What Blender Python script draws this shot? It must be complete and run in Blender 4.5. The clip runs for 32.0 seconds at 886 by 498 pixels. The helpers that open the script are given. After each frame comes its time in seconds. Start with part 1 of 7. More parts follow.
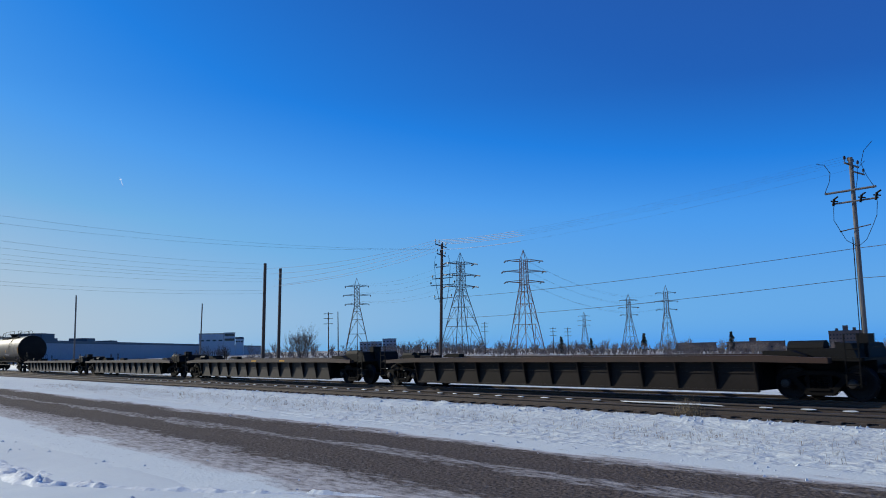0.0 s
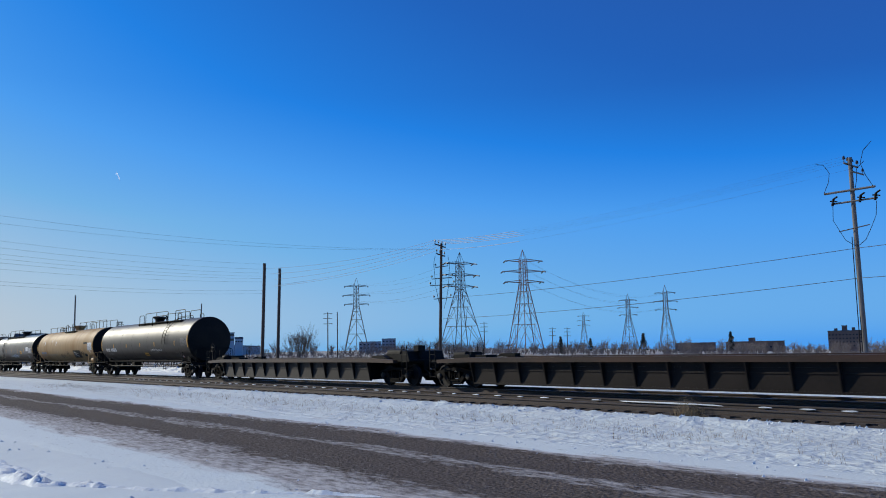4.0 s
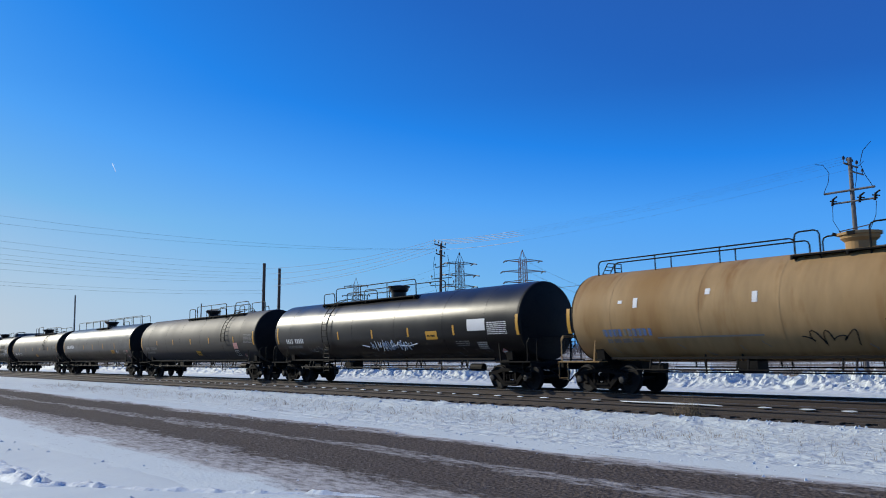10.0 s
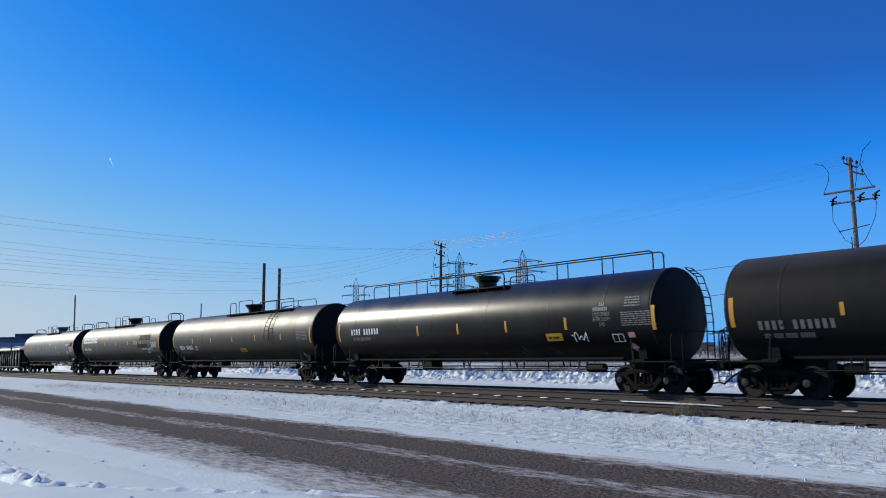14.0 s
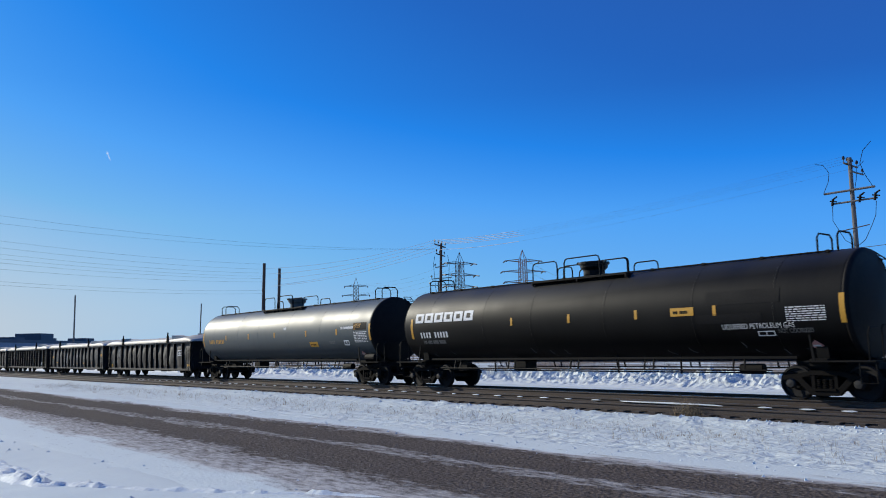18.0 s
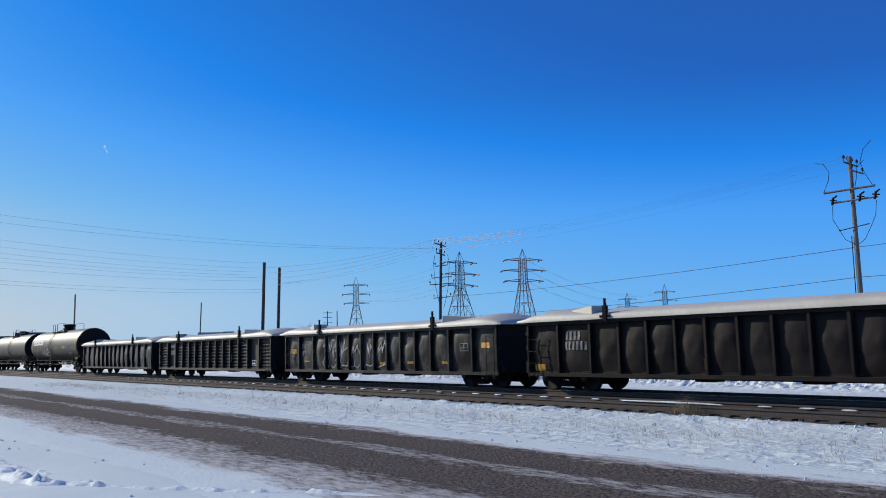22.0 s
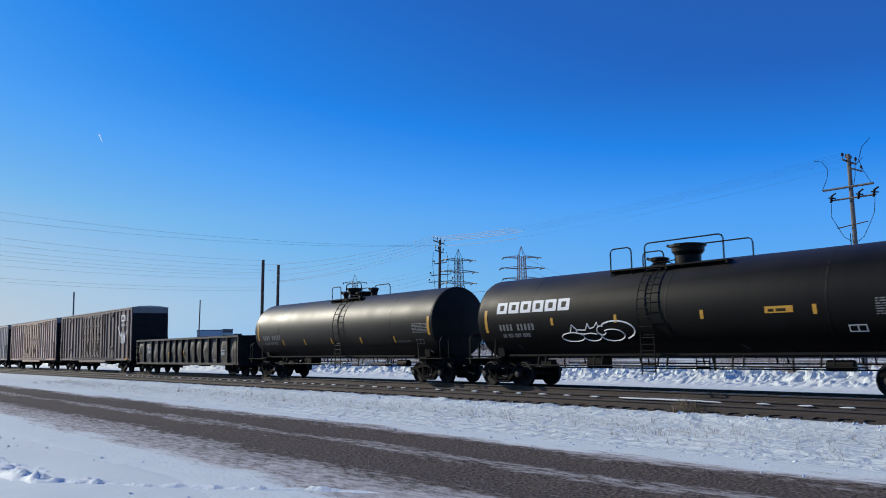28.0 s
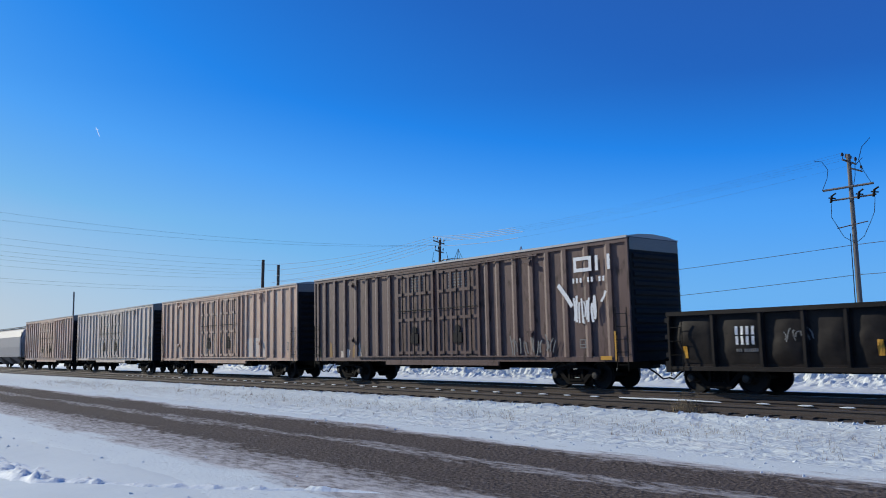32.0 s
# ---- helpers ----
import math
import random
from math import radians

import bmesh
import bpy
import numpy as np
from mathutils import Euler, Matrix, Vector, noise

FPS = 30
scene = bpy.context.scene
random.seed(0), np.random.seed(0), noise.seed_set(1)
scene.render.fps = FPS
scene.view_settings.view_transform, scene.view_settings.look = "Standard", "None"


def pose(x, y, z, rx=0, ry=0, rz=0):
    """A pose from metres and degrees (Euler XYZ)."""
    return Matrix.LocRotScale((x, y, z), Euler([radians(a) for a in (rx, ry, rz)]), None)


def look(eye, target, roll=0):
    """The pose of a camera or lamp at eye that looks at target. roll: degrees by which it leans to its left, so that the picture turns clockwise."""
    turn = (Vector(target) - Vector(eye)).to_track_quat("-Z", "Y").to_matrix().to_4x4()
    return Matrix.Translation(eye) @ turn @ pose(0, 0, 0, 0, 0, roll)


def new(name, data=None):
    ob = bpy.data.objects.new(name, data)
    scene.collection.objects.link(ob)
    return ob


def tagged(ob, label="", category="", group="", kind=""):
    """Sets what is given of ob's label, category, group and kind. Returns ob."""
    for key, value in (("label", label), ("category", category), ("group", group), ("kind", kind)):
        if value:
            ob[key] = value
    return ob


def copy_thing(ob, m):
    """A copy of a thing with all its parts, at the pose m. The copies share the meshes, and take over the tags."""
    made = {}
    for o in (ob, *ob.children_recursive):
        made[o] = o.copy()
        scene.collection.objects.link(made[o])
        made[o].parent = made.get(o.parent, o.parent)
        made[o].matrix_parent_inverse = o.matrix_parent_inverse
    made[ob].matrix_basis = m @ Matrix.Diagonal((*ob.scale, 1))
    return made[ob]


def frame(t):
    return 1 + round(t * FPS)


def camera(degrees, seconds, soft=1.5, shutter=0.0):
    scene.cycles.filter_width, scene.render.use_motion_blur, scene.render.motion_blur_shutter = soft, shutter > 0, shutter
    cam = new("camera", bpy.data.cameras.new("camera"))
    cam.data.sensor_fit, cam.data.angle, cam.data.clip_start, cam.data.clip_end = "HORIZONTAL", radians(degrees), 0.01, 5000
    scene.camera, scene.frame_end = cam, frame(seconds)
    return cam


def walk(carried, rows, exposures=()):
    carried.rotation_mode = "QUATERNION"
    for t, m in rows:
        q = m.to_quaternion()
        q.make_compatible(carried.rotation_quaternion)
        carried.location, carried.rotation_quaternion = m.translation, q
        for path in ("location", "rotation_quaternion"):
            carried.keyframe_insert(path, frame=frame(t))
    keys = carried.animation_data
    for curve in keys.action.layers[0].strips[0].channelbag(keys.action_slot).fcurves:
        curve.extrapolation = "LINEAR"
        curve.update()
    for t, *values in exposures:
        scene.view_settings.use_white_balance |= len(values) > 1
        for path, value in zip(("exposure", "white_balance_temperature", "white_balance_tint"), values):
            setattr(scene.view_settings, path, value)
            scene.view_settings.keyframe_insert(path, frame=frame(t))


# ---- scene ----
cam = camera(58.05, 32.0, 1.0, 0.1)

EYE = (0.0, 0.0, 1.61)          # above the rail tops (z = 0)
TRACK_Y = 22.35                 # centre of the track, which runs along x
GROUND = -0.30


def aim(pitch, yaw, roll):
    """Camera pose at EYE: yaw degrees from -x towards +y."""
    p, a = radians(pitch), radians(yaw)
    way = Vector((-math.cos(a) * math.cos(p), math.sin(a) * math.cos(p), math.sin(p)))
    return look(EYE, Vector(EYE) + way, roll)


PITCH, YAW, ROLL = 7.07, 39.90, -1.27
PX = 1 / 24.66                  # degrees of turn for a small shift of the picture
SHIFT = [(0.0, 1.5, 0.0), (1.0, 3.0, 0.0), (2.0, 3.0, 0.0), (3.5, 0.8, 0.0), (5.5, 0.0, 0.0), (7.0, -1.5, 0.0),
         (8.0, 0.0, 0.0), (8.6, -0.6, 0.0), (9.5, 0.5, 0.0), (10.2, 0.0, 0.0), (19.5, 0.0, 0.0), (21.0, 2.8, 0.0),
         (22.0, 0.0, -1.7), (22.5, -1.0, -4.0), (23.5, -2.0, -5.2), (25.0, -1.8, -6.0), (32.0, -1.8, -6.2)]
walk(cam, [(t, aim(PITCH + dy * PX, YAW - dx * PX, ROLL)) for t, dx, dy in SHIFT], [(0.0, -0.10, 6850, 2), (3.0, -0.09, 6850, 2), (6.5, 0.03, 6850, 2), (32.0, 0.03, 6850, 2)])

# ---- sky and sun: low winter sun behind the left of the view ----
SUN_EL, SUN_BACK = 26.0, 21.0    # elevation; degrees from -x towards the viewer's side (-y)
sun_dir = Vector((-math.cos(radians(SUN_BACK)) * math.cos(radians(SUN_EL)), -math.sin(radians(SUN_BACK)) * math.cos(radians(SUN_EL)), math.sin(radians(SUN_EL))))
world = bpy.data.worlds.new("sky")
scene.world = world
world.use_nodes = True
wn, wl = world.node_tree.nodes, world.node_tree.links
sky = wn.new("ShaderNodeTexSky")
sky.sky_type, sky.sun_disc = "NISHITA", False
sky.sun_elevation = radians(SUN_EL)
sky.sun_rotation = math.atan2(sun_dir.x, sun_dir.y)
sky.air_density, sky.dust_density, sky.ozone_density, sky.altitude = 1.0, 0.4, 2.0, 100
# deep winter blue overhead, paling towards the horizon and the sun
channels = wn.new("ShaderNodeSeparateColor")
wl.new(sky.outputs[0], channels.inputs[0])
level = wn.new("ShaderNodeMapRange")
level.inputs[1].default_value, level.inputs[2].default_value = 1.45, 21.0
wl.new(channels.outputs[1], level.inputs[0])
# the pale band all round the horizon
round_sky = wn.new("ShaderNodeTexSky")
round_sky.sky_type, round_sky.sun_disc, round_sky.sun_elevation = "NISHITA", False, radians(89.9)
round_sky.air_density, round_sky.dust_density, round_sky.ozone_density, round_sky.altitude = 1.0, 0.4, 2.0, 100
band_channels = wn.new("ShaderNodeSeparateColor")
wl.new(round_sky.outputs[0], band_channels.inputs[0])
band = wn.new("ShaderNodeMapRange")
band.inputs[1].default_value, band.inputs[2].default_value, band.inputs[4].default_value = 2.9, 4.3, 0.055
wl.new(band_channels.outputs[1], band.inputs[0])
paler = wn.new("ShaderNodeMath")
wl.new(level.outputs[0], paler.inputs[0])
wl.new(band.outputs[0], paler.inputs[1])
tone = wn.new("ShaderNodeValToRGB")
shades = tone.color_ramp.elements
shades[0].position, shades[0].color = 0.0, (0.021, 0.074, 0.345, 1)
shades[1].position, shades[1].color = 1.0, (0.62, 0.58, 0.56, 1)
for at_, c_ in ((0.053, (0.015, 0.114, 0.505)), (0.114, (0.016, 0.205, 0.78)), (0.188, (0.070, 0.315, 0.88)), (0.294, (0.165, 0.42, 0.82)), (0.42, (0.35, 0.51, 0.75)), (0.62, (0.57, 0.56, 0.60))):
    shades.new(at_).color = (*c_, 1)
wl.new(paler.outputs[0], tone.inputs[0])
gain = wn.new("ShaderNodeVectorMath")
gain.operation = "SCALE"
gain.inputs["Scale"].default_value = 9.5
wl.new(tone.outputs[0], gain.inputs[0])
# the white glare round the sun, behind the left of the view
glare = wn.new("ShaderNodeMapRange")
glare.inputs[1].default_value, glare.inputs[2].default_value, glare.inputs[3].default_value, glare.inputs[4].default_value = 20.0, 90.0, 1.0, 7.0
wl.new(channels.outputs[1], glare.inputs[0])
glow = wn.new("ShaderNodeVectorMath")
glow.operation = "SCALE"
wl.new(gain.outputs[0], glow.inputs[0])
wl.new(glare.outputs[0], glow.inputs["Scale"])
wl.new(glow.outputs[0], wn["Background"].inputs["Color"])
wn["Background"].inputs["Strength"].default_value = 0.115
sun = new("sun", bpy.data.lights.new("sun", "SUN"))
sun.data.energy, sun.data.angle, sun.data.color = 4.1, radians(0.55), (1.0, 0.925, 0.845)
sun.matrix_world = look((0, 0, 60), Vector((0, 0, 60)) - sun_dir)


# ---- materials ----
def material(name, colour, rough=0.6, metal=0.0, vary=0.25, scale=1.5, fine=25.0, bump=0.0, tint=None, dirt=None, spread=0.5, coat=0.0, spec=0.5, stretch=(1, 1, 1), dust=0.0, graze=0.0):
    """A procedural surface: base colour, broken up at two scales, with fine relief; tint: second colour that patches take;
    dirt: colour of small worn spots; dust: a film that shows at grazing angles; graze: gloss of old paint seen along its surface."""
    m = bpy.data.materials.new(name)
    m.use_nodes = True
    n, l = m.node_tree.nodes, m.node_tree.links
    b = n["Principled BSDF"]
    b.inputs["Roughness"].default_value, b.inputs["Metallic"].default_value = rough, metal
    b.inputs["Specular IOR Level"].default_value = spec
    b.inputs["Coat Weight"].default_value = coat
    b.inputs["Coat Roughness"].default_value = 0.15
    b.inputs["Sheen Weight"].default_value, b.inputs["Sheen Roughness"].default_value = dust, 0.36
    b.inputs["Sheen Tint"].default_value = (0.86, 0.78, 0.76, 1)
    co = n.new("ShaderNodeTexCoord")
    mp = n.new("ShaderNodeMapping")
    mp.inputs["Scale"].default_value = stretch
    l.new(co.outputs["Object"], mp.inputs[0])
    big, small = n.new("ShaderNodeTexNoise"), n.new("ShaderNodeTexNoise")
    for q, s in ((big, scale), (small, fine)):
        q.inputs["Scale"].default_value, q.inputs["Detail"].default_value = s, 6
        l.new(mp.outputs[0], q.inputs["Vector"])
    c = Vector(colour)
    dark = [max(0, x * (1 - vary)) for x in c]
    light = [min(1, x * (1 + vary)) for x in c]
    r = n.new("ShaderNodeValToRGB")
    r.color_ramp.elements[0].position, r.color_ramp.elements[1].position = 0.3, 0.7
    r.color_ramp.elements[0].color, r.color_ramp.elements[1].color = (*dark, 1), (*light, 1)
    l.new(small.outputs[0], r.inputs[0])
    out = r.outputs[0]

    def mixed(a, colour2, fac):
        mx = n.new("ShaderNodeMix")
        mx.data_type = "RGBA"
        l.new(fac, mx.inputs[0])
        l.new(a, mx.inputs[6])
        mx.inputs[7].default_value = (*colour2, 1)
        return mx.outputs[2]

    if tint:
        f = n.new("ShaderNodeValToRGB")
        f.color_ramp.elements[0].position, f.color_ramp.elements[1].position = spread - 0.1, spread + 0.15
        l.new(big.outputs[0], f.inputs[0])
        out = mixed(out, tint, f.outputs[0])
    if dirt:
        mid = n.new("ShaderNodeTexNoise")
        mid.inputs["Scale"].default_value, mid.inputs["Detail"].default_value = scale * 4, 8
        l.new(mp.outputs[0], mid.inputs["Vector"])
        f = n.new("ShaderNodeValToRGB")
        f.color_ramp.elements[0].position, f.color_ramp.elements[1].position = 0.55, 0.68
        l.new(mid.outputs[0], f.inputs[0])
        out = mixed(out, dirt, f.outputs[0])
    l.new(out, b.inputs["Base Color"])
    rr = n.new("ShaderNodeMapRange")
    rr.inputs[3].default_value, rr.inputs[4].default_value = max(0.05, rough - 0.12), min(1, rough + 0.12)
    l.new(big.outputs[0], rr.inputs[0])
    l.new(rr.outputs[0], b.inputs["Roughness"])
    if graze:
        edge = n.new("ShaderNodeLayerWeight")
        sh = n.new("ShaderNodeMapRange")
        sh.inputs[1].default_value, sh.inputs[2].default_value, sh.inputs[3].default_value, sh.inputs[4].default_value = 0.35, 0.75, spec, graze
        l.new(edge.outputs["Facing"], sh.inputs[0])
        l.new(sh.outputs[0], b.inputs["Specular IOR Level"])
    if bump:
        bp = n.new("ShaderNodeBump")
        bp.inputs["Strength"].default_value, bp.inputs["Distance"].default_value = bump, 0.02
        l.new(small.outputs[0], bp.inputs["Height"])
        l.new(bp.outputs[0], b.inputs["Normal"])
    return m


M = {}
M["stone"] = material("stone", (0.13, 0.108, 0.09), 0.9, vary=0.45, scale=3, fine=20, spec=0.3)
M["bank_snow"] = material("bank_snow", (0.675, 0.72, 0.70), 0.7, vary=0.06, scale=1.2, fine=14, bump=0.8)
M["ballast"] = material("ballast", (0.046, 0.039, 0.034), 0.9, vary=0.55, scale=0.8, fine=18, bump=1.0, tint=(0.026, 0.022, 0.019), spec=0.1, dust=0.35)
M["rail"] = material("rail", (0.075, 0.058, 0.047), 0.6, 0.4, vary=0.25, scale=2, fine=30, bump=0.2)
M["rail_head"] = material("rail_head", (0.45, 0.44, 0.43), 0.3, 0.9, vary=0.1)
M["rail_worn"] = material("rail_worn", (0.16, 0.135, 0.115), 0.45, 0.5, vary=0.2)
M["tie"] = material("tie", (0.06, 0.045, 0.035), 0.9, vary=0.4, scale=2, fine=18, bump=0.6)
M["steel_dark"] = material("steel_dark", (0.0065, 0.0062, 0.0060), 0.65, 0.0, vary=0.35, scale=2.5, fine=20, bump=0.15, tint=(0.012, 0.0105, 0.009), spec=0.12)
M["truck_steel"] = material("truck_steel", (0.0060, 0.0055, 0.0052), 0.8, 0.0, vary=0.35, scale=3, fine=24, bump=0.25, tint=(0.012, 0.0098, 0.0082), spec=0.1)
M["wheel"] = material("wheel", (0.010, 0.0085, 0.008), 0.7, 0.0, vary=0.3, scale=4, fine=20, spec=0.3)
M["bearing"] = material("bearing", (0.018, 0.016, 0.0145), 0.6, 0.1, vary=0.2)
M["tank_black"] = material("tank_black", (0.0032, 0.0032, 0.0032), 0.52, vary=0.3, scale=0.9, fine=4, bump=0.12, stretch=(1, 0.25, 0.25), tint=(0.0048, 0.0046, 0.0044), spec=0.14, dust=0.02, graze=0.8)
M["tank_gloss"] = material("tank_gloss", (0.0045, 0.0045, 0.0055), 0.36, vary=0.3, scale=0.9, fine=4, bump=0.1, stretch=(1, 0.25, 0.25), tint=(0.007, 0.007, 0.0085), spec=0.22, dust=0.02, graze=1.0)
M["tank_charcoal"] = material("tank_charcoal", (0.0082, 0.0076, 0.0074), 0.66, vary=0.2, scale=0.8, fine=4, bump=0.12, stretch=(1, 0.25, 0.25), tint=(0.0128, 0.0117, 0.0112), spec=0.16, dust=0.06, graze=0.9)
M["tank_tan"] = material("tank_tan", (0.37, 0.240, 0.112), 0.6, vary=0.12, scale=0.45, fine=4, bump=0.1, stretch=(1, 0.25, 0.25), tint=(0.30, 0.170, 0.062), dirt=(0.275, 0.155, 0.062), spread=0.55, spec=0.14, dust=0.03)
M["tank_grey"] = material("tank_grey", (0.047, 0.066, 0.071), 0.5, vary=0.10, scale=0.7, fine=4, bump=0.08, stretch=(1, 0.25, 0.25), tint=(0.058, 0.076, 0.079), spec=0.3, dust=0.05, graze=0.8)
# tank ends: the shade on them is put into this near-black colour
M["head_shade"] = material("head_shade", (0.010, 0.0095, 0.0092), 0.6, vary=0.3, scale=1.2, fine=9, bump=0.03, tint=(0.016, 0.014, 0.0125), spec=0.12)
M["yellow"] = material("yellow", (0.58, 0.29, 0.025), 0.5, vary=0.12, scale=6, fine=40)
M["white_paint"] = material("white_paint", (0.70, 0.70, 0.68), 0.6, vary=0.12, scale=5, fine=40)
M["silver_paint"] = material("silver_paint", (0.33, 0.32, 0.30), 0.45, vary=0.25, scale=5, fine=40, graze=1.0)
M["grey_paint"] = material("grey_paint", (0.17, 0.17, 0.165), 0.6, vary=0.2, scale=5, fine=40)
M["blue_paint"] = material("blue_paint", (0.10, 0.16, 0.32), 0.6, vary=0.2, scale=5, fine=40)
M["pale_blue"] = material("pale_blue", (0.42, 0.48, 0.55), 0.6, vary=0.15, scale=5, fine=40)
M["placard"] = material("placard", (0.62, 0.30, 0.26), 0.6, vary=0.2, scale=8, fine=40)
M["black_paint"] = material("black_paint", (0.009, 0.009, 0.009), 0.65, vary=0.3, spec=0.12)
M["sill_brown"] = material("sill_brown", (0.028, 0.0165, 0.012), 0.55, 0.0, vary=0.25, scale=0.9, fine=10, bump=0.05, tint=(0.055, 0.025, 0.015), spec=0.3, stretch=(0.5, 1, 2), dust=0.04, graze=1.0)
M["well_brown"] = material("well_brown", (0.0125, 0.0092, 0.0078), 0.6, 0.0, vary=0.2, scale=0.9, fine=10, bump=0.05, tint=(0.020, 0.0148, 0.0125), spec=0.18, dust=0.02, graze=1.0)
M["gondola"] = material("gondola", (0.0090, 0.0058, 0.0048), 0.6, vary=0.35, scale=1.1, fine=9, bump=0.12, tint=(0.019, 0.0120, 0.0100), dirt=(0.010, 0.009, 0.0080), spec=0.18, dust=0.02, graze=1.0)
M["gondola_worn"] = material("gondola_worn", (0.0105, 0.0080, 0.0070), 0.46, vary=0.35, scale=1.3, fine=9, bump=0.15, tint=(0.055, 0.047, 0.042), dirt=(0.013, 0.011, 0.010), spec=0.22, dust=0.03, graze=1.0)
M["gondola_rust"] = material("gondola_rust", (0.021, 0.0145, 0.0112), 0.58, vary=0.35, scale=1.3, fine=9, bump=0.15, tint=(0.045, 0.032, 0.025), spec=0.2, dust=0.04, graze=1.0)
M["gondola_dark"] = material("gondola_dark", (0.0110, 0.0082, 0.0070), 0.6, vary=0.3, scale=1.1, fine=9, bump=0.12, tint=(0.023, 0.0185, 0.016), dirt=(0.011, 0.009, 0.008), spec=0.18, dust=0.02, graze=1.0)
M["cover"] = material("cover", (0.56, 0.51, 0.42), 0.55, vary=0.08, scale=0.6, fine=8, bump=0.05, tint=(0.47, 0.43, 0.35), spec=0.5, dust=0.0)
M["box_brown"] = material("box_brown", (0.108, 0.066, 0.057), 0.56, vary=0.2, scale=0.7, fine=8, bump=0.08, tint=(0.135, 0.088, 0.076), dirt=(0.050, 0.029, 0.023), spec=0.25, stretch=(1.6, 1, 0.5), dust=0.3, graze=1.0)
M["box_rust"] = material("box_rust", (0.50, 0.33, 0.235), 0.55, vary=0.2, scale=0.6, fine=8, bump=0.08, tint=(0.37, 0.235, 0.165), dirt=(0.46, 0.37, 0.30), spec=0.4, stretch=(1.6, 1, 0.35), dust=0.35, graze=1.0)
M["box_pale"] = material("box_pale", (0.56, 0.475, 0.395), 0.55, vary=0.2, scale=0.7, fine=8, bump=0.08, tint=(0.42, 0.345, 0.280), dirt=(0.52, 0.49, 0.45), spec=0.4, stretch=(1.6, 1, 0.35), dust=0.35, graze=1.0)
# car ends: shade put into a blue-black colour; also used for black door gear
M["end_shade_black"] = material("end_shade_black", (0.010, 0.0105, 0.013), 0.7, vary=0.3, scale=1.2, fine=9, bump=0.05, tint=(0.016, 0.015, 0.016), spec=0.15)
M["galvanized"] = material("galvanized", (0.36, 0.36, 0.36), 0.6, 0.3, vary=0.1, scale=2, fine=20)
M["hopper_grey"] = material("hopper_grey", (0.30, 0.29, 0.285), 0.5, vary=0.1, scale=0.6, fine=8)
M["wood_pole"] = material("wood_pole", (0.20, 0.185, 0.17), 0.85, vary=0.25, scale=2, fine=20, bump=0.4, tint=(0.12, 0.11, 0.10), stretch=(6, 6, 0.6), spec=0.3)
M["dark_pole"] = material("dark_pole", (0.075, 0.052, 0.040), 0.85, vary=0.25, scale=2, fine=20, bump=0.4, stretch=(6, 6, 0.6))
M["insulator"] = material("insulator", (0.022, 0.02, 0.02), 0.35, vary=0.2)
M["lattice"] = material("lattice", (0.115, 0.118, 0.12), 0.7, 0.0, vary=0.2, scale=0.4, fine=2, spec=0.3)
M["lattice_rust"] = material("lattice_rust", (0.26, 0.15, 0.115), 0.7, 0.0, vary=0.2, scale=0.4, fine=2, spec=0.3)
M["wire"] = material("wire", (0.07, 0.075, 0.085), 0.5, 0.0, vary=0.1)
# wire with the sun's glint put into a pale colour
M["glint_wire"] = material("glint_wire", (0.62, 0.62, 0.60), 0.45, 0.0, vary=0.05)
M["wall_pale"] = material("wall_pale", (0.27, 0.31, 0.36), 0.7, vary=0.08, scale=0.1, fine=1)
M["wall_white"] = material("wall_white", (0.50, 0.52, 0.54), 0.7, vary=0.06, scale=0.1, fine=1)
M["wall_dark"] = material("wall_dark", (0.07, 0.085, 0.11), 0.6, vary=0.1, scale=0.1, fine=1)
M["wall_brick"] = material("wall_brick", (0.16, 0.11, 0.09), 0.8, vary=0.15, scale=0.1, fine=1)
M["window"] = material("window", (0.03, 0.035, 0.04), 0.15, vary=0.1)
M["twig"] = material("twig", (0.14, 0.11, 0.092), 0.9, vary=0.3, scale=0.5, fine=6, spec=0.2)
M["brush"] = material("brush", (0.21, 0.175, 0.155), 0.95, vary=0.35, scale=0.3, fine=3, spec=0.2)
M["conifer"] = material("conifer", (0.035, 0.04, 0.03), 0.9, vary=0.3, scale=0.3, fine=3)
M["dry_grass"] = material("dry_grass", (0.26, 0.19, 0.11), 0.9, vary=0.3, scale=3, fine=20)
M["contrail"] = material("contrail", (0.95, 0.95, 0.95), 0.9, vary=0.02)
M["contrail"].node_tree.nodes["Principled BSDF"].inputs["Transmission Weight"].default_value = 0.0
_n = M["contrail"].node_tree.nodes
_t = _n.new("ShaderNodeBsdfTranslucent")
_t.inputs["Color"].default_value = (1, 1, 1, 1)
M["contrail"].node_tree.links.new(_t.outputs[0], _n["Material Output"].inputs["Surface"])


# ---- building blocks ----
def part(name, bm, mat, parent=None, label="", smooth=False):
    me = bpy.data.meshes.new(name)
    if smooth:
        for f in bm.faces:
            f.smooth = True
    bm.to_mesh(me)
    bm.free()
    me.materials.append(mat)
    ob = new(name, me)
    if parent:
        ob.parent = parent
    if label:
        ob["label"] = label
    return ob


def shared(name, me, parent, m=None):
    ob = new(name, me)
    ob.parent = parent
    if m is not None:
        ob.matrix_basis = m
    return ob


def quad_mesh(bm, verts, faces):
    vs = [bm.verts.new(v) for v in verts]
    for f in faces:
        try:
            bm.faces.new([vs[i] for i in f])
        except ValueError:
            pass
    return vs


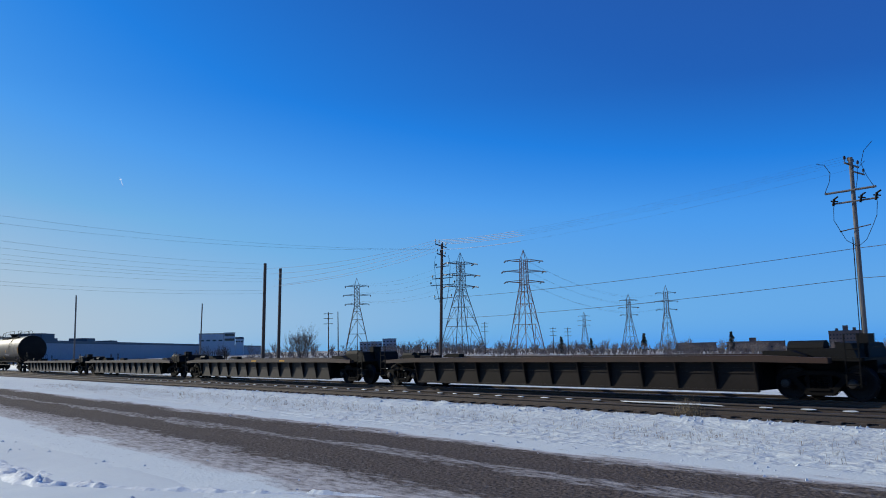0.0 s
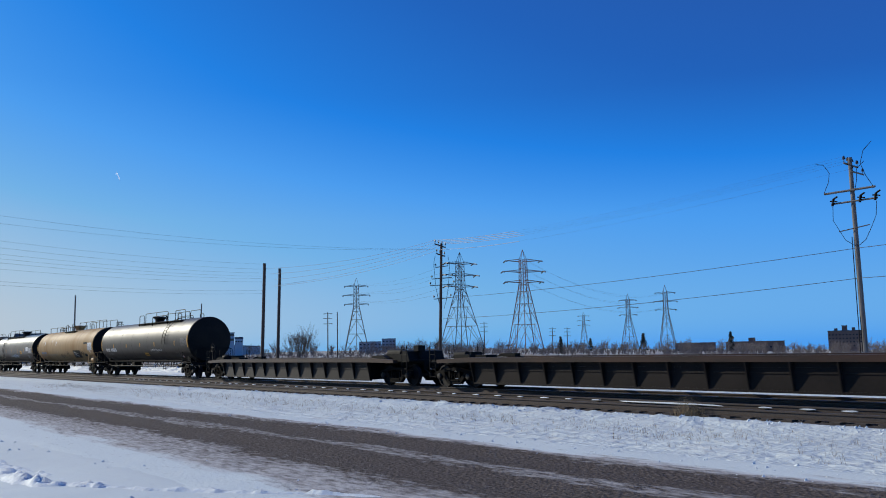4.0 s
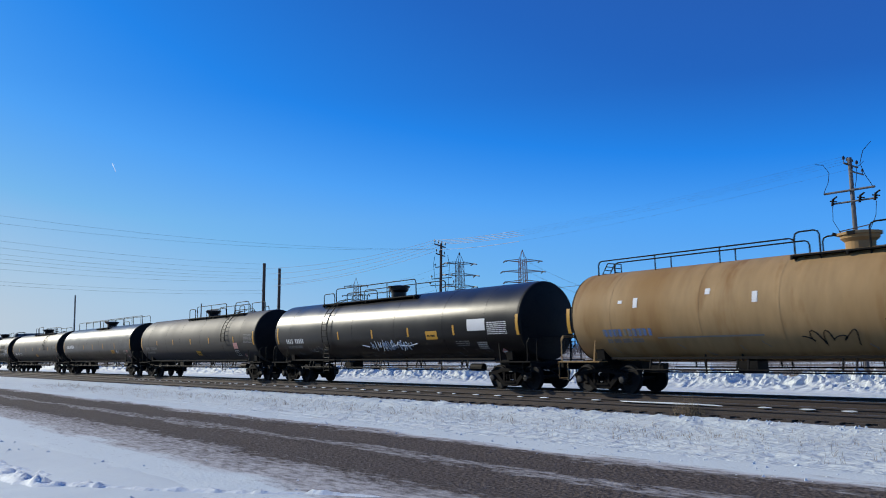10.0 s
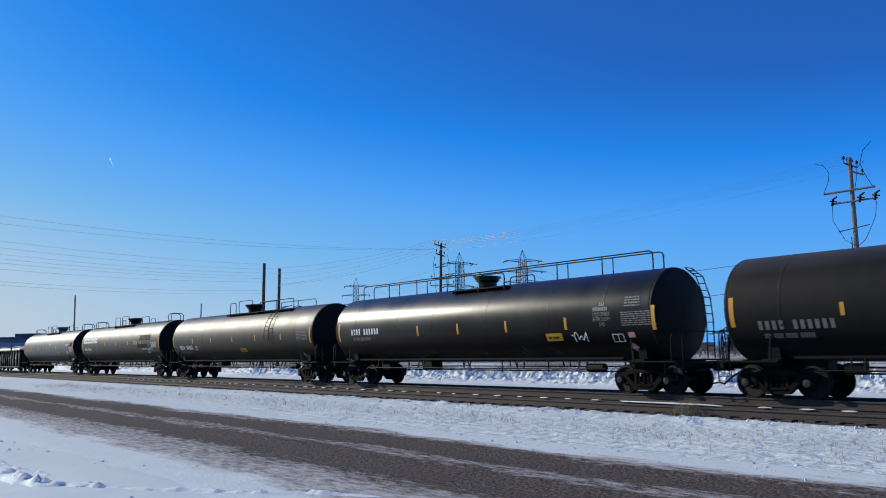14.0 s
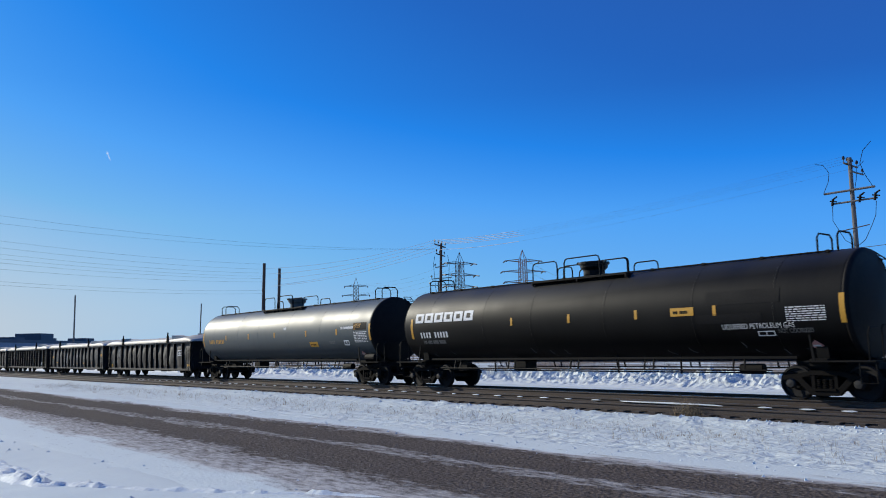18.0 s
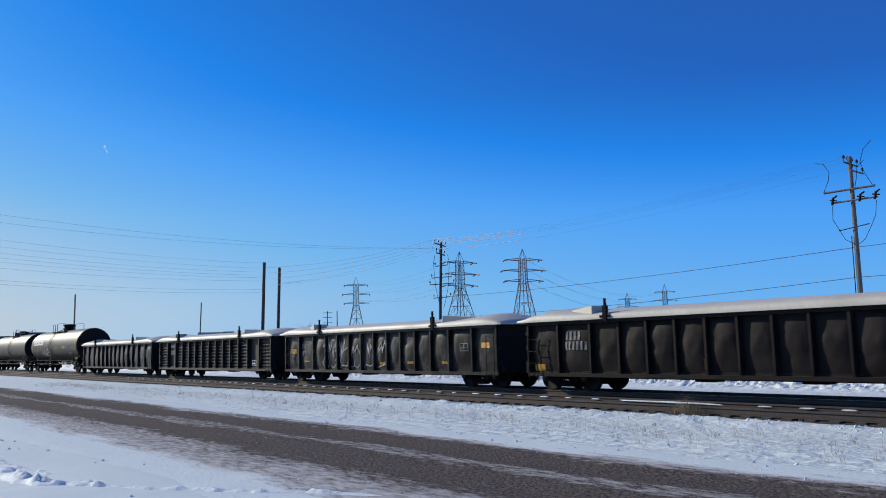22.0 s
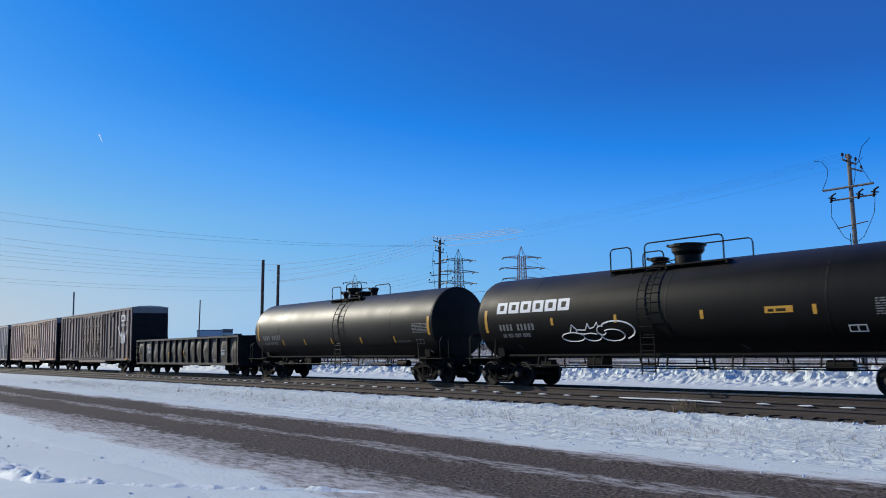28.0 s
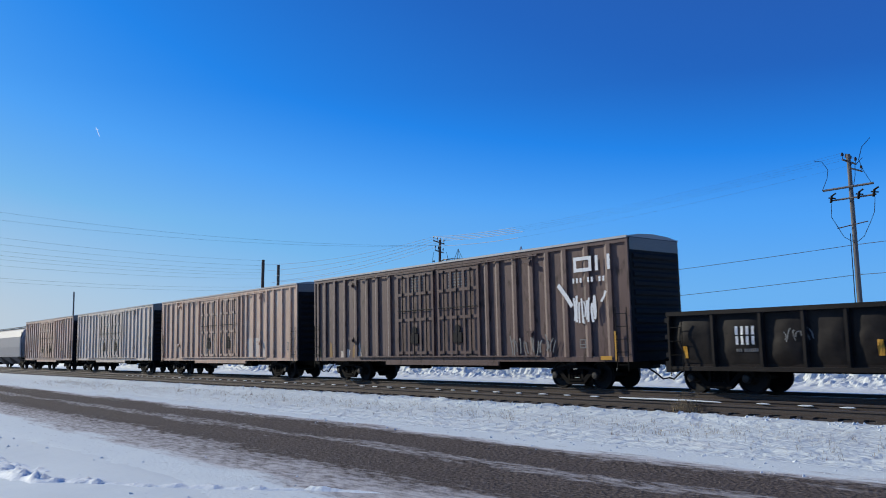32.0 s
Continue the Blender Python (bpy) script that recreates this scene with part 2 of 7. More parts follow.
def box(bm, x0, x1, y0, y1, z0, z1):
    quad_mesh(bm, [(x, y, z) for x in (x0, x1) for y in (y0, y1) for z in (z0, z1)],
              [(0, 1, 3, 2), (4, 6, 7, 5), (0, 4, 5, 1), (2, 3, 7, 6), (0, 2, 6, 4), (1, 5, 7, 3)])
    return bm


def prism(bm, outline, axis, a, b):
    """Extrudes a closed outline of (p, q) along axis x, y or z from a to b."""
    def put(p, q, s):
        return {"x": (s, p, q), "y": (p, s, q), "z": (p, q, s)}[axis]
    n = len(outline)
    va = [bm.verts.new(put(p, q, a)) for p, q in outline]
    vb = [bm.verts.new(put(p, q, b)) for p, q in outline]
    for i in range(n):
        bm.faces.new((va[i], va[(i + 1) % n], vb[(i + 1) % n], vb[i]))
    bm.faces.new(va[::-1])
    bm.faces.new(vb)
    return bm


def rod(bm, p, q, r, seg=6, r2=None):
    """A round bar from p to q."""
    p, q = Vector(p), Vector(q)
    d = (q - p)
    if d.length < 1e-6:
        return bm
    d.normalize()
    side = d.cross(Vector((0, 0, 1)) if abs(d.z) < 0.9 else Vector((1, 0, 0))).normalized()
    up = side.cross(d)
    r2 = r if r2 is None else r2
    rings = []
    for c, rad in ((p, r), (q, r2)):
        rings.append([bm.verts.new(c + (side * math.cos(2 * math.pi * i / seg) + up * math.sin(2 * math.pi * i / seg)) * rad) for i in range(seg)])
    for i in range(seg):
        bm.faces.new((rings[0][i], rings[0][(i + 1) % seg], rings[1][(i + 1) % seg], rings[1][i]))
    bm.faces.new(rings[0][::-1])
    bm.faces.new(rings[1])
    return bm


def tube(bm, points, r, seg=5):
    """A bent bar: one skin swept along points."""
    pts = [Vector(p) for p in points]
    rings, side = [], None
    for i, p in enumerate(pts):
        d = (pts[min(i + 1, len(pts) - 1)] - pts[max(i - 1, 0)]).normalized()
        if side is None:
            side = d.cross(Vector((0, 0, 1)) if abs(d.z) < 0.9 else Vector((1, 0, 0)))
        side = side - d * side.dot(d)
        side.normalize()
        up = side.cross(d)
        rings.append([bm.verts.new(p + (side * math.cos(2 * math.pi * k / seg) + up * math.sin(2 * math.pi * k / seg)) * r) for k in range(seg)])
    for a, b in zip(rings[:-1], rings[1:]):
        for k in range(seg):
            bm.faces.new((a[k], a[(k + 1) % seg], b[(k + 1) % seg], b[k]))
    bm.faces.new(rings[0][::-1])
    bm.faces.new(rings[-1])
    return bm


def lathe(bm, profile, axis="x", seg=48, centre=(0, 0)):
    """Turns (s, r) pairs round an axis that runs along x (centre = y, z) or y (centre = x, z)."""
    rings = []
    for s, r in profile:
        ring = []
        for i in range(seg):
            a = 2 * math.pi * i / seg
            u, v = centre[0] + r * math.cos(a), centre[1] + r * math.sin(a)
            ring.append(bm.verts.new((s, u, v) if axis == "x" else ((u, s, v) if axis == "y" else (u, v, s))))
        rings.append(ring)
    for a, b in zip(rings[:-1], rings[1:]):
        for i in range(seg):
            bm.faces.new((a[i], a[(i + 1) % seg], b[(i + 1) % seg], b[i]))
    bm.faces.new(rings[0][::-1])
    bm.faces.new(rings[-1])
    return bm


def ribbon(bm, pts, width, normal=(0, -1, 0)):
    """A flat stroke of paint along pts."""
    nrm = Vector(normal)
    left, right = [], []
    for i, p in enumerate(pts):
        d = Vector(pts[min(i + 1, len(pts) - 1)]) - Vector(pts[max(i - 1, 0)])
        s = d.cross(nrm).normalized() * width / 2
        left.append(bm.verts.new(Vector(p) + s))
        right.append(bm.verts.new(Vector(p) - s))
    for i in range(len(pts) - 1):
        bm.faces.new((left[i], left[i + 1], right[i + 1], right[i]))
    return bm


# ---- the ground, the road and the track ----
def lump(x, y, k, s=0):
    return noise.noise(Vector((x * k, y * k, s)))


def sheet(name, xs, ys, height, mat, label, category):
    bm = bmesh.new()
    grid = [[bm.verts.new((x, y, height(x, y))) for y in ys] for x in xs]
    for i in range(len(xs) - 1):
        for j in range(len(ys) - 1):
            bm.faces.new((grid[i][j], grid[i + 1][j], grid[i + 1][j + 1], grid[i][j + 1]))
    return tagged(part(name, bm, mat, smooth=True), label, category, kind="structure")


def steps(*spans):
    out = []
    for a, b, d in spans:
        n = max(1, round((b - a) / d))
        out += [a + (b - a) * i / n for i in range(n)]
    return out + [spans[-1][1]]


def ground_height(x, y):
    """Trodden snow beside the road and the track; flat farther off."""
    near = max(0.0, 1 - abs(x + 20) / 70)
    verge = max(0.0, 1 - abs(y - 14.3) / 3.2)
    apron = 1.0 if y < 6.5 else 0.0
    h = GROUND + near * verge * (0.05 * lump(x, y, 0.45) + 0.025 * lump(x, y, 2.2, 3) + 0.012 * lump(x, y, 5, 5))
    # churned snow thrown up against the siding
    berm = math.exp(-((y - 17.0) / 0.85) ** 2) if y < 17.55 else max(0.0, 1 - (y - 17.55) / 0.35) * 0.66
    h += 0.10 * berm + near * berm * (0.11 * max(0.0, lump(x, y, 1.9, 31)) + 0.07 * max(0.0, lump(x, y, 4.1, 32))) * (1 if y < 17.6 else 0.4)
    # tyre tread pressed into the edge of the verge
    tread = math.exp(-((y - 12.9) / 1.1) ** 2)
    h += near * tread * (0.022 * math.sin(y * 11 + 2.0 * lump(x, y, 0.3, 41)) + 0.018 * lump(x, y, 3.4, 42) + 0.010 * math.sin(x * 12 + 3 * lump(x, y, 1.2, 43)))
    h += 0.035 * near * apron * (lump(x, y, 0.35, 9) + 0.3 * lump(x, y, 2.6, 2)) * (1 if y < 6 else 0)
    # the open land beyond the track falls gently away from the warehouse
    h -= 0.024 * max(0.0, 0.64 * x + 0.768 * y) * min(1.0, max(0.0, (y - 36) / 40))
    return h - (0.11 if 5.2 < y < 11.3 else (0.03 if 4.9 < y < 11.6 else 0.0))


def snow_material():
    """Wind-packed snow: churned, streaked along the road and dotted with dirt on the verge, smoother on the near side."""
    m = bpy.data.materials.new("packed_snow")
    m.use_nodes = True
    n, l = m.node_tree.nodes, m.node_tree.links
    b = n["Principled BSDF"]
    b.inputs["Roughness"].default_value = 0.8
    b.inputs["Specular IOR Level"].default_value = 0.15
    co = n.new("ShaderNodeTexCoord")
    sep = n.new("ShaderNodeSeparateXYZ")
    l.new(co.outputs["Object"], sep.inputs[0])

    def tex(scale, stretch, detail=6, turn=0.0):
        mp = n.new("ShaderNodeMapping")
        mp.inputs["Scale"].default_value = stretch
        mp.inputs["Rotation"].default_value = (0, 0, turn)
        l.new(co.outputs["Object"], mp.inputs[0])
        q = n.new("ShaderNodeTexNoise")
        q.inputs["Scale"].default_value, q.inputs["Detail"].default_value = scale, detail
        l.new(mp.outputs[0], q.inputs["Vector"])
        return q.outputs[0]

    def span(v, a, c, lo=0.0, hi=1.0):
        q = n.new("ShaderNodeMapRange")
        for i, k in enumerate((a, c, lo, hi)):
            q.inputs[i + 1].default_value = k
        l.new(v, q.inputs[0])
        return q.outputs[0]

    def times(a, c):
        q = n.new("ShaderNodeMath")
        q.operation = "MULTIPLY"
        l.new(a, q.inputs[0])
        l.new(c, q.inputs[1])
        return q.outputs[0]

    def mixed(fac, a, c):
        q = n.new("ShaderNodeMix")
        q.data_type = "RGBA"
        l.new(fac, q.inputs[0])
        for i, v in ((6, a), (7, c)):
            if isinstance(v, tuple):
                q.inputs[i].default_value = (*v, 1)
            else:
                l.new(v, q.inputs[i])
        return q.outputs[2]
    verge = span(sep.outputs[1], 7.0, 11.5, 0.10, 1.0)
    dirty = times(verge, span(sep.outputs[1], 12.0, 18.0, 1.0, 0.55))
    streak = tex(2.2, (0.35, 1.6, 1), 8, 0.02)
    clot = tex(3.4, (0.9, 1.1, 1), 8)
    crumb = tex(9.0, (0.8, 1.0, 1), 6)
    grit = tex(16, (0.7, 1.1, 1), 8)
    c = mixed(span(tex(0.35, (0.5, 1, 1)), 0.35, 0.65), (0.645, 0.70, 0.67), (0.60, 0.65, 0.625))
    c = mixed(times(span(streak, 0.52, 0.68, 0, 0.35), dirty), c, (0.56, 0.545, 0.51))
    c = mixed(times(span(clot, 0.62, 0.74, 0, 0.45), dirty), c, (0.40, 0.365, 0.33))
    c = mixed(times(span(grit, 0.62, 0.70, 0, 0.6), dirty), c, (0.17, 0.14, 0.11))
    field = times(span(sep.outputs[1], 36.0, 44.0), span(tex(0.09, (1, 1, 1), 9), 0.40, 0.52))
    c = mixed(field, c, mixed(span(grit, 0.4, 0.6), (0.20, 0.155, 0.11), (0.30, 0.25, 0.19)))
    l.new(c, b.inputs["Base Color"])
    last = None
    for v, dist in ((streak, 0.05), (clot, 0.06), (crumb, 0.03), (grit, 0.015)):
        bp = n.new("ShaderNodeBump")
        bp.inputs["Distance"].default_value = dist
        l.new(verge, bp.inputs["Strength"])
        l.new(v, bp.inputs["Height"])
        if last:
            l.new(last, bp.inputs["Normal"])
        last = bp.outputs[0]
    l.new(last, b.inputs["Normal"])
    return m


ground = sheet("ground", steps((-3000, -400, 260), (-400, -80, 16), (-80, -45, 0.5), (-45, -26, 0.22), (-26, 1, 0.12), (1, 60, 4), (60, 3000, 300)),
               steps((-2500, -20, 250), (-20, 0.5, 2), (0.5, 5, 0.22), (5, 11.4, 1.2), (11.4, 17.95, 0.12), (17.95, 84, 3), (84, 500, 25), (500, 3000, 250)),
               ground_height, snow_material(), "trodden snow field with tyre and foot marks", "ground")


def road_material():
    """Packed gravel with snow left along its edges and between the wheel tracks."""
    m = bpy.data.materials.new("road_gravel")
    m.use_nodes = True
    n, l = m.node_tree.nodes, m.node_tree.links
    b = n["Principled BSDF"]
    b.inputs["Roughness"].default_value = 0.9
    b.inputs["Specular IOR Level"].default_value = 0.08
    co = n.new("ShaderNodeTexCoord")
    sep = n.new("ShaderNodeSeparateXYZ")
    l.new(co.outputs["Object"], sep.inputs[0])

    def tex(scale, stretch, detail=6):
        mp = n.new("ShaderNodeMapping")
        mp.inputs["Scale"].default_value = stretch
        l.new(co.outputs["Object"], mp.inputs[0])
        q = n.new("ShaderNodeTexNoise")
        q.inputs["Scale"].default_value, q.inputs["Detail"].default_value = scale, detail
        l.new(mp.outputs[0], q.inputs["Vector"])
        return q.outputs[0]

    def calc(op, a, c, d=None):
        q = n.new("ShaderNodeMath")
        q.operation = op
        for i, v in enumerate((a, c, d)):
            if v is None:
                continue
            if isinstance(v, (int, float)):
                q.inputs[i].default_value = v
            else:
                l.new(v, q.inputs[i])
        return q.outputs[0]
    wave = calc("MULTIPLY_ADD", tex(0.5, (0.25, 1, 1)), 0.8, -0.4)
    rough = calc("MULTIPLY_ADD", tex(1.9, (0.2, 1.0, 1), 10), 1.5, -0.75)
    y = calc("ADD", calc("ADD", sep.outputs[1], wave), rough)
    r = n.new("ShaderNodeValToRGB")
    el = r.color_ramp.elements
    el[0].position, el[1].position = 0.0, 1.0
    el[0].color = el[1].color = (1, 1, 1, 1)
    for p, v in ((5.6, 1), (5.95, 0.72), (6.7, 0.58), (7.1, 0.46), (7.45, 0.14), (8.5, 0.02), (8.85, 0.46), (9.2, 0.42), (9.45, 0.04), (10.4, 0.08), (10.9, 0.6), (11.3, 1)):
        e = el.new((p - 4) / 9)
        e.color = (v, v, v, 1)
    l.new(calc("MULTIPLY_ADD", y, 1 / 9, -4 / 9), r.inputs[0])
    crisp = n.new("ShaderNodeMapRange")
    grainy = tex(9.0, (0.4, 1.2, 1), 14)
    l.new(calc("ADD", r.outputs[0], calc("MULTIPLY_ADD", grainy, 1.3, -0.65)), crisp.inputs[0])
    crisp.inputs[1].default_value, crisp.inputs[2].default_value = 0.25, 0.85
    g = n.new("ShaderNodeValToRGB")
    g.color_ramp.elements[0].position, g.color_ramp.elements[1].position = 0.3, 0.7
    g.color_ramp.elements[0].color, g.color_ramp.elements[1].color = (0.036, 0.030, 0.025, 1), (0.165, 0.134, 0.110, 1)
    pebble = tex(19, (0.8, 1, 1), 9)
    l.new(pebble, g.inputs[0])
    mx = n.new("ShaderNodeMix")
    mx.data_type = "RGBA"
    l.new(crisp.outputs[0], mx.inputs[0])
    l.new(g.outputs[0], mx.inputs[6])
    packed = n.new("ShaderNodeValToRGB")
    packed.color_ramp.elements[0].position, packed.color_ramp.elements[1].position = 0.7, 0.97
    packed.color_ramp.elements[0].color, packed.color_ramp.elements[1].color = (0.49, 0.475, 0.45, 1), (0.63, 0.685, 0.66, 1)
    l.new(r.outputs[0], packed.inputs[0])
    l.new(packed.outputs[0], mx.inputs[7])
    l.new(mx.outputs[2], b.inputs["Base Color"])
    bp = n.new("ShaderNodeBump")
    bp.inputs["Strength"].default_value, bp.inputs["Distance"].default_value = 1.0, 0.04
    l.new(calc("MULTIPLY_ADD", crisp.outputs[0], -0.7, 1.0), bp.inputs["Strength"])
    l.new(pebble, bp.inputs["Height"])
    l.new(bp.outputs[0], b.inputs["Normal"])
    return m


def road_height(x, y):
    rut = -0.03 * math.exp(-((y - 7.9) / 0.45) ** 2) - 0.03 * math.exp(-((y - 9.9) / 0.45) ** 2)
    edge = -0.025 * max(0, (4.75 - y) / 0.25) - 0.05 * max(0, (y - 12.0) / 0.2)
    return GROUND + 0.006 + rut + edge + 0.012 * lump(x, y, 1.2, 7) + 0.012 * lump(x, y, 5, 1)


road = sheet("road", steps((-500, -80, 8), (-80, -40, 0.6), (-40, 8, 0.2), (8, 120, 8)), steps((4.5, 12.2, 0.16)), road_height, road_material(),
             "brown gravel road with patches of packed snow", "road")


# ballast bed, the main track and a rusty siding in front of it
bm = bmesh.new()
T = TRACK_Y
SIDING_Y = 18.65
xs = steps((-700, -90, 10), (-90, 10, 0.3), (10, 200, 10))
prof = [(-4.85, GROUND - 0.05), (-4.72, -0.22), (-4.3, -0.185), (-3.0, -0.18), (-2.3, -0.21), (-1.7, -0.19), (0, -0.185), (1.7, -0.19), (2.5, -0.24), (3.3, GROUND - 0.05)]
rows_ = [[bm.verts.new((x, T + py + 0.05 * lump(x, py, 1.5), pz + 0.02 * lump(x, py * 3, 3.1, 2))) for py, pz in prof] for x in xs]
for a, b in zip(rows_[:-1], rows_[1:]):
    for j in range(len(prof) - 1):
        bm.faces.new((a[j], b[j], b[j + 1], a[j + 1]))
ballast = tagged(part("track_bed", bm, M["ballast"], smooth=True), "dark crushed stone railway ballast bed", "track", kind="structure")
RAIL = [(-0.075, -0.17), (0.075, -0.17), (0.075, -0.155), (0.012, -0.135), (0.012, -0.05), (0.036, -0.035), (0.036, -0.002), (0.03, 0), (-0.03, 0), (-0.036, -0.002), (-0.036, -0.035), (-0.012, -0.05), (-0.012, -0.135), (-0.075, -0.155)]
for centre, used in ((T, True), (SIDING_Y, False)):
    for side in (-1, 1):
        bm = bmesh.new()
        prism(bm, [(centre + side * 0.753 + p, q) for p, q in RAIL], "x", -700, 200)
        rail = part("rail", bm, M["rail"], ballast, "" if used else "rusty rail of an idle siding")
        bm = bmesh.new()
        prism(bm, [(centre + side * 0.753 + p, q) for p, q in ((-0.033, 0.0005), (0.033, 0.0005), (0.028, 0.004), (-0.028, 0.004))], "x", -700, 200)
        part("rail_head", bm, M["rail_head" if used else "rail_worn"], rail, "polished running surface" if used else "dull worn running surface")


def cross_ties():
    """Timber ties half buried in the stone."""
    bm = bmesh.new()
    box(bm, -0.115, 0.115, -1.30, 1.30, -0.30, -0.168)
    me = mesh_of("tie", bm, M["tie"])
    bm = bmesh.new()
    box(bm, -0.115, 0.115, -0.98, 1.25, -0.30, -0.168)
    cut_short = mesh_of("tie", bm, M["tie"])
    for centre, me in ((T, me), (SIDING_Y, cut_short)):
        for i in range(140):
            x = 8 - i * 0.52
            shared("tie", me, ballast, pose(x + 0.04 * lump(x, centre, 3.3), centre + 0.05 * lump(x, centre, 2.1), 0, 0, 0, 1.5 * lump(x, centre, 1.7)))


# ---- rolling stock: shared pieces ----
def mesh_of(name, bm, mat, smooth=False):
    me = bpy.data.meshes.new(name)
    if smooth:
        for f in bm.faces:
            f.smooth = True
    bm.to_mesh(me)
    bm.free()
    me.materials.append(mat)
    return me


def truck_meshes():
    k = {}
    bm = bmesh.new()
    box(bm, -0.2, 0.2, -0.92, 0.92, 0.42, 0.66)
    lathe(bm, [(0.66, 0.22), (0.76, 0.22)], "z", 16)
    for x in (-0.42, 0.42):
        box(bm, x - 0.05, x + 0.05, -0.8, 0.8, 0.36, 0.46)
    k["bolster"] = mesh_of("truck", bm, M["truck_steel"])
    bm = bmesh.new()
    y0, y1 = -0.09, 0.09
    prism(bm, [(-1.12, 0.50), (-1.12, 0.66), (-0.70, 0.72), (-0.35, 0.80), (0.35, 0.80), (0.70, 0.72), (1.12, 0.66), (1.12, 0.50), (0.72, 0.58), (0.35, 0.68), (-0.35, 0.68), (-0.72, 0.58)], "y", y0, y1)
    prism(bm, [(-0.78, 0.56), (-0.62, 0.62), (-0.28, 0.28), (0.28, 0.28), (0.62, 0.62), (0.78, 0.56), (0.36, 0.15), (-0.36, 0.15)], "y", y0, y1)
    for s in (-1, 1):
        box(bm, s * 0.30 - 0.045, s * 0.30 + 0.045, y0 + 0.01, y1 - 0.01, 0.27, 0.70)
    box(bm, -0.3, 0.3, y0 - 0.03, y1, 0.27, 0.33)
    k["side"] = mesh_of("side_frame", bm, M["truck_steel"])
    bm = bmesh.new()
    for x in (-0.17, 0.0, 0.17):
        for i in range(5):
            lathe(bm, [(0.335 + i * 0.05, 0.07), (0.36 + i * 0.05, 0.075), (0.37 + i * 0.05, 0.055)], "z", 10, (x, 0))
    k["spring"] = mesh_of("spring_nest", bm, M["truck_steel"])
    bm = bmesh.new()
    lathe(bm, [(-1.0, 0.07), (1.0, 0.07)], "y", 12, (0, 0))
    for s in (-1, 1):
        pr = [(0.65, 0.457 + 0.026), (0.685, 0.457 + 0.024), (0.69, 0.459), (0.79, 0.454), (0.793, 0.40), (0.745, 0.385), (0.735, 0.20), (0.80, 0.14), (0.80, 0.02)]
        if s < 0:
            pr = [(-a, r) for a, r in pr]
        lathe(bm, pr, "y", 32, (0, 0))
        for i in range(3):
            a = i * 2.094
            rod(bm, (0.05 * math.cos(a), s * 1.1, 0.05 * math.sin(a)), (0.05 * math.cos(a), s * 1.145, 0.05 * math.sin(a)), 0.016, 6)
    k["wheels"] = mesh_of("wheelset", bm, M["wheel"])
    bm = bmesh.new()
    lathe(bm, [(-0.06, 0.13), (0.05, 0.13), (0.09, 0.10), (0.10, 0.0001)], "y", 16, (0, 0))
    k["cap"] = mesh_of("bearing_cap", bm, M["bearing"])
    return k


cross_ties()
TRUCK = truck_meshes()
WHEELSETS = []


def truck(car, x):
    t = shared("truck", TRUCK["bolster"], car, pose(x, 0, 0))
    for s in (-1, 1):
        shared("side_frame", TRUCK["side"], t, pose(0, s * 1.0, 0))
        tagged(shared("spring_nest", TRUCK["spring"], t, pose(0, s * 1.0, 0)), kind="stuff")
        for w in (-0.889, 0.889):
            shared("bearing_cap", TRUCK["cap"], t, pose(w, s * 1.07, 0.457, 0, 0, 0 if s > 0 else 180))
    for w in (-0.889, 0.889):
        q = shared("wheelset", TRUCK["wheels"], t, pose(w, 0, 0.457))
        WHEELSETS.append((q, w, car))
    return t


def coupler_mesh():
    bm = bmesh.new()
    box(bm, -0.75, -0.18, -0.08, 0.08, 0.80, 0.95)
    prism(bm, [(-0.2, -0.13), (0.02, -0.17), (0.10, -0.05), (0.06, 0.02), (0.10, 0.15), (-0.05, 0.19), (-0.2, 0.12)], "z", 0.74, 1.01)
    return mesh_of("coupler", bm, M["truck_steel"])


COUPLER = coupler_mesh()


def ends(car, half, hose=True):
    """Couplers and brake hoses at both ends of a car whose pulling faces lie half from its middle."""
    for s in (-1, 1):
        shared("coupler", COUPLER, car, pose(s * (half - 0.08), 0, 0, 0, 0, 0 if s > 0 else 180))
        if hose:
            bm = bmesh.new()
            pts = [(s * (half - 0.75), -0.38, 0.72), (s * (half - 0.45), -0.40, 0.55), (s * (half - 0.2), -0.36, 0.36), (s * (half - 0.0), -0.3, 0.40)]
            tube(bm, pts, 0.028, 6)
            part("air_hose", bm, M["black_paint"], car)


def ladder(bm, x0, x1, y, z0, z1, n, r=0.016):
    for x in (x0, x1):
        rod(bm, (x, y, z0), (x, y, z1), r, 5)
    for i in range(n):
        z = z0 + (z1 - z0) * (i + 0.5) / n
        rod(bm, (x0, y, z), (x1, y, z), r * 0.8, 5)


def rung_ladder(name, car, rail_a, rail_b, rungs, r):
    """A ladder of two bent side rails and its rungs."""
    bm = bmesh.new()
    tube(bm, rail_a, r, 5)
    first = part(name, bm, M["steel_dark"], car)
    bm = bmesh.new()
    tube(bm, rail_b, r, 5)
    part("side_rail", bm, M["steel_dark"], first)
    for a, b in rungs:
        bm = bmesh.new()
        rod(bm, a, b, r * 0.8, 5)
        part("rung", bm, M["steel_dark"], first)
    return first


# ---- tank cars ----
def on_shell(x, a, r, zc, lift=0.008):
    """A point on the tank's side: x along the car, a degrees up from level on the road side."""
    t = radians(a)
    return (x, -(r + lift) * math.cos(t), zc + (r + lift) * math.sin(t))


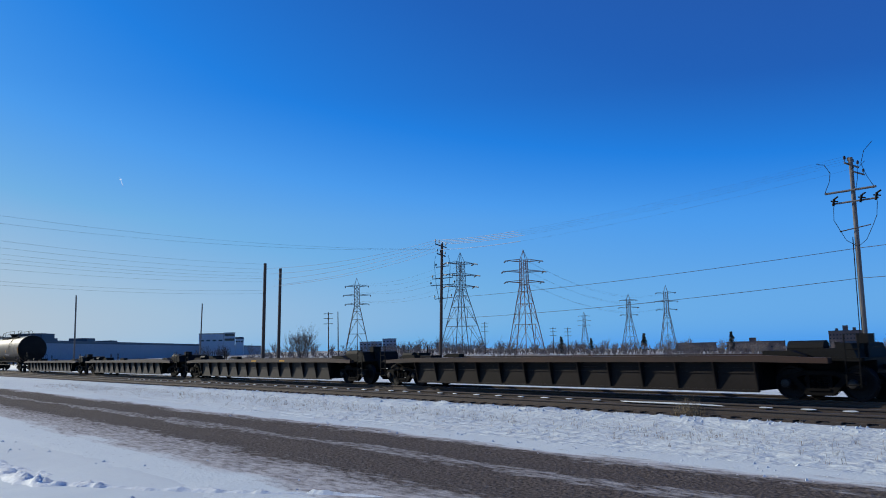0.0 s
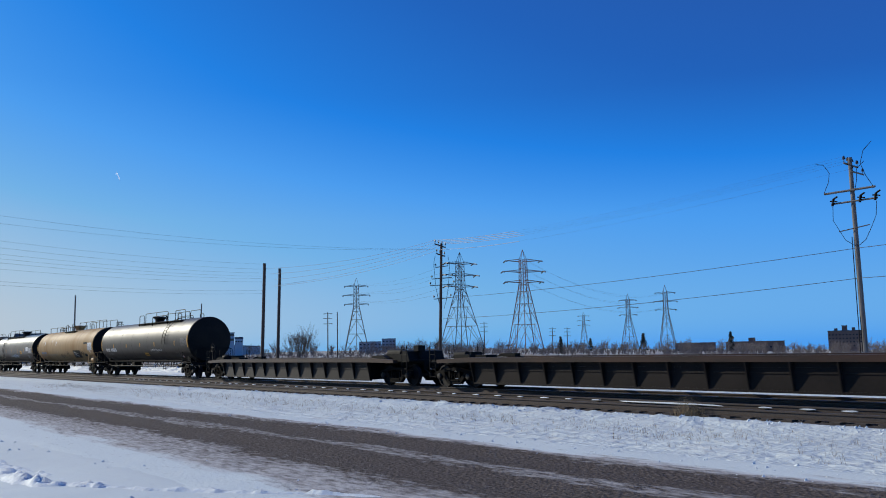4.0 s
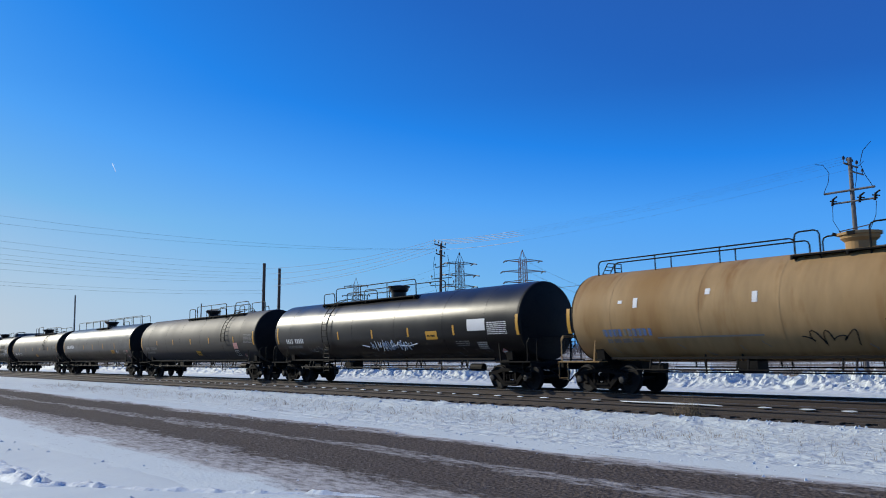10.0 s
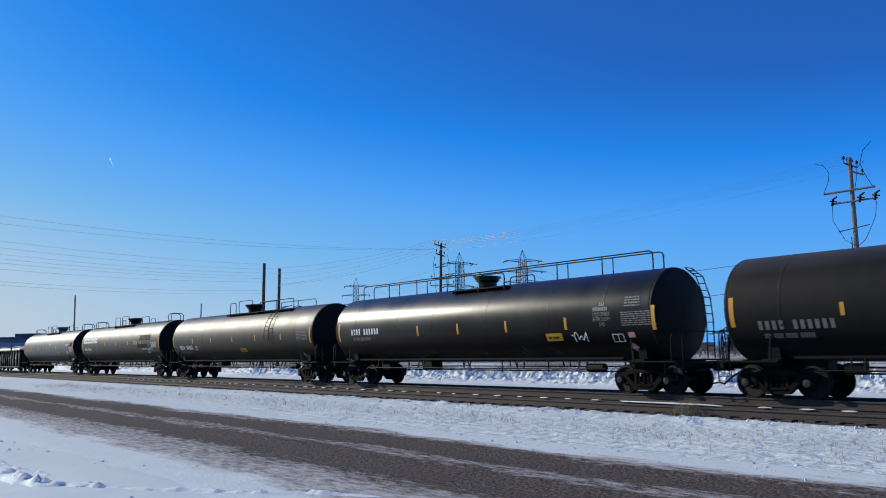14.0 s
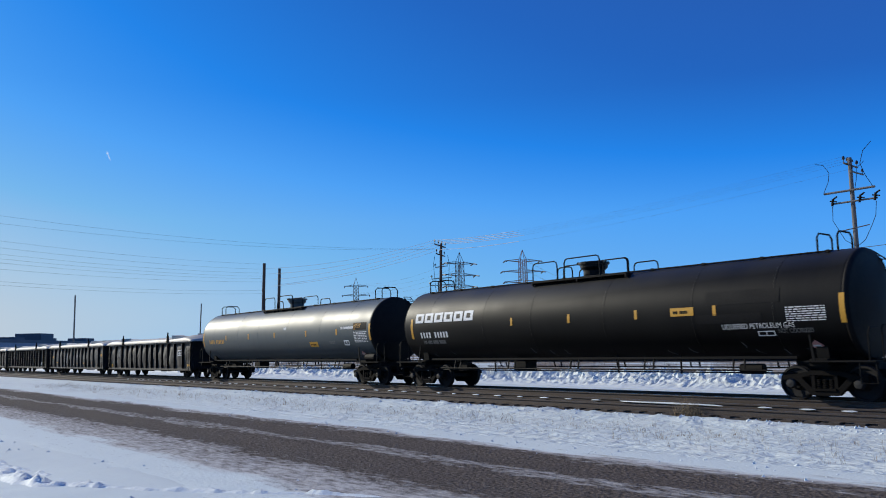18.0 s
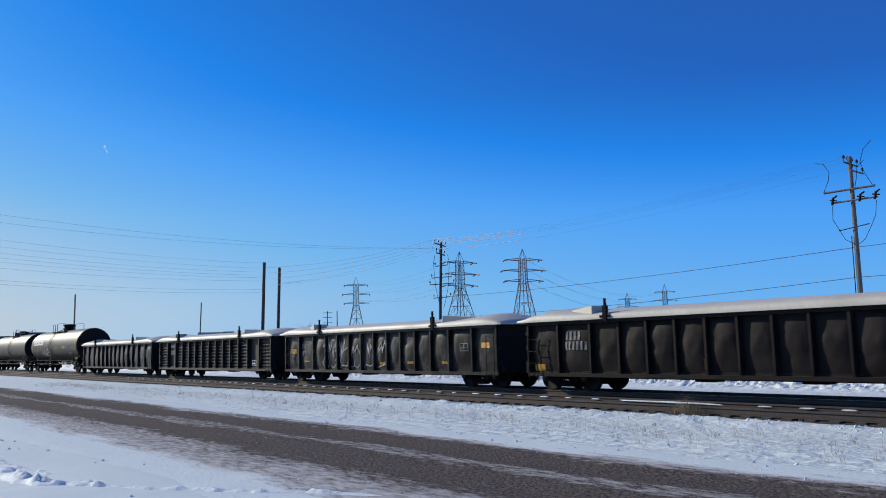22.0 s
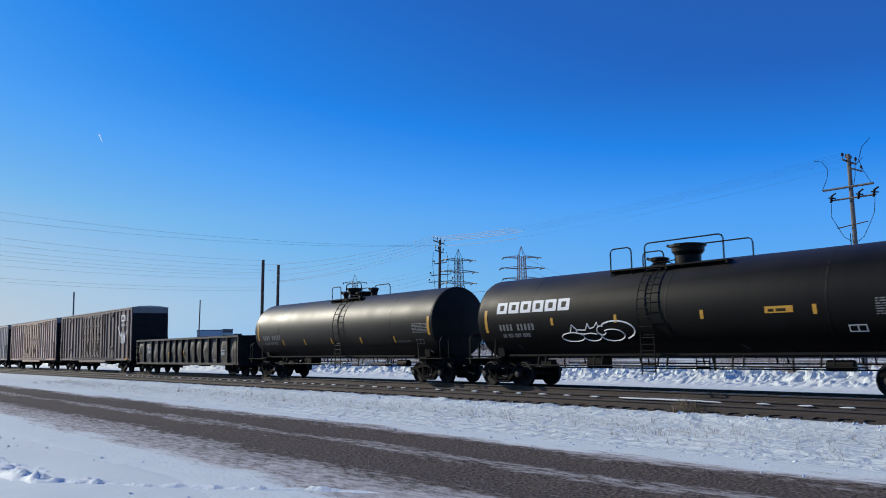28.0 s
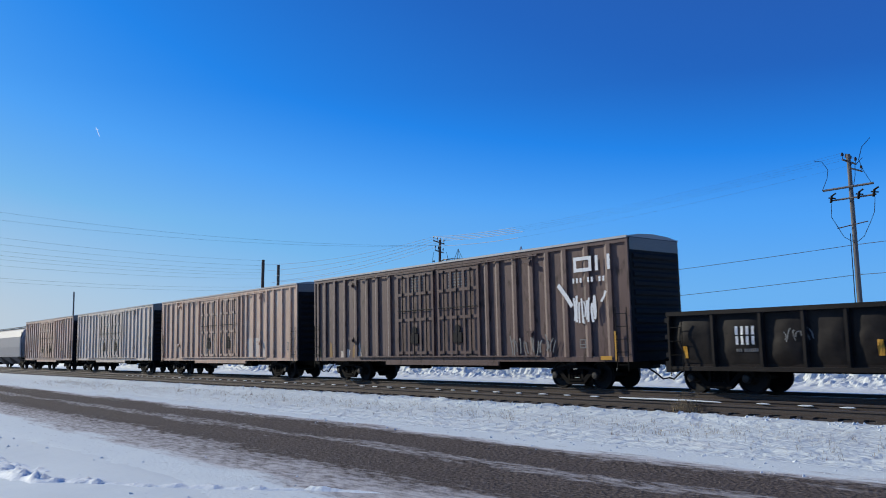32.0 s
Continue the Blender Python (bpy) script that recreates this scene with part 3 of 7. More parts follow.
def decal(car, name, mat, r, zc, x0, x1, a0, a1, label="", lift=0.008):
    bm = bmesh.new()
    n = max(2, int(abs(a1 - a0) / 4) + 1)
    va = [[bm.verts.new(on_shell(x, a0 + (a1 - a0) * i / n, r, zc, lift)) for x in (x0, x1)] for i in range(n + 1)]
    for p, q in zip(va[:-1], va[1:]):
        bm.faces.new((p[0], p[1], q[1], q[0]))
    return part(name, bm, mat, car, label)


def letters(car, mat, r, zc, x0, a, h, count, gaps=(), width=0.62, lift=0.008, label="row of painted characters"):
    """Painted characters as plain bars, h metres high, starting at x0."""
    bm = bmesh.new()
    x = x0
    da = math.degrees(h / r)
    for i in range(count):
        if i in gaps:
            x += h * width
        w = h * width * (0.56 if h > 0.15 else 0.74)
        vs = [bm.verts.new(on_shell(xx, aa, r, zc, lift)) for aa in (a, a + da) for xx in (x, x + w)]
        bm.faces.new((vs[0], vs[1], vs[3], vs[2]))
        x += h * width
    return tagged(part("lettering", bm, mat, car, label), kind="stuff")


def wording(car, mat, x0, a, h, text, width=0.62, lift=0.008, r=1.52, zc=2.53):
    """Painted words on a tank's side, h metres high, starting at x0, a degrees up from level."""
    cu = bpy.data.curves.new("words", "FONT")
    cu.body = text
    ob = bpy.data.objects.new("words", cu)
    me = bpy.data.meshes.new_from_object(ob)
    bpy.data.objects.remove(ob)
    bpy.data.curves.remove(cu)
    span_x = max(v.co.x for v in me.vertices)
    span_y = max(v.co.y for v in me.vertices)
    wide = len(text) * h * width / span_x
    for v in me.vertices:
        v.co = on_shell(x0 + v.co.x * wide, a + math.degrees(v.co.y / span_y * h / r), r, zc, lift)
    me.materials.clear()
    me.materials.append(mat)
    ob = new("lettering", me)
    ob.parent = car
    return tagged(ob, "painted words " + text.lower(), kind="stuff")


def scribble(car, mat, seed, r, zc, x0, x1, a0, a1, turns=9, width=0.05, lift=0.01, flat_y=None, label="looping spray-paint scrawl"):
    rnd = random.Random(seed)
    bm = bmesh.new()
    pts = []
    n = turns * 8
    ph = rnd.uniform(0, 6)
    for i in range(n):
        t = i / (n - 1)
        x = x0 + (x1 - x0) * (t + 0.05 * math.sin(turns * 2 * math.pi * t + ph) + 0.03 * math.sin(turns * 4.3 * t))
        a = (a0 + a1) / 2 + (a1 - a0) / 2 * math.cos(turns * 2 * math.pi * t * 0.9) * (0.6 + 0.4 * math.sin(3 * t * math.pi + ph))
        pts.append(on_shell(x, a, r, zc, lift) if flat_y is None else (x, flat_y, a))
    ribbon(bm, pts, width)
    return part("graffiti", bm, mat, car, label)


def tank_car(colour, label, pitch=20.8, r=1.52, zc=2.53, seams=6, hatches=((0.0, 0.42, 0.40),), deck=(-1.2, 1.2), loops=(), hatch_mat=None, trucks=None, hoops=False, ladder_at=None, ladder_low=-8,
             shell_ends=0.62, top_pipe=False, end_ladder=False, frame_mat=None, reservoir=False, head_mat=None):
    car = new("tank_car")
    tagged(car, label, "tank car", "railway cars of the train")
    half = pitch / 2
    rear, front = shell_ends if isinstance(shell_ends, tuple) else (shell_ends, shell_ends)
    L = half - (rear + front) / 2           # apex of the heads
    mid = (rear - front) / 2                # middle of the shell
    hd = 0.34
    bm = bmesh.new()
    prof = [(-L, 0.001)]
    for i in range(1, 6):                   # shallow dished head
        q = 0.91 * i / 5
        prof.append((-L + 0.19 * q * q, r * q))
    for i in range(1, 8):                   # tight knuckle
        a = math.pi / 2 * i / 7
        prof.append((-L + 0.158 + (hd - 0.158) * (1 - math.cos(a)) ** 1.2, r * (0.91 + 0.09 * math.sin(a))))
    prof += [(-L + hd + 0.02, r), (L - hd - 0.02, r)] + [(-s, q) for s, q in prof[::-1]]
    lathe(bm, [(q + mid, rr) for q, rr in prof], "x", 72, (0, zc))
    shell = part("tank", bm, colour, car, smooth=True)
    head_mat = head_mat or M["head_shade"]  # shade on the ends put into a dull near-black colour
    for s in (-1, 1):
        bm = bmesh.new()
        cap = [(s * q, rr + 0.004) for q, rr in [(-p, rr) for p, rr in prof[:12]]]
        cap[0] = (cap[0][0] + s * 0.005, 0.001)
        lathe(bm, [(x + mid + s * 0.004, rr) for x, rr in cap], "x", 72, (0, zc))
        part("tank_head", bm, head_mat, shell, "tank end, its shade put into a near-black colour", smooth=True)
    # jacket seams
    for i in range(seams):
        x = mid - L + hd + (2 * L - 2 * hd) * (i + 0.5) / seams + 0.3 * math.sin(i * 2.1)
        bm = bmesh.new()
        lathe(bm, [(x - 0.035, r + 0.0005), (x - 0.03, r + 0.004), (x + 0.03, r + 0.004), (x + 0.035, r + 0.0005)], "x", 72, (0, zc))
        part("seam_band", bm, colour, shell, smooth=False)
    tc = trucks or half - 2.2
    for s in (-1, 1):
        truck(car, s * tc)
        bm = bmesh.new()
        box(bm, s * (half - 0.75) - 0.05, s * (half - 0.75) + 0.05, -1.35, 1.35, 0.86, 1.02)
        box(bm, min(s * (half - 0.8), s * (tc - 1.1)), max(s * (half - 0.8), s * (tc - 1.1)), -0.3, 0.3, 0.72, 1.08)
        box(bm, s * tc - 0.25, s * tc + 0.25, -1.3, 1.3, 0.92, 1.12)
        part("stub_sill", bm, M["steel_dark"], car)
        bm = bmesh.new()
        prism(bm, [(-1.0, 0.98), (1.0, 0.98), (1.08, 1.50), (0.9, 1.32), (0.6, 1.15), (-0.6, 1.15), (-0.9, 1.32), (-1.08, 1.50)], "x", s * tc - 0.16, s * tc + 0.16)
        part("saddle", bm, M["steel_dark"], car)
        xa, xb = sorted((s * (half - 0.7), s * (tc - 0.3)))
        for y in (-1.28, 1.28):
            bm = bmesh.new()
            box(bm, xa, xb, y - 0.22, y + 0.22, 1.03, 1.07)
            part("end_platform", bm, frame_mat or M["steel_dark"], car)
        fm = frame_mat or M["steel_dark"]
        for y in (-1.46, 1.46):
            x = s * (half - 0.85)
            bm = bmesh.new()
            tube(bm, [(x, y, 1.05), (x, y, 1.75), (x, y * 0.93, 1.9), (x, y * 0.6, 1.9)], 0.022, 5)
            part("grab_rail", bm, fm, car)
            bm = bmesh.new()
            tube(bm, [(x - s * 0.25, y, 1.05), (x - s * 0.25, y, 0.5), (x + s * 0.15, y, 0.5), (x + s * 0.15, y, 1.05)], 0.02, 5)
            part("step", bm, fm, car)
            bm = bmesh.new()
            x2 = s * (tc - 0.05)
            prism(bm, [(x2 - 0.035, 1.05), (x2 + 0.035, 1.05), (x2 + 0.02 - s * 0.08, 1.75), (x2 - 0.02 - s * 0.08, 1.75)], "y", y * 0.99 - 0.02, y * 0.99 + 0.02)
            part("bracket", bm, fm, car)
        bm = bmesh.new()
        tube(bm, [(s * (half - 0.62), -1.2, 1.05), (s * (half - 0.62), -1.2, 1.85), (s * (half - 0.62), -1.1, 1.95), (s * (half - 0.62), 1.1, 1.95), (s * (half - 0.62), 1.2, 1.85), (s * (half - 0.62), 1.2, 1.05)], 0.022, 5)
        part("end_rail", bm, fm, car)
        if not reservoir or s < 0:
            continue
        bm = bmesh.new()
        xr = s * (tc + 0.2)
        lathe(bm, [(xr, 0.02), (xr + s * 0.06, 0.17), (xr + s * 0.75, 0.17), (xr + s * 0.81, 0.02)], "x", 14, (-1.22, 1.26))
        part("air_reservoir", bm, colour if frame_mat else M["steel_dark"], car)
    # side pipe rail on paired posts under the tank
    for y in (-1.30, 1.30):
        bm = bmesh.new()
        rod(bm, (-tc + 1.3, y, 0.80), (tc - 1.3, y, 0.80), 0.026, 6)
        box(bm, -tc + 0.6, tc - 0.6, y * 0.93 - 0.05, y * 0.93 + 0.05, 1.12, 1.19)
        for i in range(5):
            x = -tc + 2.3 + (2 * tc - 4.6) * i / 4
            for dx in (-0.17, 0.17):
                rod(bm, (x + dx, y, 0.78), (x + dx, y * 0.93, 1.16), 0.03, 5)
        part("side_rail", bm, M["steel_dark"], car)
    bm = bmesh.new()
    lathe(bm, [(tc - 2.6, 0.001), (tc - 2.6, 0.15), (tc - 1.9, 0.15), (tc - 1.9, 0.001)], "x", 16, (-0.6, 0.82))
    box(bm, -tc + 1.7, -tc + 2.2, -0.7, -0.4, 0.68, 0.98)
    for x in (-4.4, -3.2, 1.5, 3.9):
        rod(bm, (x, -0.8, 0.66), (x, -0.8, 1.4), 0.03, 5)
    box(bm, -3.3, -2.7, -0.9, -0.3, 0.72, 1.05)
    rod(bm, (-tc + 0.8, -0.9, 0.72), (tc - 0.8, -0.9, 0.72), 0.022, 5)
    part("brake_gear", bm, M["steel_dark"], car)
    # manways, top deck, railings
    top = zc + r
    hm = hatch_mat or colour
    for hx, hr, hh in hatches:
        bm = bmesh.new()
        lathe(bm, [(top - 0.12, hr * 0.78), (top + hh * 0.35, hr * 0.80), (top + hh * 0.55, hr * 1.02), (top + hh - 0.13, hr * 1.04), (top + hh - 0.12, hr * 1.16), (top + hh - 0.05, hr * 1.16), (top + hh - 0.04, hr * 1.02), (top + hh, hr * 0.5)], "z", 24, (hx, 0))
        man = part("manway", bm, hm, car)
        bm = bmesh.new()
        rod(bm, (hx - hr * 1.1, -0.1, top + hh - 0.08), (hx - hr * 1.4, -0.1, top + hh - 0.02), 0.05, 6)
        part("latch", bm, M["steel_dark"], man)
        bm = bmesh.new()
        box(bm, hx - 0.1, hx + 0.1, -hr * 1.2, -hr * 1.05, top + hh - 0.14, top + hh - 0.04)
        part("bracket", bm, M["steel_dark"], man)
    if deck:
        bm = bmesh.new()
        box(bm, deck[0], deck[1], -0.95, -0.42, top - 0.15, top - 0.11)
        box(bm, deck[0], deck[1], 0.42, 0.95, top - 0.15, top - 0.11)
        for x in (deck[0], (deck[0] + deck[1]) / 2, deck[1] - 0.06):
            for s in (-1, 1):
                prism(bm, [(s * 0.5, top - 0.13), (s * 0.95, top - 0.13), (s * 0.95, top - 0.24)], "x", x, x + 0.06)
        part("platform", bm, M["steel_dark"], car)
    for x0, x1, y, hgt, mid in loops:
        for s in (-1, 1):
            bm = bmesh.new()
            c = min(0.14, (x1 - x0) / 3)
            zz = top + hgt
            foot = zc + math.sqrt(max(0.01, r * r - y * y)) - 0.02
            tube(bm, [(x0, s * y, foot), (x0, s * y, zz - c), (x0 + c * 0.3, s * y, zz - c * 0.3), (x0 + c, s * y, zz), (x1 - c, s * y, zz), (x1 - c * 0.3, s * y, zz - c * 0.3), (x1, s * y, zz - c), (x1, s * y, foot)], 0.024, 6)
            n = max(1, round((x1 - x0) / 2.1))
            for i in range(1, n):
                x = x0 + (x1 - x0) * i / n
                rod(bm, (x, s * y, foot), (x, s * y, zz), 0.022, 5)
            if mid:
                rod(bm, (x0, s * y, top + hgt * 0.5), (x1, s * y, top + hgt * 0.5), 0.018, 5)
            part("railing", bm, M["steel_dark"], car)
    if top_pipe:
        bm = bmesh.new()
        for s in (-1, 1):
            rod(bm, (mid - L + 0.9, s * 0.55, top - 0.06), (mid + L - 0.9, s * 0.55, top - 0.06), 0.028, 6)
        for i in range(10):
            x = mid - L + 1.0 + (2 * L - 2.0) * i / 9
            box(bm, x - 0.04, x + 0.04, -0.58, 0.58, top - 0.10, top - 0.02)
        part("top_pipe", bm, M["steel_dark"], car)
    if hoops:
        for s in (-1, 1):
            for dx in (0.0, 0.55):
                bm = bmesh.new()
                x = mid + s * (L - 0.75 - dx)
                tube(bm, [(x, -0.45, top - 0.08), (x, -0.45, top + 0.36), (x, -0.32, top + 0.48), (x, 0.32, top + 0.48), (x, 0.45, top + 0.36), (x, 0.45, top - 0.08)], 0.026, 6)
                part("end_hoop", bm, M["steel_dark"], car)
    if end_ladder:
        for s in (-1, 1):
            bm = bmesh.new()
            path = [(L - 0.5, top + 0.02), (L - 0.1, top - 0.30), (L + 0.12, top - 1.0), (L + 0.18, top - 1.8), (L + 0.16, 1.1)]
            if hatch_mat:                   # the tall kind, bent over the railing's end
                path = [(L - 0.62, top - 0.05), (L - 0.60, top + 0.42), (L - 0.32, top + 0.46), (L - 0.08, top + 0.10), (L + 0.16, top - 0.55), (L + 0.26, top - 1.4), (L + 0.26, 1.1)]
            for y in (0.62, 1.02):
                tube(bm, [(mid + s * x, y, z) for x, z in path], 0.02, 5)
            for i in range(len(path) - 1):
                for k in (0.0, 0.33, 0.66):
                    x = path[i][0] + (path[i + 1][0] - path[i][0]) * k
                    z = path[i][1] + (path[i + 1][1] - path[i][1]) * k
                    rod(bm, (mid + s * x, 0.62, z), (mid + s * x, 1.02, z), 0.016, 5)
            part("end_ladder", bm, M["steel_dark"], car)
    if ladder_at is not None:
        for s in (-1, 1):
            n = 11
            da = (84 - ladder_low) / n
            P = lambda x, a: Vector((x, s * (r + 0.12) * math.cos(radians(a)), zc + (r + 0.12) * math.sin(radians(a))))
            arcs = [[P(ladder_at + dx, ladder_low + i * da) for i in range(n + 1)] for dx in (-0.25, 0.25)]
            rung_ladder("ladder", car, arcs[0], arcs[1], [(arcs[0][i], arcs[1][i]) for i in range(n)], 0.020)
            z_up = 1.06 if ladder_low > -15 else P(0, ladder_low).z
            k = 3 if z_up < 1.2 else 6
            posts = [[(ladder_at + dx, s * 1.5, z) for z in (0.55, z_up + 0.02)] for dx in (-0.25, 0.25)]
            zs = [0.55 + (z_up - 0.53) * (i + 0.5) / k for i in range(k)]
            rung_ladder("step_ladder", car, posts[0], posts[1], [((ladder_at - 0.25, s * 1.5, z), (ladder_at + 0.25, s * 1.5, z)) for z in zs], 0.022)
    # brake wheel at the rear end
    bm = bmesh.new()
    for i in range(16):
        a0, a1 = 2 * math.pi * i / 16, 2 * math.pi * (i + 1) / 16
        rod(bm, (-half + 0.62, -0.75 + 0.28 * math.cos(a0), 1.75 + 0.28 * math.sin(a0)), (-half + 0.62, -0.75 + 0.28 * math.cos(a1), 1.75 + 0.28 * math.sin(a1)), 0.018, 5)
    for i in range(4):
        a = math.pi * i / 4
        rod(bm, (-half + 0.62, -0.75 - 0.28 * math.cos(a), 1.75 - 0.28 * math.sin(a)), (-half + 0.62, -0.75 + 0.28 * math.cos(a), 1.75 + 0.28 * math.sin(a)), 0.012, 4)
    rod(bm, (-half + 0.62, -0.75, 1.05), (-half + 0.66, -0.75, 1.75), 0.04, 6)
    part("brake_wheel", bm, M["steel_dark"], car)
    ends(car, half)
    return car


def strips(car, xs, a0, a1, r=1.52, zc=2.53, w=0.11):
    for x in xs:
        decal(car, "reflector", M["yellow"], r, zc, x - w / 2, x + w / 2, a0, a1, "yellow reflective strip")


def data_panel(car, x0, x1, a0, a1, mat, r=1.52, zc=2.53, rows=7, seed=0, cols=4):
    """Rows of small stencilled print."""
    rnd = random.Random(seed)
    bm = bmesh.new()
    for i in range(rows):
        p = a0 + (a1 - a0) * (i + 0.12) / rows
        q = a0 + (a1 - a0) * (i + 0.62) / rows
        x = x0
        while x < x1 - 0.04:
            w = min(x1 - x, rnd.uniform(0.04, (x1 - x0) / cols * 0.8))
            vs = [bm.verts.new(on_shell(xx, aa, r, zc)) for aa in (p, q) for xx in (x, x + w)]
            bm.faces.new((vs[0], vs[1], vs[3], vs[2]))
            x += w + 0.035
    return tagged(part("stencil", bm, mat, car, "block of small stencilled print"), kind="stuff")


def outline(car, x0, x1, a0, a1, mat, r=1.52, zc=2.53, t=0.03):
    bm = bmesh.new()
    da = math.degrees(t / r)
    lo, hi = min(a0, a1), max(a0, a1)
    for xa, xb, p, q in ((x0, x1, lo, lo + da), (x0, x1, hi - da, hi), (x0, x0 + t, lo + da, hi - da), (x1 - t, x1, lo + da, hi - da), ((x0 + x1) / 2 - t / 2, (x0 + x1) / 2 + t / 2, lo + da, hi - da)):
        vs = [bm.verts.new(on_shell(xx, aa, r, zc)) for aa in (p, q) for xx in (xa, xb)]
        bm.faces.new((vs[0], vs[1], vs[3], vs[2]))
    return part("stencil", bm, mat, car, "small ruled stencil box")


def placard(car, x, a, r=1.52, zc=2.53, mat=None, size=0.19, stand=0.0):
    """A diamond hazard placard."""
    bm = bmesh.new()
    d = math.degrees(size / r)
    vs = [bm.verts.new(on_shell(*p, r, zc, 0.02 + stand)) for p in ((x, a - d), (x + size, a), (x, a + d), (x - size, a))]
    bm.faces.new(vs)
    pl = part("placard", bm, mat or M["placard"], car, "diamond hazard placard")
    bm = bmesh.new()
    vs = [bm.verts.new(on_shell(*p, r, zc, 0.024 + stand)) for p in ((x - size * 0.55, a - d * 0.18), (x + size * 0.55, a - d * 0.18), (x + size * 0.55, a + d * 0.18), (x - size * 0.55, a + d * 0.18))]
    bm.faces.new(vs)
    part("stencil", bm, M["white_paint"], pl)
    return pl


def streaks(car, seed, n, r=1.52, zc=2.53, mat=None):
    """Pale salt runs and scuffs low on the shell."""
    rnd = random.Random(seed)
    bm = bmesh.new()
    for _ in range(n):
        x, a = rnd.uniform(-8, 8), rnd.uniform(-50, -36)
        pts = [on_shell(x + i * 0.05 * rnd.uniform(0.4, 1.6), a - i * 3.0, r, zc, 0.006) for i in range(4)]
        ribbon(bm, pts, rnd.uniform(0.012, 0.035), (0, -0.8, -0.6))
    return tagged(part("scuff", bm, mat or M["grey_paint"], car, "pale scuffs along the lower shell"), kind="stuff")


# ---- well cars ----
def well_car(pitch=22.4, rear_brake=False, markers=()):
    car = tagged(new("well_car"), "empty brown container well car with ribbed low sides", "well car", "railway cars of the train")
    half = pitch / 2
    ww = 7.65                      # half length of the well
    w = 1.45
    for s in (-1, 1):
        bm = bmesh.new()
        prism(bm, [(-half + 1.5, 1.0), (-half + 1.5, 1.14), (-ww - 0.3, 1.22), (ww + 0.3, 1.22), (half - 1.5, 1.14), (half - 1.5, 1.0), (ww, 1.04), (-ww, 1.04)], "y", s * w - 0.12, s * w + 0.12)
        side = part("side_sill", bm, M["sill_brown"], car)
        bm = bmesh.new()
        box(bm, -ww, ww, s * (w - 0.10) - 0.02, s * (w - 0.10) + 0.02, 0.22, 1.05)
        box(bm, -ww, ww, s * (w - 0.12) - 0.06, s * (w - 0.12) + 0.06, 0.20, 0.27)
        part("side_panel", bm, M["well_brown"], car)
        for z in (0.72, 0.86):
            bm = bmesh.new()
            box(bm, -ww, ww, s * (w - 0.075) - 0.02, s * (w - 0.075) + 0.02, z, z + 0.03)
            part("stiffener", bm, M["well_brown"], side)
        n = 12
        for i in range(n + 1):
            x = -ww + 2 * ww * i / n
            bm = bmesh.new()
            prism(bm, [(s * (w - 0.09), 0.27), (s * (w - 0.05), 0.27), (s * (w + 0.12), 1.04), (s * (w - 0.09), 1.04)], "x", x - 0.018, x + 0.018)
            part("rib", bm, M["well_brown"], side)
        # yellow marker strips on the sill
        for x in markers:
            bm = bmesh.new()
            box(bm, x - 0.28, x + 0.28, s * (w + 0.124) - 0.002, s * (w + 0.124) + 0.002, 1.08, 1.16)
            part("reflector", bm, M["yellow"], side)
    for i in range(7):
        x = -ww + 0.4 + (2 * ww - 0.8) * i / 6
        bm = bmesh.new()
        box(bm, x - 0.12, x + 0.12, -w + 0.2, w - 0.2, 0.24, 0.34)
        part("floor_beam", bm, M["well_brown"], car)
    for s in (-1, 1):
        x0, x1 = sorted((s * (ww + 0.05), s * (half - 0.75)))
        bm = bmesh.new()
        box(bm, x0, x1, -0.45, 0.45, 0.72, 1.12)
        box(bm, x0, x1, -1.2, 1.2, 1.06, 1.13)
        box(bm, s * ww - 0.06, s * ww + 0.06, -w + 0.15, w - 0.15, 0.25, 1.15)
        part("end_deck", bm, M["steel_dark"], car)
        truck(car, s * (half - 2.0))
        # end equipment: brake cylinders, posts, platform rail
        bm = bmesh.new()
        lathe(bm, [(min(x0, x1) + 0.8, 0.001), (min(x0, x1) + 0.8, 0.16), (min(x0, x1) + 1.5, 0.16), (min(x0, x1) + 1.5, 0.001)], "x", 14, (-0.55, 1.3))
        box(bm, s * (half - 1.4) - 0.35, s * (half - 1.4) + 0.35, 0.1, 0.75, 1.13, 1.42)
        box(bm, s * (half - 2.6) - 0.5, s * (half - 2.6) + 0.5, -0.3, 0.3, 1.13, 1.3)
        part("brake_gear", bm, M["black_paint"], car)
        for y in (-1.35, 1.35):
            bm = bmesh.new()
            x = s * (half - 1.15)
            tube(bm, [(x, y, 0.4), (x, y, 1.75), (x + s * 0.35, y, 1.75), (x + s * 0.35, y, 0.4)], 0.022, 5)
            for z in (0.45, 0.75, 1.05, 1.35):
                rod(bm, (x, y, z), (x + s * 0.35, y, z), 0.016, 5)
            part("ladder", bm, M["steel_dark"], car)
        for y in (-1.25, 1.25):
            bm = bmesh.new()
            prism(bm, [(s * (ww + 0.2), 1.2), (s * (ww + 0.2), 1.34), (s * (ww + 1.0), 1.34), (s * (ww + 1.4), 1.2)], "y", y - 0.16, y + 0.16)
            part("container_guide", bm, M["steel_dark"], car)
    bm = bmesh.new()
    box(bm, half - 1.0, half - 0.9, -0.55, -0.45, 1.1, 1.75)
    box(bm, half - 1.12, half - 0.82, -0.7, -0.3, 1.5, 1.75)
    part("hand_brake", bm, M["black_paint"], car)
    bm = bmesh.new()
    box(bm, half - 2.8, half - 1.5, -1.1, -0.1, 1.12, 1.38)
    prism(bm, [(half - 1.5, 1.12), (half - 1.5, 1.55), (half - 1.1, 1.5), (half - 0.95, 1.12)], "y", -1.1, 0.9)
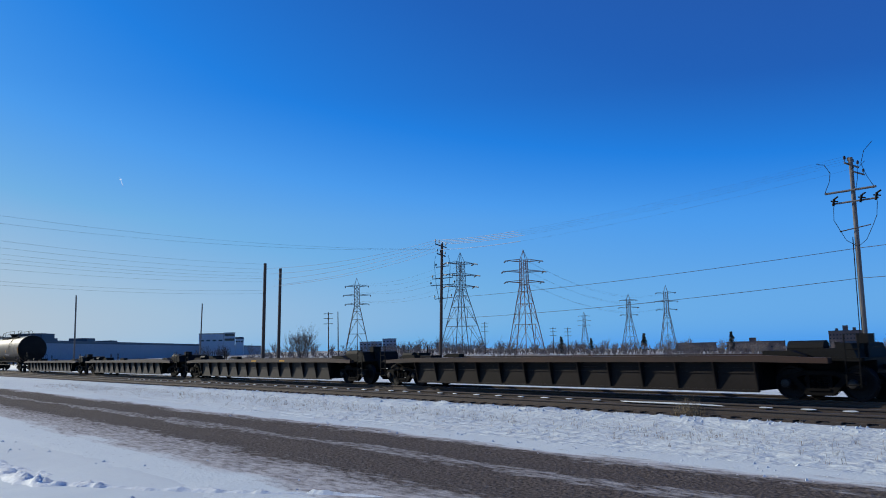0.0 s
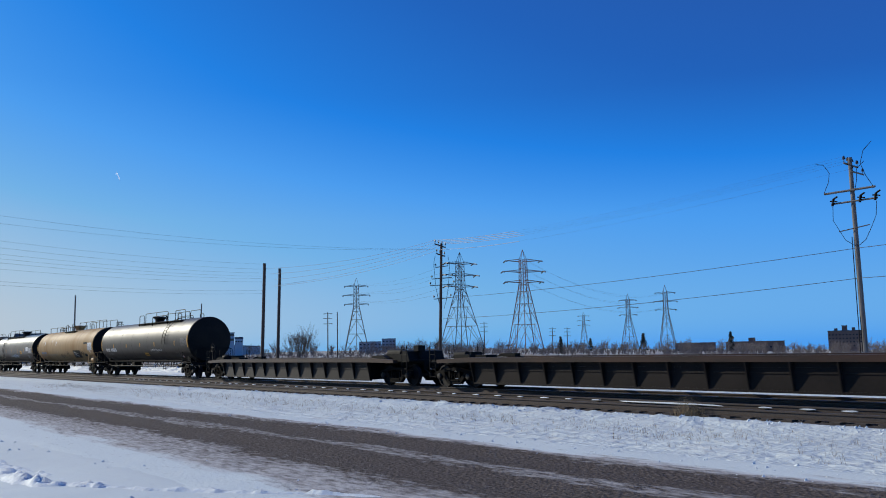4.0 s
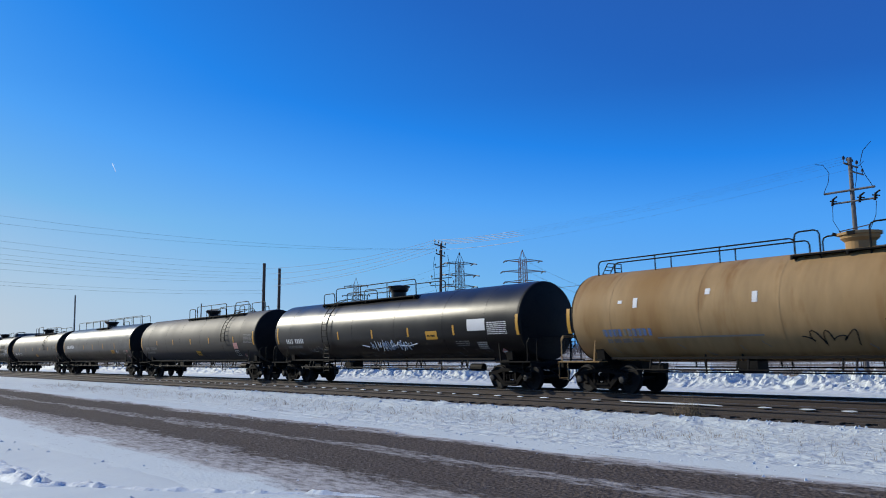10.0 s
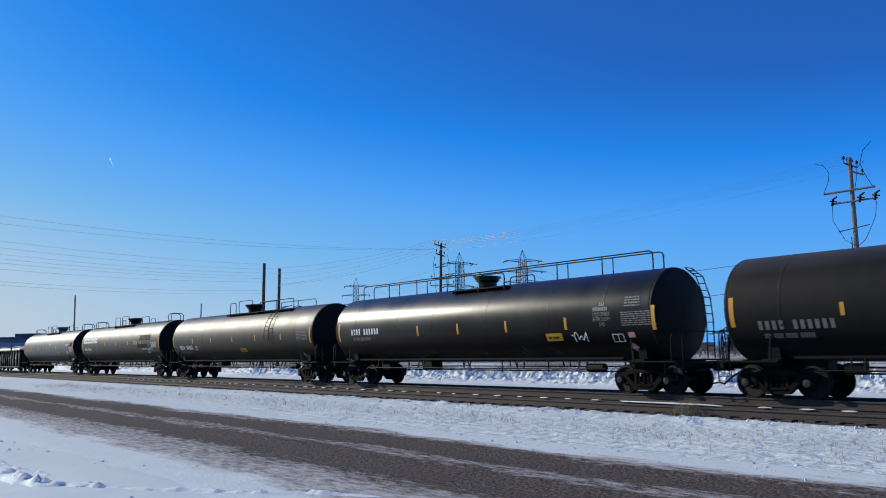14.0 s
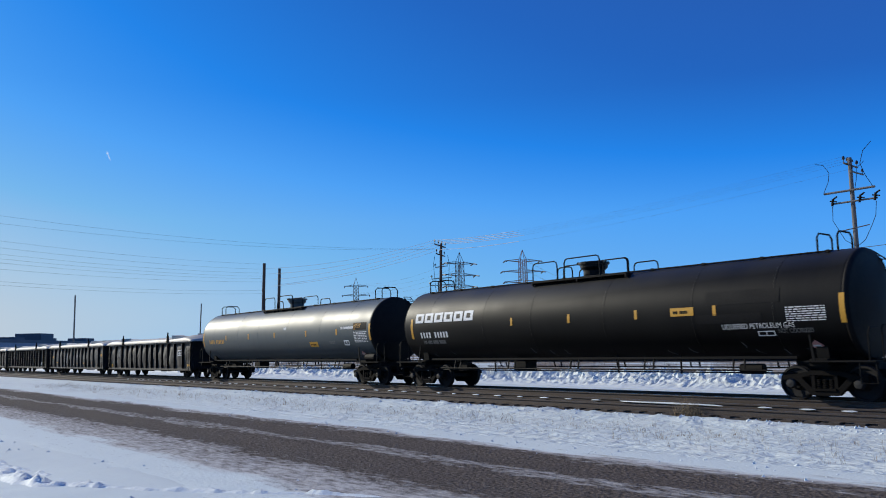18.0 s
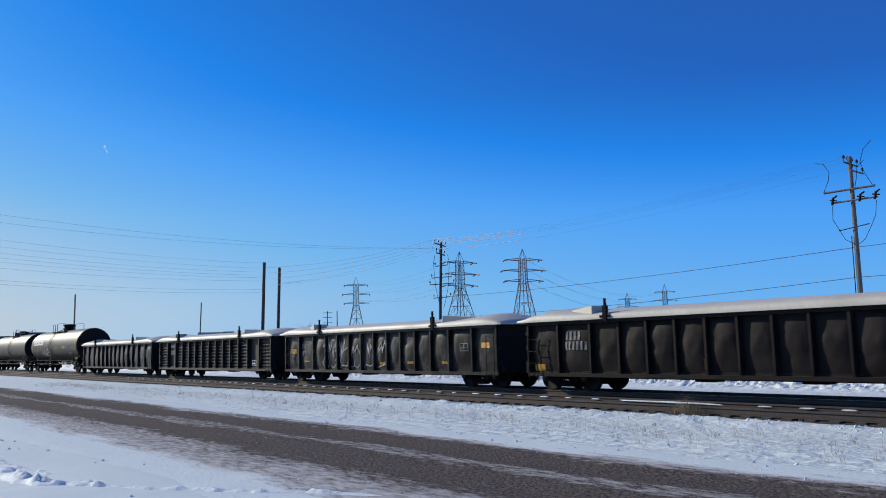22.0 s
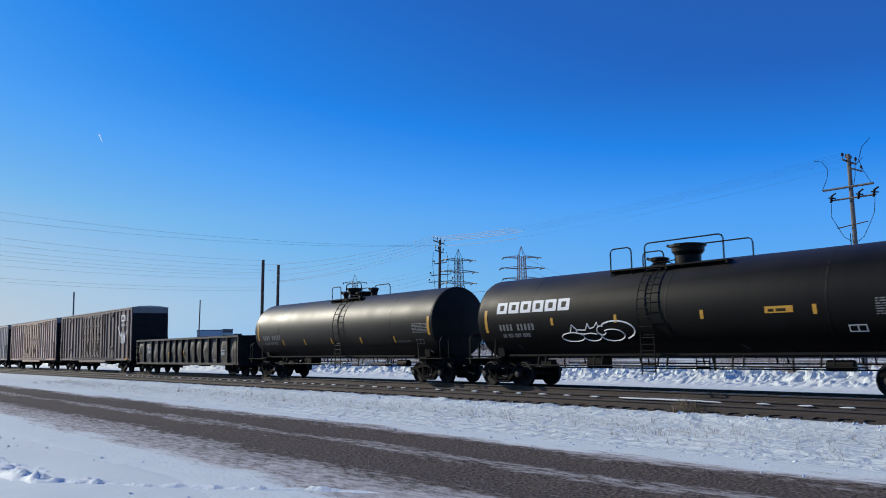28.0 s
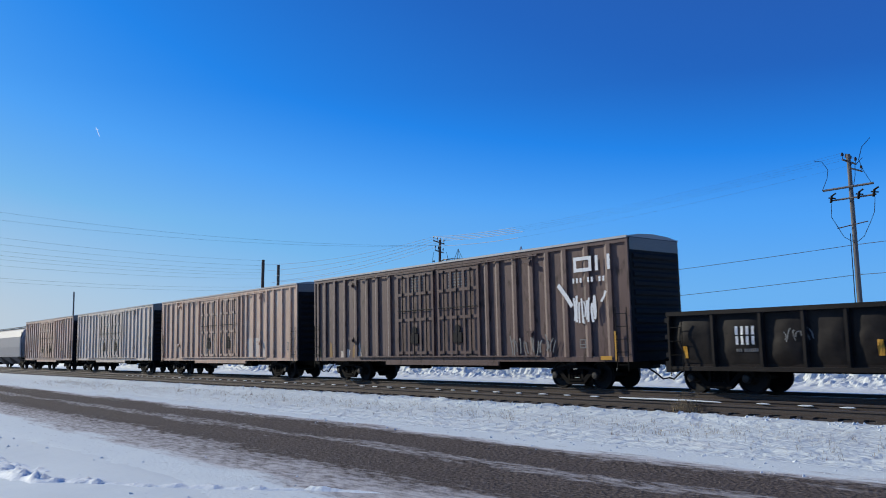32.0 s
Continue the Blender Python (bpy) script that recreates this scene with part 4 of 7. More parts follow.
    lathe(bm, [(half - 2.9, 0.001), (half - 2.9, 0.2), (half - 1.9, 0.2), (half - 1.9, 0.001)], "x", 14, (-0.7, 1.4))
    part("brake_valve", bm, M["black_paint"], car)
    if rear_brake:
        x = -half + 1.25
        bm = bmesh.new()
        box(bm, x - 0.07, x + 0.07, -1.2, -1.0, 1.1, 1.85)
        box(bm, x - 0.13, x + 0.13, -1.25, -0.95, 1.7, 2.05)
        stand = part("hand_brake", bm, M["black_paint"], car)
        bm = bmesh.new()
        ring = [(x + 0.28 + 0.24 * math.cos(2 * math.pi * i / 18), -1.3, 1.95 + 0.24 * math.sin(2 * math.pi * i / 18)) for i in range(19)]
        tube(bm, ring, 0.022, 5)
        for i in range(3):
            a = math.pi * i / 3
            rod(bm, (x + 0.28 - 0.24 * math.cos(a), -1.3, 1.95 - 0.24 * math.sin(a)), (x + 0.28 + 0.24 * math.cos(a), -1.3, 1.95 + 0.24 * math.sin(a)), 0.014, 4)
        rod(bm, (x, -1.2, 1.95), (x + 0.28, -1.3, 1.95), 0.03, 5)
        part("brake_wheel", bm, M["black_paint"], stand)
        for dx in (0.75, 1.45):
            bm = bmesh.new()
            rod(bm, (x + dx, -1.35, 1.1), (x + dx, -1.35, 1.85), 0.022, 5)
            part("grab_post", bm, M["black_paint"], car)
    ends(car, half)
    return car


# ---- gondolas ----
SHEETS = {}                      # dented side surfaces, for the paint on them
POSTS = [-8.34, -6.9, -5.45, -4.25, -3.15, -2.1, -1.05, 0.0, 1.05, 2.1, 3.15, 4.25, 5.45, 6.9, 8.34]


def dent(x, z, e, bottom, top, seed):
    """How far a gondola's side sheet bulges out between its posts."""
    t = x * 8.4 / e
    for k, (a, b) in enumerate(zip(POSTS[:-1], POSTS[1:])):
        if t < b or k == len(POSTS) - 2:
            break
    u, v = min(1, max(0, (t - a) / (b - a))), min(1, max(0, (z - bottom) / (top - bottom)))
    r_ = random.Random(seed * 100 + k)
    bulge, skew = r_.uniform(0.07, 0.14), r_.uniform(-0.03, 0.03)
    edge = math.sin(math.pi * u) ** 0.6
    return edge * (bulge * max(0.0, math.sin(math.pi * v)) ** 0.7 - skew * math.sin(2 * math.pi * v)) + (0.035 * lump(x, z, 2.2, seed) + 0.028 * lump(x, z, 5.1, seed + 7)) * min(1, edge * 2) * math.sin(math.pi * v)


def gondola(mat, label, pitch=18.2, top=2.33, cover=True, style="dented", seed=1, bottom=0.55):
    car = tagged(new("gondola_car"), label, "gondola car", "railway cars of the train")
    rnd = random.Random(seed)
    half = pitch / 2
    e = half - 0.78
    w = 1.45
    tc = half - 2.2
    for s in (-1, 1):
        # side sheet, bulged between the posts
        bm = bmesh.new()
        nz = 14
        grid = []
        cuts = [t * e / 8.4 for t in POSTS]
        cuts[0], cuts[-1] = -e, e
        for k, (xa, xb) in enumerate(zip(cuts[:-1], cuts[1:])):
            for i in range(13 if k == len(cuts) - 2 else 12):
                x = xa + (xb - xa) * i / 12
                col = []
                for j in range(nz + 1):
                    z = bottom + (top - bottom) * j / nz
                    col.append(bm.verts.new((x, s * (w - 0.23 + (0.05 + dent(x, z, e, bottom, top, seed) if style == "dented" else 0)), z)))
                grid.append(col)
        for i in range(len(grid) - 1):
            for j in range(nz):
                bm.faces.new((grid[i][j], grid[i + 1][j], grid[i + 1][j + 1], grid[i][j + 1]))
        box(bm, -e, e, s * (w - 0.28) - 0.02, s * (w - 0.28) + 0.02, bottom, top)
        side = part("side", bm, mat, car, smooth=True)
        if style == "ribbed":
            for k in range(len(POSTS) - 1):
                if k in (1, len(POSTS) - 3):
                    continue
                xa, xb = POSTS[k] * e / 8.4 + 0.10, POSTS[k + 1] * e / 8.4 - 0.10
                for i in range(8):
                    z = bottom + 0.2 + i * 0.19
                    bm = bmesh.new()
                    prism(bm, [(s * (w - 0.22), z), (s * (w - 0.13), z + 0.04), (s * (w - 0.13), z + 0.08), (s * (w - 0.22), z + 0.12)], "x", xa, xb)
                    part("corrugation", bm, mat, side)
        for x in [t * e / 8.4 for t in POSTS]:
            bm = bmesh.new()
            prism(bm, [(s * (w - 0.24), bottom), (s * (w - 0.03), bottom), (s * w, bottom + 0.25), (s * w, top), (s * (w - 0.24), top)], "x", x - 0.04, x + 0.04)
            part("side_post", bm, mat, side)
        bm = bmesh.new()
        box(bm, -e, e, s * (w - 0.04) - 0.06, s * (w - 0.04) + 0.06, top - 0.02, top + 0.10)
        part("top_chord", bm, mat, side)
        bm = bmesh.new()
        box(bm, -e, e, s * (w - 0.07) - 0.05, s * (w - 0.07) + 0.05, bottom - 0.04, bottom + 0.08)
        part("side_sill", bm, mat, side)
        # ladders at the corners
        for c in (-1, 1):
            bm = bmesh.new()
            ladder(bm, c * (e - 0.12), c * (e - 0.55), s * (w + 0.05), bottom - 0.2, bottom + 1.45, 4)
            part("ladder", bm, M["steel_dark"], side)
    bm = bmesh.new()
    box(bm, -e, e, -w + 0.14, w - 0.14, bottom + 0.05, bottom + 0.15)
    box(bm, -half + 0.75, half - 0.75, -0.3, 0.3, 0.62, bottom + 0.15)
    part("floor", bm, M["gondola"], car)
    for s in (-1, 1):
        bm = bmesh.new()
        box(bm, s * e - 0.04, s * e + 0.04, -w + 0.08, w - 0.08, bottom, top + 0.08)
        for z in (bottom + 0.35, bottom + 0.9, bottom + 1.4):
            box(bm, s * (e + 0.09) - 0.05, s * (e + 0.09) + 0.05, -w + 0.1, w - 0.1, z, z + 0.14)
        box(bm, s * (e + 0.10) - 0.10, s * (e + 0.10) + 0.10, -1.3, 1.3, 0.62, 0.95)
        # end wall coloured near black to stand for its shade
        part("end_wall", bm, M["end_shade_black"], car)
        truck(car, s * tc)
    bm = bmesh.new()
    for x in (-1.5, 1.8):
        box(bm, x - 0.35, x + 0.35, -0.8, -0.3, bottom - 0.16, bottom + 0.1)
    rod(bm, (-tc + 1, -0.5, bottom - 0.1), (tc - 1, -0.5, bottom - 0.1), 0.02, 5)
    part("brake_gear", bm, M["steel_dark"], car)
    if cover:
        cv = None
        bm = bmesh.new()
        prof = [(-w - 0.10, top + 0.08), (-w - 0.10, top + 0.24), (-w + 0.05, top + 0.30), (-w * 0.55, top + 0.42), (0, top + 0.48), (w * 0.55, top + 0.42), (w - 0.05, top + 0.30), (w + 0.10, top + 0.24), (w + 0.10, top + 0.08)]
        rings = []
        for x, k in ((-e - 0.38, 0.0), (-e - 0.34, 0.4), (-e - 0.05, 0.62), (-e + 0.25, 1.0), (-e + 0.65, 1.22), (-e + 1.2, 1.24), (-e + 1.8, 1.12), (-e + 2.6, 1.0), (e - 2.6, 1.0), (e - 1.8, 1.12), (e - 1.2, 1.24), (e - 0.65, 1.22), (e - 0.25, 1.0), (e + 0.05, 0.62), (e + 0.34, 0.4), (e + 0.38, 0.0)):
            rings.append([bm.verts.new((x, p, (top + 0.08) + (q - top - 0.08) * k)) for p, q in prof])
        for a, b in zip(rings[:-1], rings[1:]):
            for i in range(len(prof) - 1):
                bm.faces.new((a[i], b[i], b[i + 1], a[i + 1]))
        bm.faces.new(rings[0][::-1])
        bm.faces.new(rings[-1])
        cv = part("cover", bm, M["cover"], car, "pale grey fibreglass lid", smooth=True)
        for c in (-1, 1):
            bm = bmesh.new()
            xi, xo = c * (e - 3.1), c * (e - 1.5)
            quad_mesh(bm, [(xi, -w - 0.05, top + 0.2), (xi, -w + 0.7, top + 0.3), (xi, -w + 0.7, top + 0.56), (xi, -w - 0.05, top + 0.54), (xo, -w + 0.6, top + 0.3), (xo, -w + 0.6, top + 0.42)],
                      [(0, 1, 2, 3), (0, 3, 5, 4), (1, 4, 5, 2), (3, 2, 5), (0, 4, 1)])
            part("vent_cowl", bm, M["cover"], cv)
            bm = bmesh.new()
            x = c * (e - 3.7)
            box(bm, x - 0.08, x + 0.08, -w - 0.16, -w - 0.04, top + 0.02, top + 0.52)
            box(bm, x - 0.22, x + 0.22, -w - 0.14, -w - 0.06, top + 0.12, top + 0.20)
            rod(bm, (x, -w - 0.1, top + 0.5), (x, -w - 0.1, top + 0.75), 0.05, 6)
            part("lid_clamp", bm, M["truck_steel"], cv)
    ends(car, half)
    if style == "dented":
        SHEETS[car.name] = lambda x, z: -(w - 0.18 + dent(x, z, e, bottom, top, seed)) - 0.014
    return car


def sheet_quad(bm, car, x0, x1, z0, z1, y):
    """A painted rectangle that follows the car's side."""
    f = SHEETS.get(car.name, lambda x, z: y)
    n, m = max(1, math.ceil((x1 - x0) / 0.13)), max(1, math.ceil((z1 - z0) / 0.2))
    vs = [(x0 + (x1 - x0) * i / n, z0 + (z1 - z0) * j / m) for i in range(n + 1) for j in range(m + 1)]
    quad_mesh(bm, [(x, f(x, z), z) for x, z in vs], [(i * (m + 1) + j, (i + 1) * (m + 1) + j, (i + 1) * (m + 1) + j + 1, i * (m + 1) + j + 1) for i in range(n) for j in range(m)])


def strokes(car, mat, seed, x0, x1, z0, z1, n, width, label="silver-white graffiti strokes", y=-1.435, surface=None):
    """Spray-paint letters as bold curved strokes."""
    r_ = random.Random(seed)
    f = surface or SHEETS.get(car.name, lambda x, z: y)
    bm = bmesh.new()
    for i in range(n):
        cx = x0 + (x1 - x0) * (i + 0.5) / n
        sx, h = (x1 - x0) / n * 0.75, (z1 - z0)
        a = (cx + r_.uniform(-sx, sx), z0 + h * r_.uniform(0, 0.35))
        b = (cx + r_.uniform(-sx, sx), z0 + h * r_.uniform(0.2, 1.1))
        c = (cx + r_.uniform(-sx, sx), z0 + h * r_.uniform(0.65, 1))
        pts = []
        for k in range(9):
            t = k / 8
            px, pz = ((1 - t) ** 2 * a[j] + 2 * t * (1 - t) * b[j] + t * t * c[j] for j in (0, 1))
            pts.append(f(px, pz) if surface else (px, f(px, pz), pz))
        ribbon(bm, pts, width * r_.uniform(0.7, 1.3))
    return tagged(part("graffiti", bm, mat, car, label), kind="stuff")


def panel_scrawl(car, mat, seed, panels, width):
    """Tall zigzag letters sprayed one to a panel, with a shorter scrawl below them."""
    r_ = random.Random(seed)
    f = SHEETS[car.name]
    bm = bmesh.new()
    for k in panels:
        a, b = POSTS[k] + 0.22, POSTS[k + 1] - 0.14
        for low, high, turns in ((1.15, 2.16, r_.choice((4, 5, 6))), (0.68, 0.98, 3)):
            knots = [(a + (b - a) * (i / turns if r_.random() < 0.8 else r_.random()), (low, high)[i % 2] + (1 - 2 * (i % 2)) * r_.uniform(0, 0.45) * (high - low)) for i in range(turns + 1)]
            pts = []
            for (xa, za), (xb, zb) in zip(knots[:-1], knots[1:]):
                for i in range(8):
                    u = i / 8
                    x, z = xa + (xb - xa) * (3 * u * u - 2 * u ** 3), za + (zb - za) * u
                    pts.append((x, f(x, z), z))
            ribbon(bm, pts, width * r_.uniform(0.8, 1.2))
    return tagged(part("graffiti", bm, mat, car, "tall silver zigzag graffiti"), kind="stuff")


def bubble_outline(car, mat, x0, x1, a0, a1, width, label="white outline graffiti"):
    """Rounded letter outlines sprayed on a tank's side, each one a closed or open curve."""
    bm = bmesh.new()
    at = lambda u, v: on_shell(x0 + (x1 - x0) * u, a0 + (a1 - a0) * v, 1.52, 2.53, 0.010)
    arc = lambda cu, cv, ru, rv, t0, t1: [at(cu + ru * math.cos(radians(t0 + (t1 - t0) * k / 20)), cv + rv * math.sin(radians(t0 + (t1 - t0) * k / 20))) for k in range(21)]
    ribbon(bm, arc(0.16, 0.25, 0.16, 0.24, 30, 350), width)
    ribbon(bm, arc(0.43, 0.28, 0.12, 0.26, 150, 400), width)
    ribbon(bm, arc(0.70, 0.30, 0.15, 0.30, -200, 130), width)
    ribbon(bm, arc(0.76, 0.52, 0.23, 0.46, -60, 140), width * 1.3)
    ribbon(bm, arc(0.57, 0.55, 0.06, 0.22, 60, 330), width)
    for u0, v0, u1, v1, u2, v2 in ((0.14, 0.48, 0.18, 0.88, 0.24, 0.62), (0.24, 0.62, 0.36, 0.60, 0.40, 0.92), (0.40, 0.92, 0.42, 0.66, 0.48, 0.72), (0.48, 0.72, 0.53, 0.95, 0.54, 0.76), (0.24, 0.62, 0.22, 0.44, 0.33, 0.40), (0.33, 0.40, 0.42, 0.44, 0.50, 0.38)):
        ribbon(bm, [at(u0 + (u1 - u0) * k / 5, v0 + (v1 - v0) * k / 5) for k in range(6)] + [at(u1 + (u2 - u1) * k / 5, v1 + (v2 - v1) * k / 5) for k in range(1, 6)], width)
    return tagged(part("graffiti", bm, mat, car, label), kind="stuff")


def panel_mark(car, name, mat, x0, x1, z0, z1, y=-1.452, label=""):
    bm = bmesh.new()
    sheet_quad(bm, car, x0, x1, z0, z1, y)
    return part(name, bm, mat, car, label)


def flat_letters(car, mat, x0, z, h, count, gaps=(), width=0.66, y=-1.455, label="row of painted characters"):
    bm = bmesh.new()
    x = x0
    for i in range(count):
        if i in gaps:
            x += h * width
        w_ = h * width * (0.5 if h > 0.15 else 0.76)
        sheet_quad(bm, car, x, x + w_, z, z + h, y)
        x += h * width
    return tagged(part("lettering", bm, mat, car, label), kind="stuff")


def frame_mark(car, mat, x0, x1, z0, z1, y=-1.455, t=0.03, label="stencilled box of small print"):
    bm = bmesh.new()
    for a, b, c, d in ((x0, x1, z0, z0 + t), (x0, x1, z1 - t, z1), (x0, x0 + t, z0 + t, z1 - t), (x1 - t, x1, z0 + t, z1 - t), ((x0 + x1) / 2 - t / 2, (x0 + x1) / 2 + t / 2, z0 + t, z1 - t), (x0 + t, x1 - t, z0 + (z1 - z0) * 0.35, z0 + (z1 - z0) * 0.35 + t)):
        sheet_quad(bm, car, a, b, c, d, y)
    return tagged(part("stencil", bm, mat, car, label), kind="stuff")


# ---- box cars ----
def box_car(mat, label, pitch=20.9, e=9.6):
    car = tagged(new("box_car"), label, "box car", "railway cars of the train")
    half = pitch / 2
    w, z0, z1 = 1.40, 0.98, 4.95
    tc = 7.05 * e / 9.73
    for s in (-1, 1):
        bm = bmesh.new()
        box(bm, -e, e, s * (w - 0.10) - 0.03, s * (w - 0.10) + 0.03, z0, z1 - 0.02)
        side = part("side", bm, mat, car)
        ribs = [-9.4, -8.75, -7.87, -6.97, -6.0, -5.07, -4.27, -3.32, 3.05, 3.67, 4.56, 5.41, 6.2, 7.01, 8.0, 8.93]
        for x in ribs:
            x *= e / 9.73
            bm = bmesh.new()
            prism(bm, [(x - 0.21, s * (w - 0.07)), (x - 0.05, s * (w + 0.016)), (x + 0.10, s * (w + 0.016)), (x + 0.11, s * (w - 0.07))], "z", z0 + 0.1, z1 - 0.15)
            part("side_post", bm, mat, side)
        bm = bmesh.new()
        box(bm, -e, e, s * (w - 0.04) - 0.04, s * (w - 0.04) + 0.04, z1 - 0.16, z1)
        part("top_chord", bm, mat, side)
        bm = bmesh.new()
        box(bm, -e, e, s * (w - 0.04) - 0.04, s * (w - 0.04) + 0.04, z0 - 0.05, z0 + 0.12)
        box(bm, -3.6, 3.6, s * (w - 0.02) - 0.04, s * (w - 0.02) + 0.04, z0 - 0.20, z0 - 0.04)
        part("side_sill", bm, mat, side)
        for x in (-e + 0.05, e - 0.05):
            bm = bmesh.new()
            box(bm, x - 0.05, x + 0.05, s * (w - 0.04) - 0.045, s * (w - 0.04) + 0.045, z0 + 0.12, z1 - 0.16)
            part("corner_post", bm, mat, side)
        for k, dx in enumerate((-1.40, 1.40)):
            xa, xb = dx - 1.32, dx + 1.22
            bm = bmesh.new()
            box(bm, xa, xb, s * (w - 0.045) - 0.025, s * (w - 0.045) + 0.025, z0 + 0.14, z1 - 0.22)
            door = part("plug_door", bm, mat, side)
            bm = bmesh.new()
            for x in (xa + 0.06, xa + 0.85, xa + 1.65, xb - 0.06):
                box(bm, x - 0.06, x + 0.06, s * w - 0.03, s * w + 0.03, z0 + 0.16, z1 - 0.3)
            for z in (z0 + 0.25, z0 + 1.65, z0 + 2.75, z1 - 0.42):
                box(bm, xa, xb, s * w - 0.028, s * w + 0.028, z, z + 0.12)
            part("door_frame", bm, mat, door)
            bm = bmesh.new()
            for x in (xa + 0.45, xa + 1.25, xb - 0.45):
                rod(bm, (x, s * (w + 0.05), z0 + 0.2), (x, s * (w + 0.05), z1 - 0.35), 0.025, 6)
            rod(bm, (xa + 0.1, s * (w + 0.05), z0 + 2.1), (xb - 0.1, s * (w + 0.05), z0 + 2.1), 0.02, 5)
            box(bm, xa + 1.0, xa + 1.5, s * (w + 0.03) - 0.03, s * (w + 0.03) + 0.03, z0 + 0.7, z0 + 1.1)
            lathe(bm, [(s * (w + 0.03), 0.001), (s * (w + 0.03), 0.16), (s * (w + 0.06), 0.16), (s * (w + 0.06), 0.001)], "y", 16, (xa + 1.25, z0 + 1.25))
            part("door_gear", bm, M["end_shade_black"], door, "black locking bars")
        # stops that hold the slid-back doors
        for x in (-6.35, 5.25):
            for z in (z0 + 0.95, z1 - 0.45):
                bm = bmesh.new()
                box(bm, x - 0.20, x + 0.20, s * (w + 0.03) - 0.03, s * (w + 0.03) + 0.03, z, z + 0.10)
                box(bm, x + 0.10, x + 0.20, s * (w + 0.06) - 0.06, s * (w + 0.06) + 0.06, z - 0.12, z + 0.02)
                part("door_stop", bm, mat, side)
        bm = bmesh.new()
        box(bm, -e, e, s * (w + 0.012) - 0.02, s * (w + 0.012) + 0.02, z1 - 0.03, z1 + 0.045)
        part("eave", bm, M["galvanized"], side, "bare metal roof edge")
        bm = bmesh.new()
        for z in (z0 + 0.12, z1 - 0.24):
            box(bm, -5.8, 5.8, s * (w + 0.055) - 0.025, s * (w + 0.055) + 0.025, z, z + 0.05)
        part("door_track", bm, mat, side)
        for c in (-1, 1):
            bm = bmesh.new()
            ladder(bm, c * (e - 0.12), c * (e - 0.56), s * (w + 0.06), z0 - 0.35, z0 + 1.7, 5)
            part("ladder", bm, M["steel_dark"], side)
    bm = bmesh.new()
    prism(bm, [(-w, z1), (-w, z1 + 0.03), (-0.8, z1 + 0.12), (0, z1 + 0.16), (0.8, z1 + 0.12), (w, z1 + 0.03), (w, z1)], "x", -e, e)
    part("roof", bm, M["galvanized"], car, "bare galvanized sheet roof")
    for s in (-1, 1):
        bm = bmesh.new()
        box(bm, s * e - 0.03, s * e + 0.03, -w + 0.06, w - 0.06, z0 - 0.05, z1)
        # shade of the end wall put into its colour; sides keep the car's own
        endw = part("end_wall", bm, M["end_shade_black"], car)
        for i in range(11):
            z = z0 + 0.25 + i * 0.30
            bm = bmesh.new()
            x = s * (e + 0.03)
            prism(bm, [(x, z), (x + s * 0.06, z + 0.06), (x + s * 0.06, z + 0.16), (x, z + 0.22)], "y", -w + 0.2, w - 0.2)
            part("end_rib", bm, M["end_shade_black"], endw)
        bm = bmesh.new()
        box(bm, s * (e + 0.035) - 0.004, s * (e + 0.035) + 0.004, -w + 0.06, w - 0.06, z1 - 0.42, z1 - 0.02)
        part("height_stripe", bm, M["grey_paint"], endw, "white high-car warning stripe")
        truck(car, s * tc)
        bm = bmesh.new()
        box(bm, min(s * (half - 0.75), s * (tc - 1)), max(s * (half - 0.75), s * (tc - 1)), -0.3, 0.3, 0.68, 1.0)
        box(bm, s * tc - 0.2, s * tc + 0.2, -1.25, 1.25, 0.80, 1.0)
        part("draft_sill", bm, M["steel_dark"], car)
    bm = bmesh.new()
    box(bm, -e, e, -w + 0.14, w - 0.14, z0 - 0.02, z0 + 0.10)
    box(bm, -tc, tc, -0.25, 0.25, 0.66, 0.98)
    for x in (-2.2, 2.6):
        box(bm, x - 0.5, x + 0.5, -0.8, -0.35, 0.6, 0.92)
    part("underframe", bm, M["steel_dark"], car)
    ends(car, half)
    return car


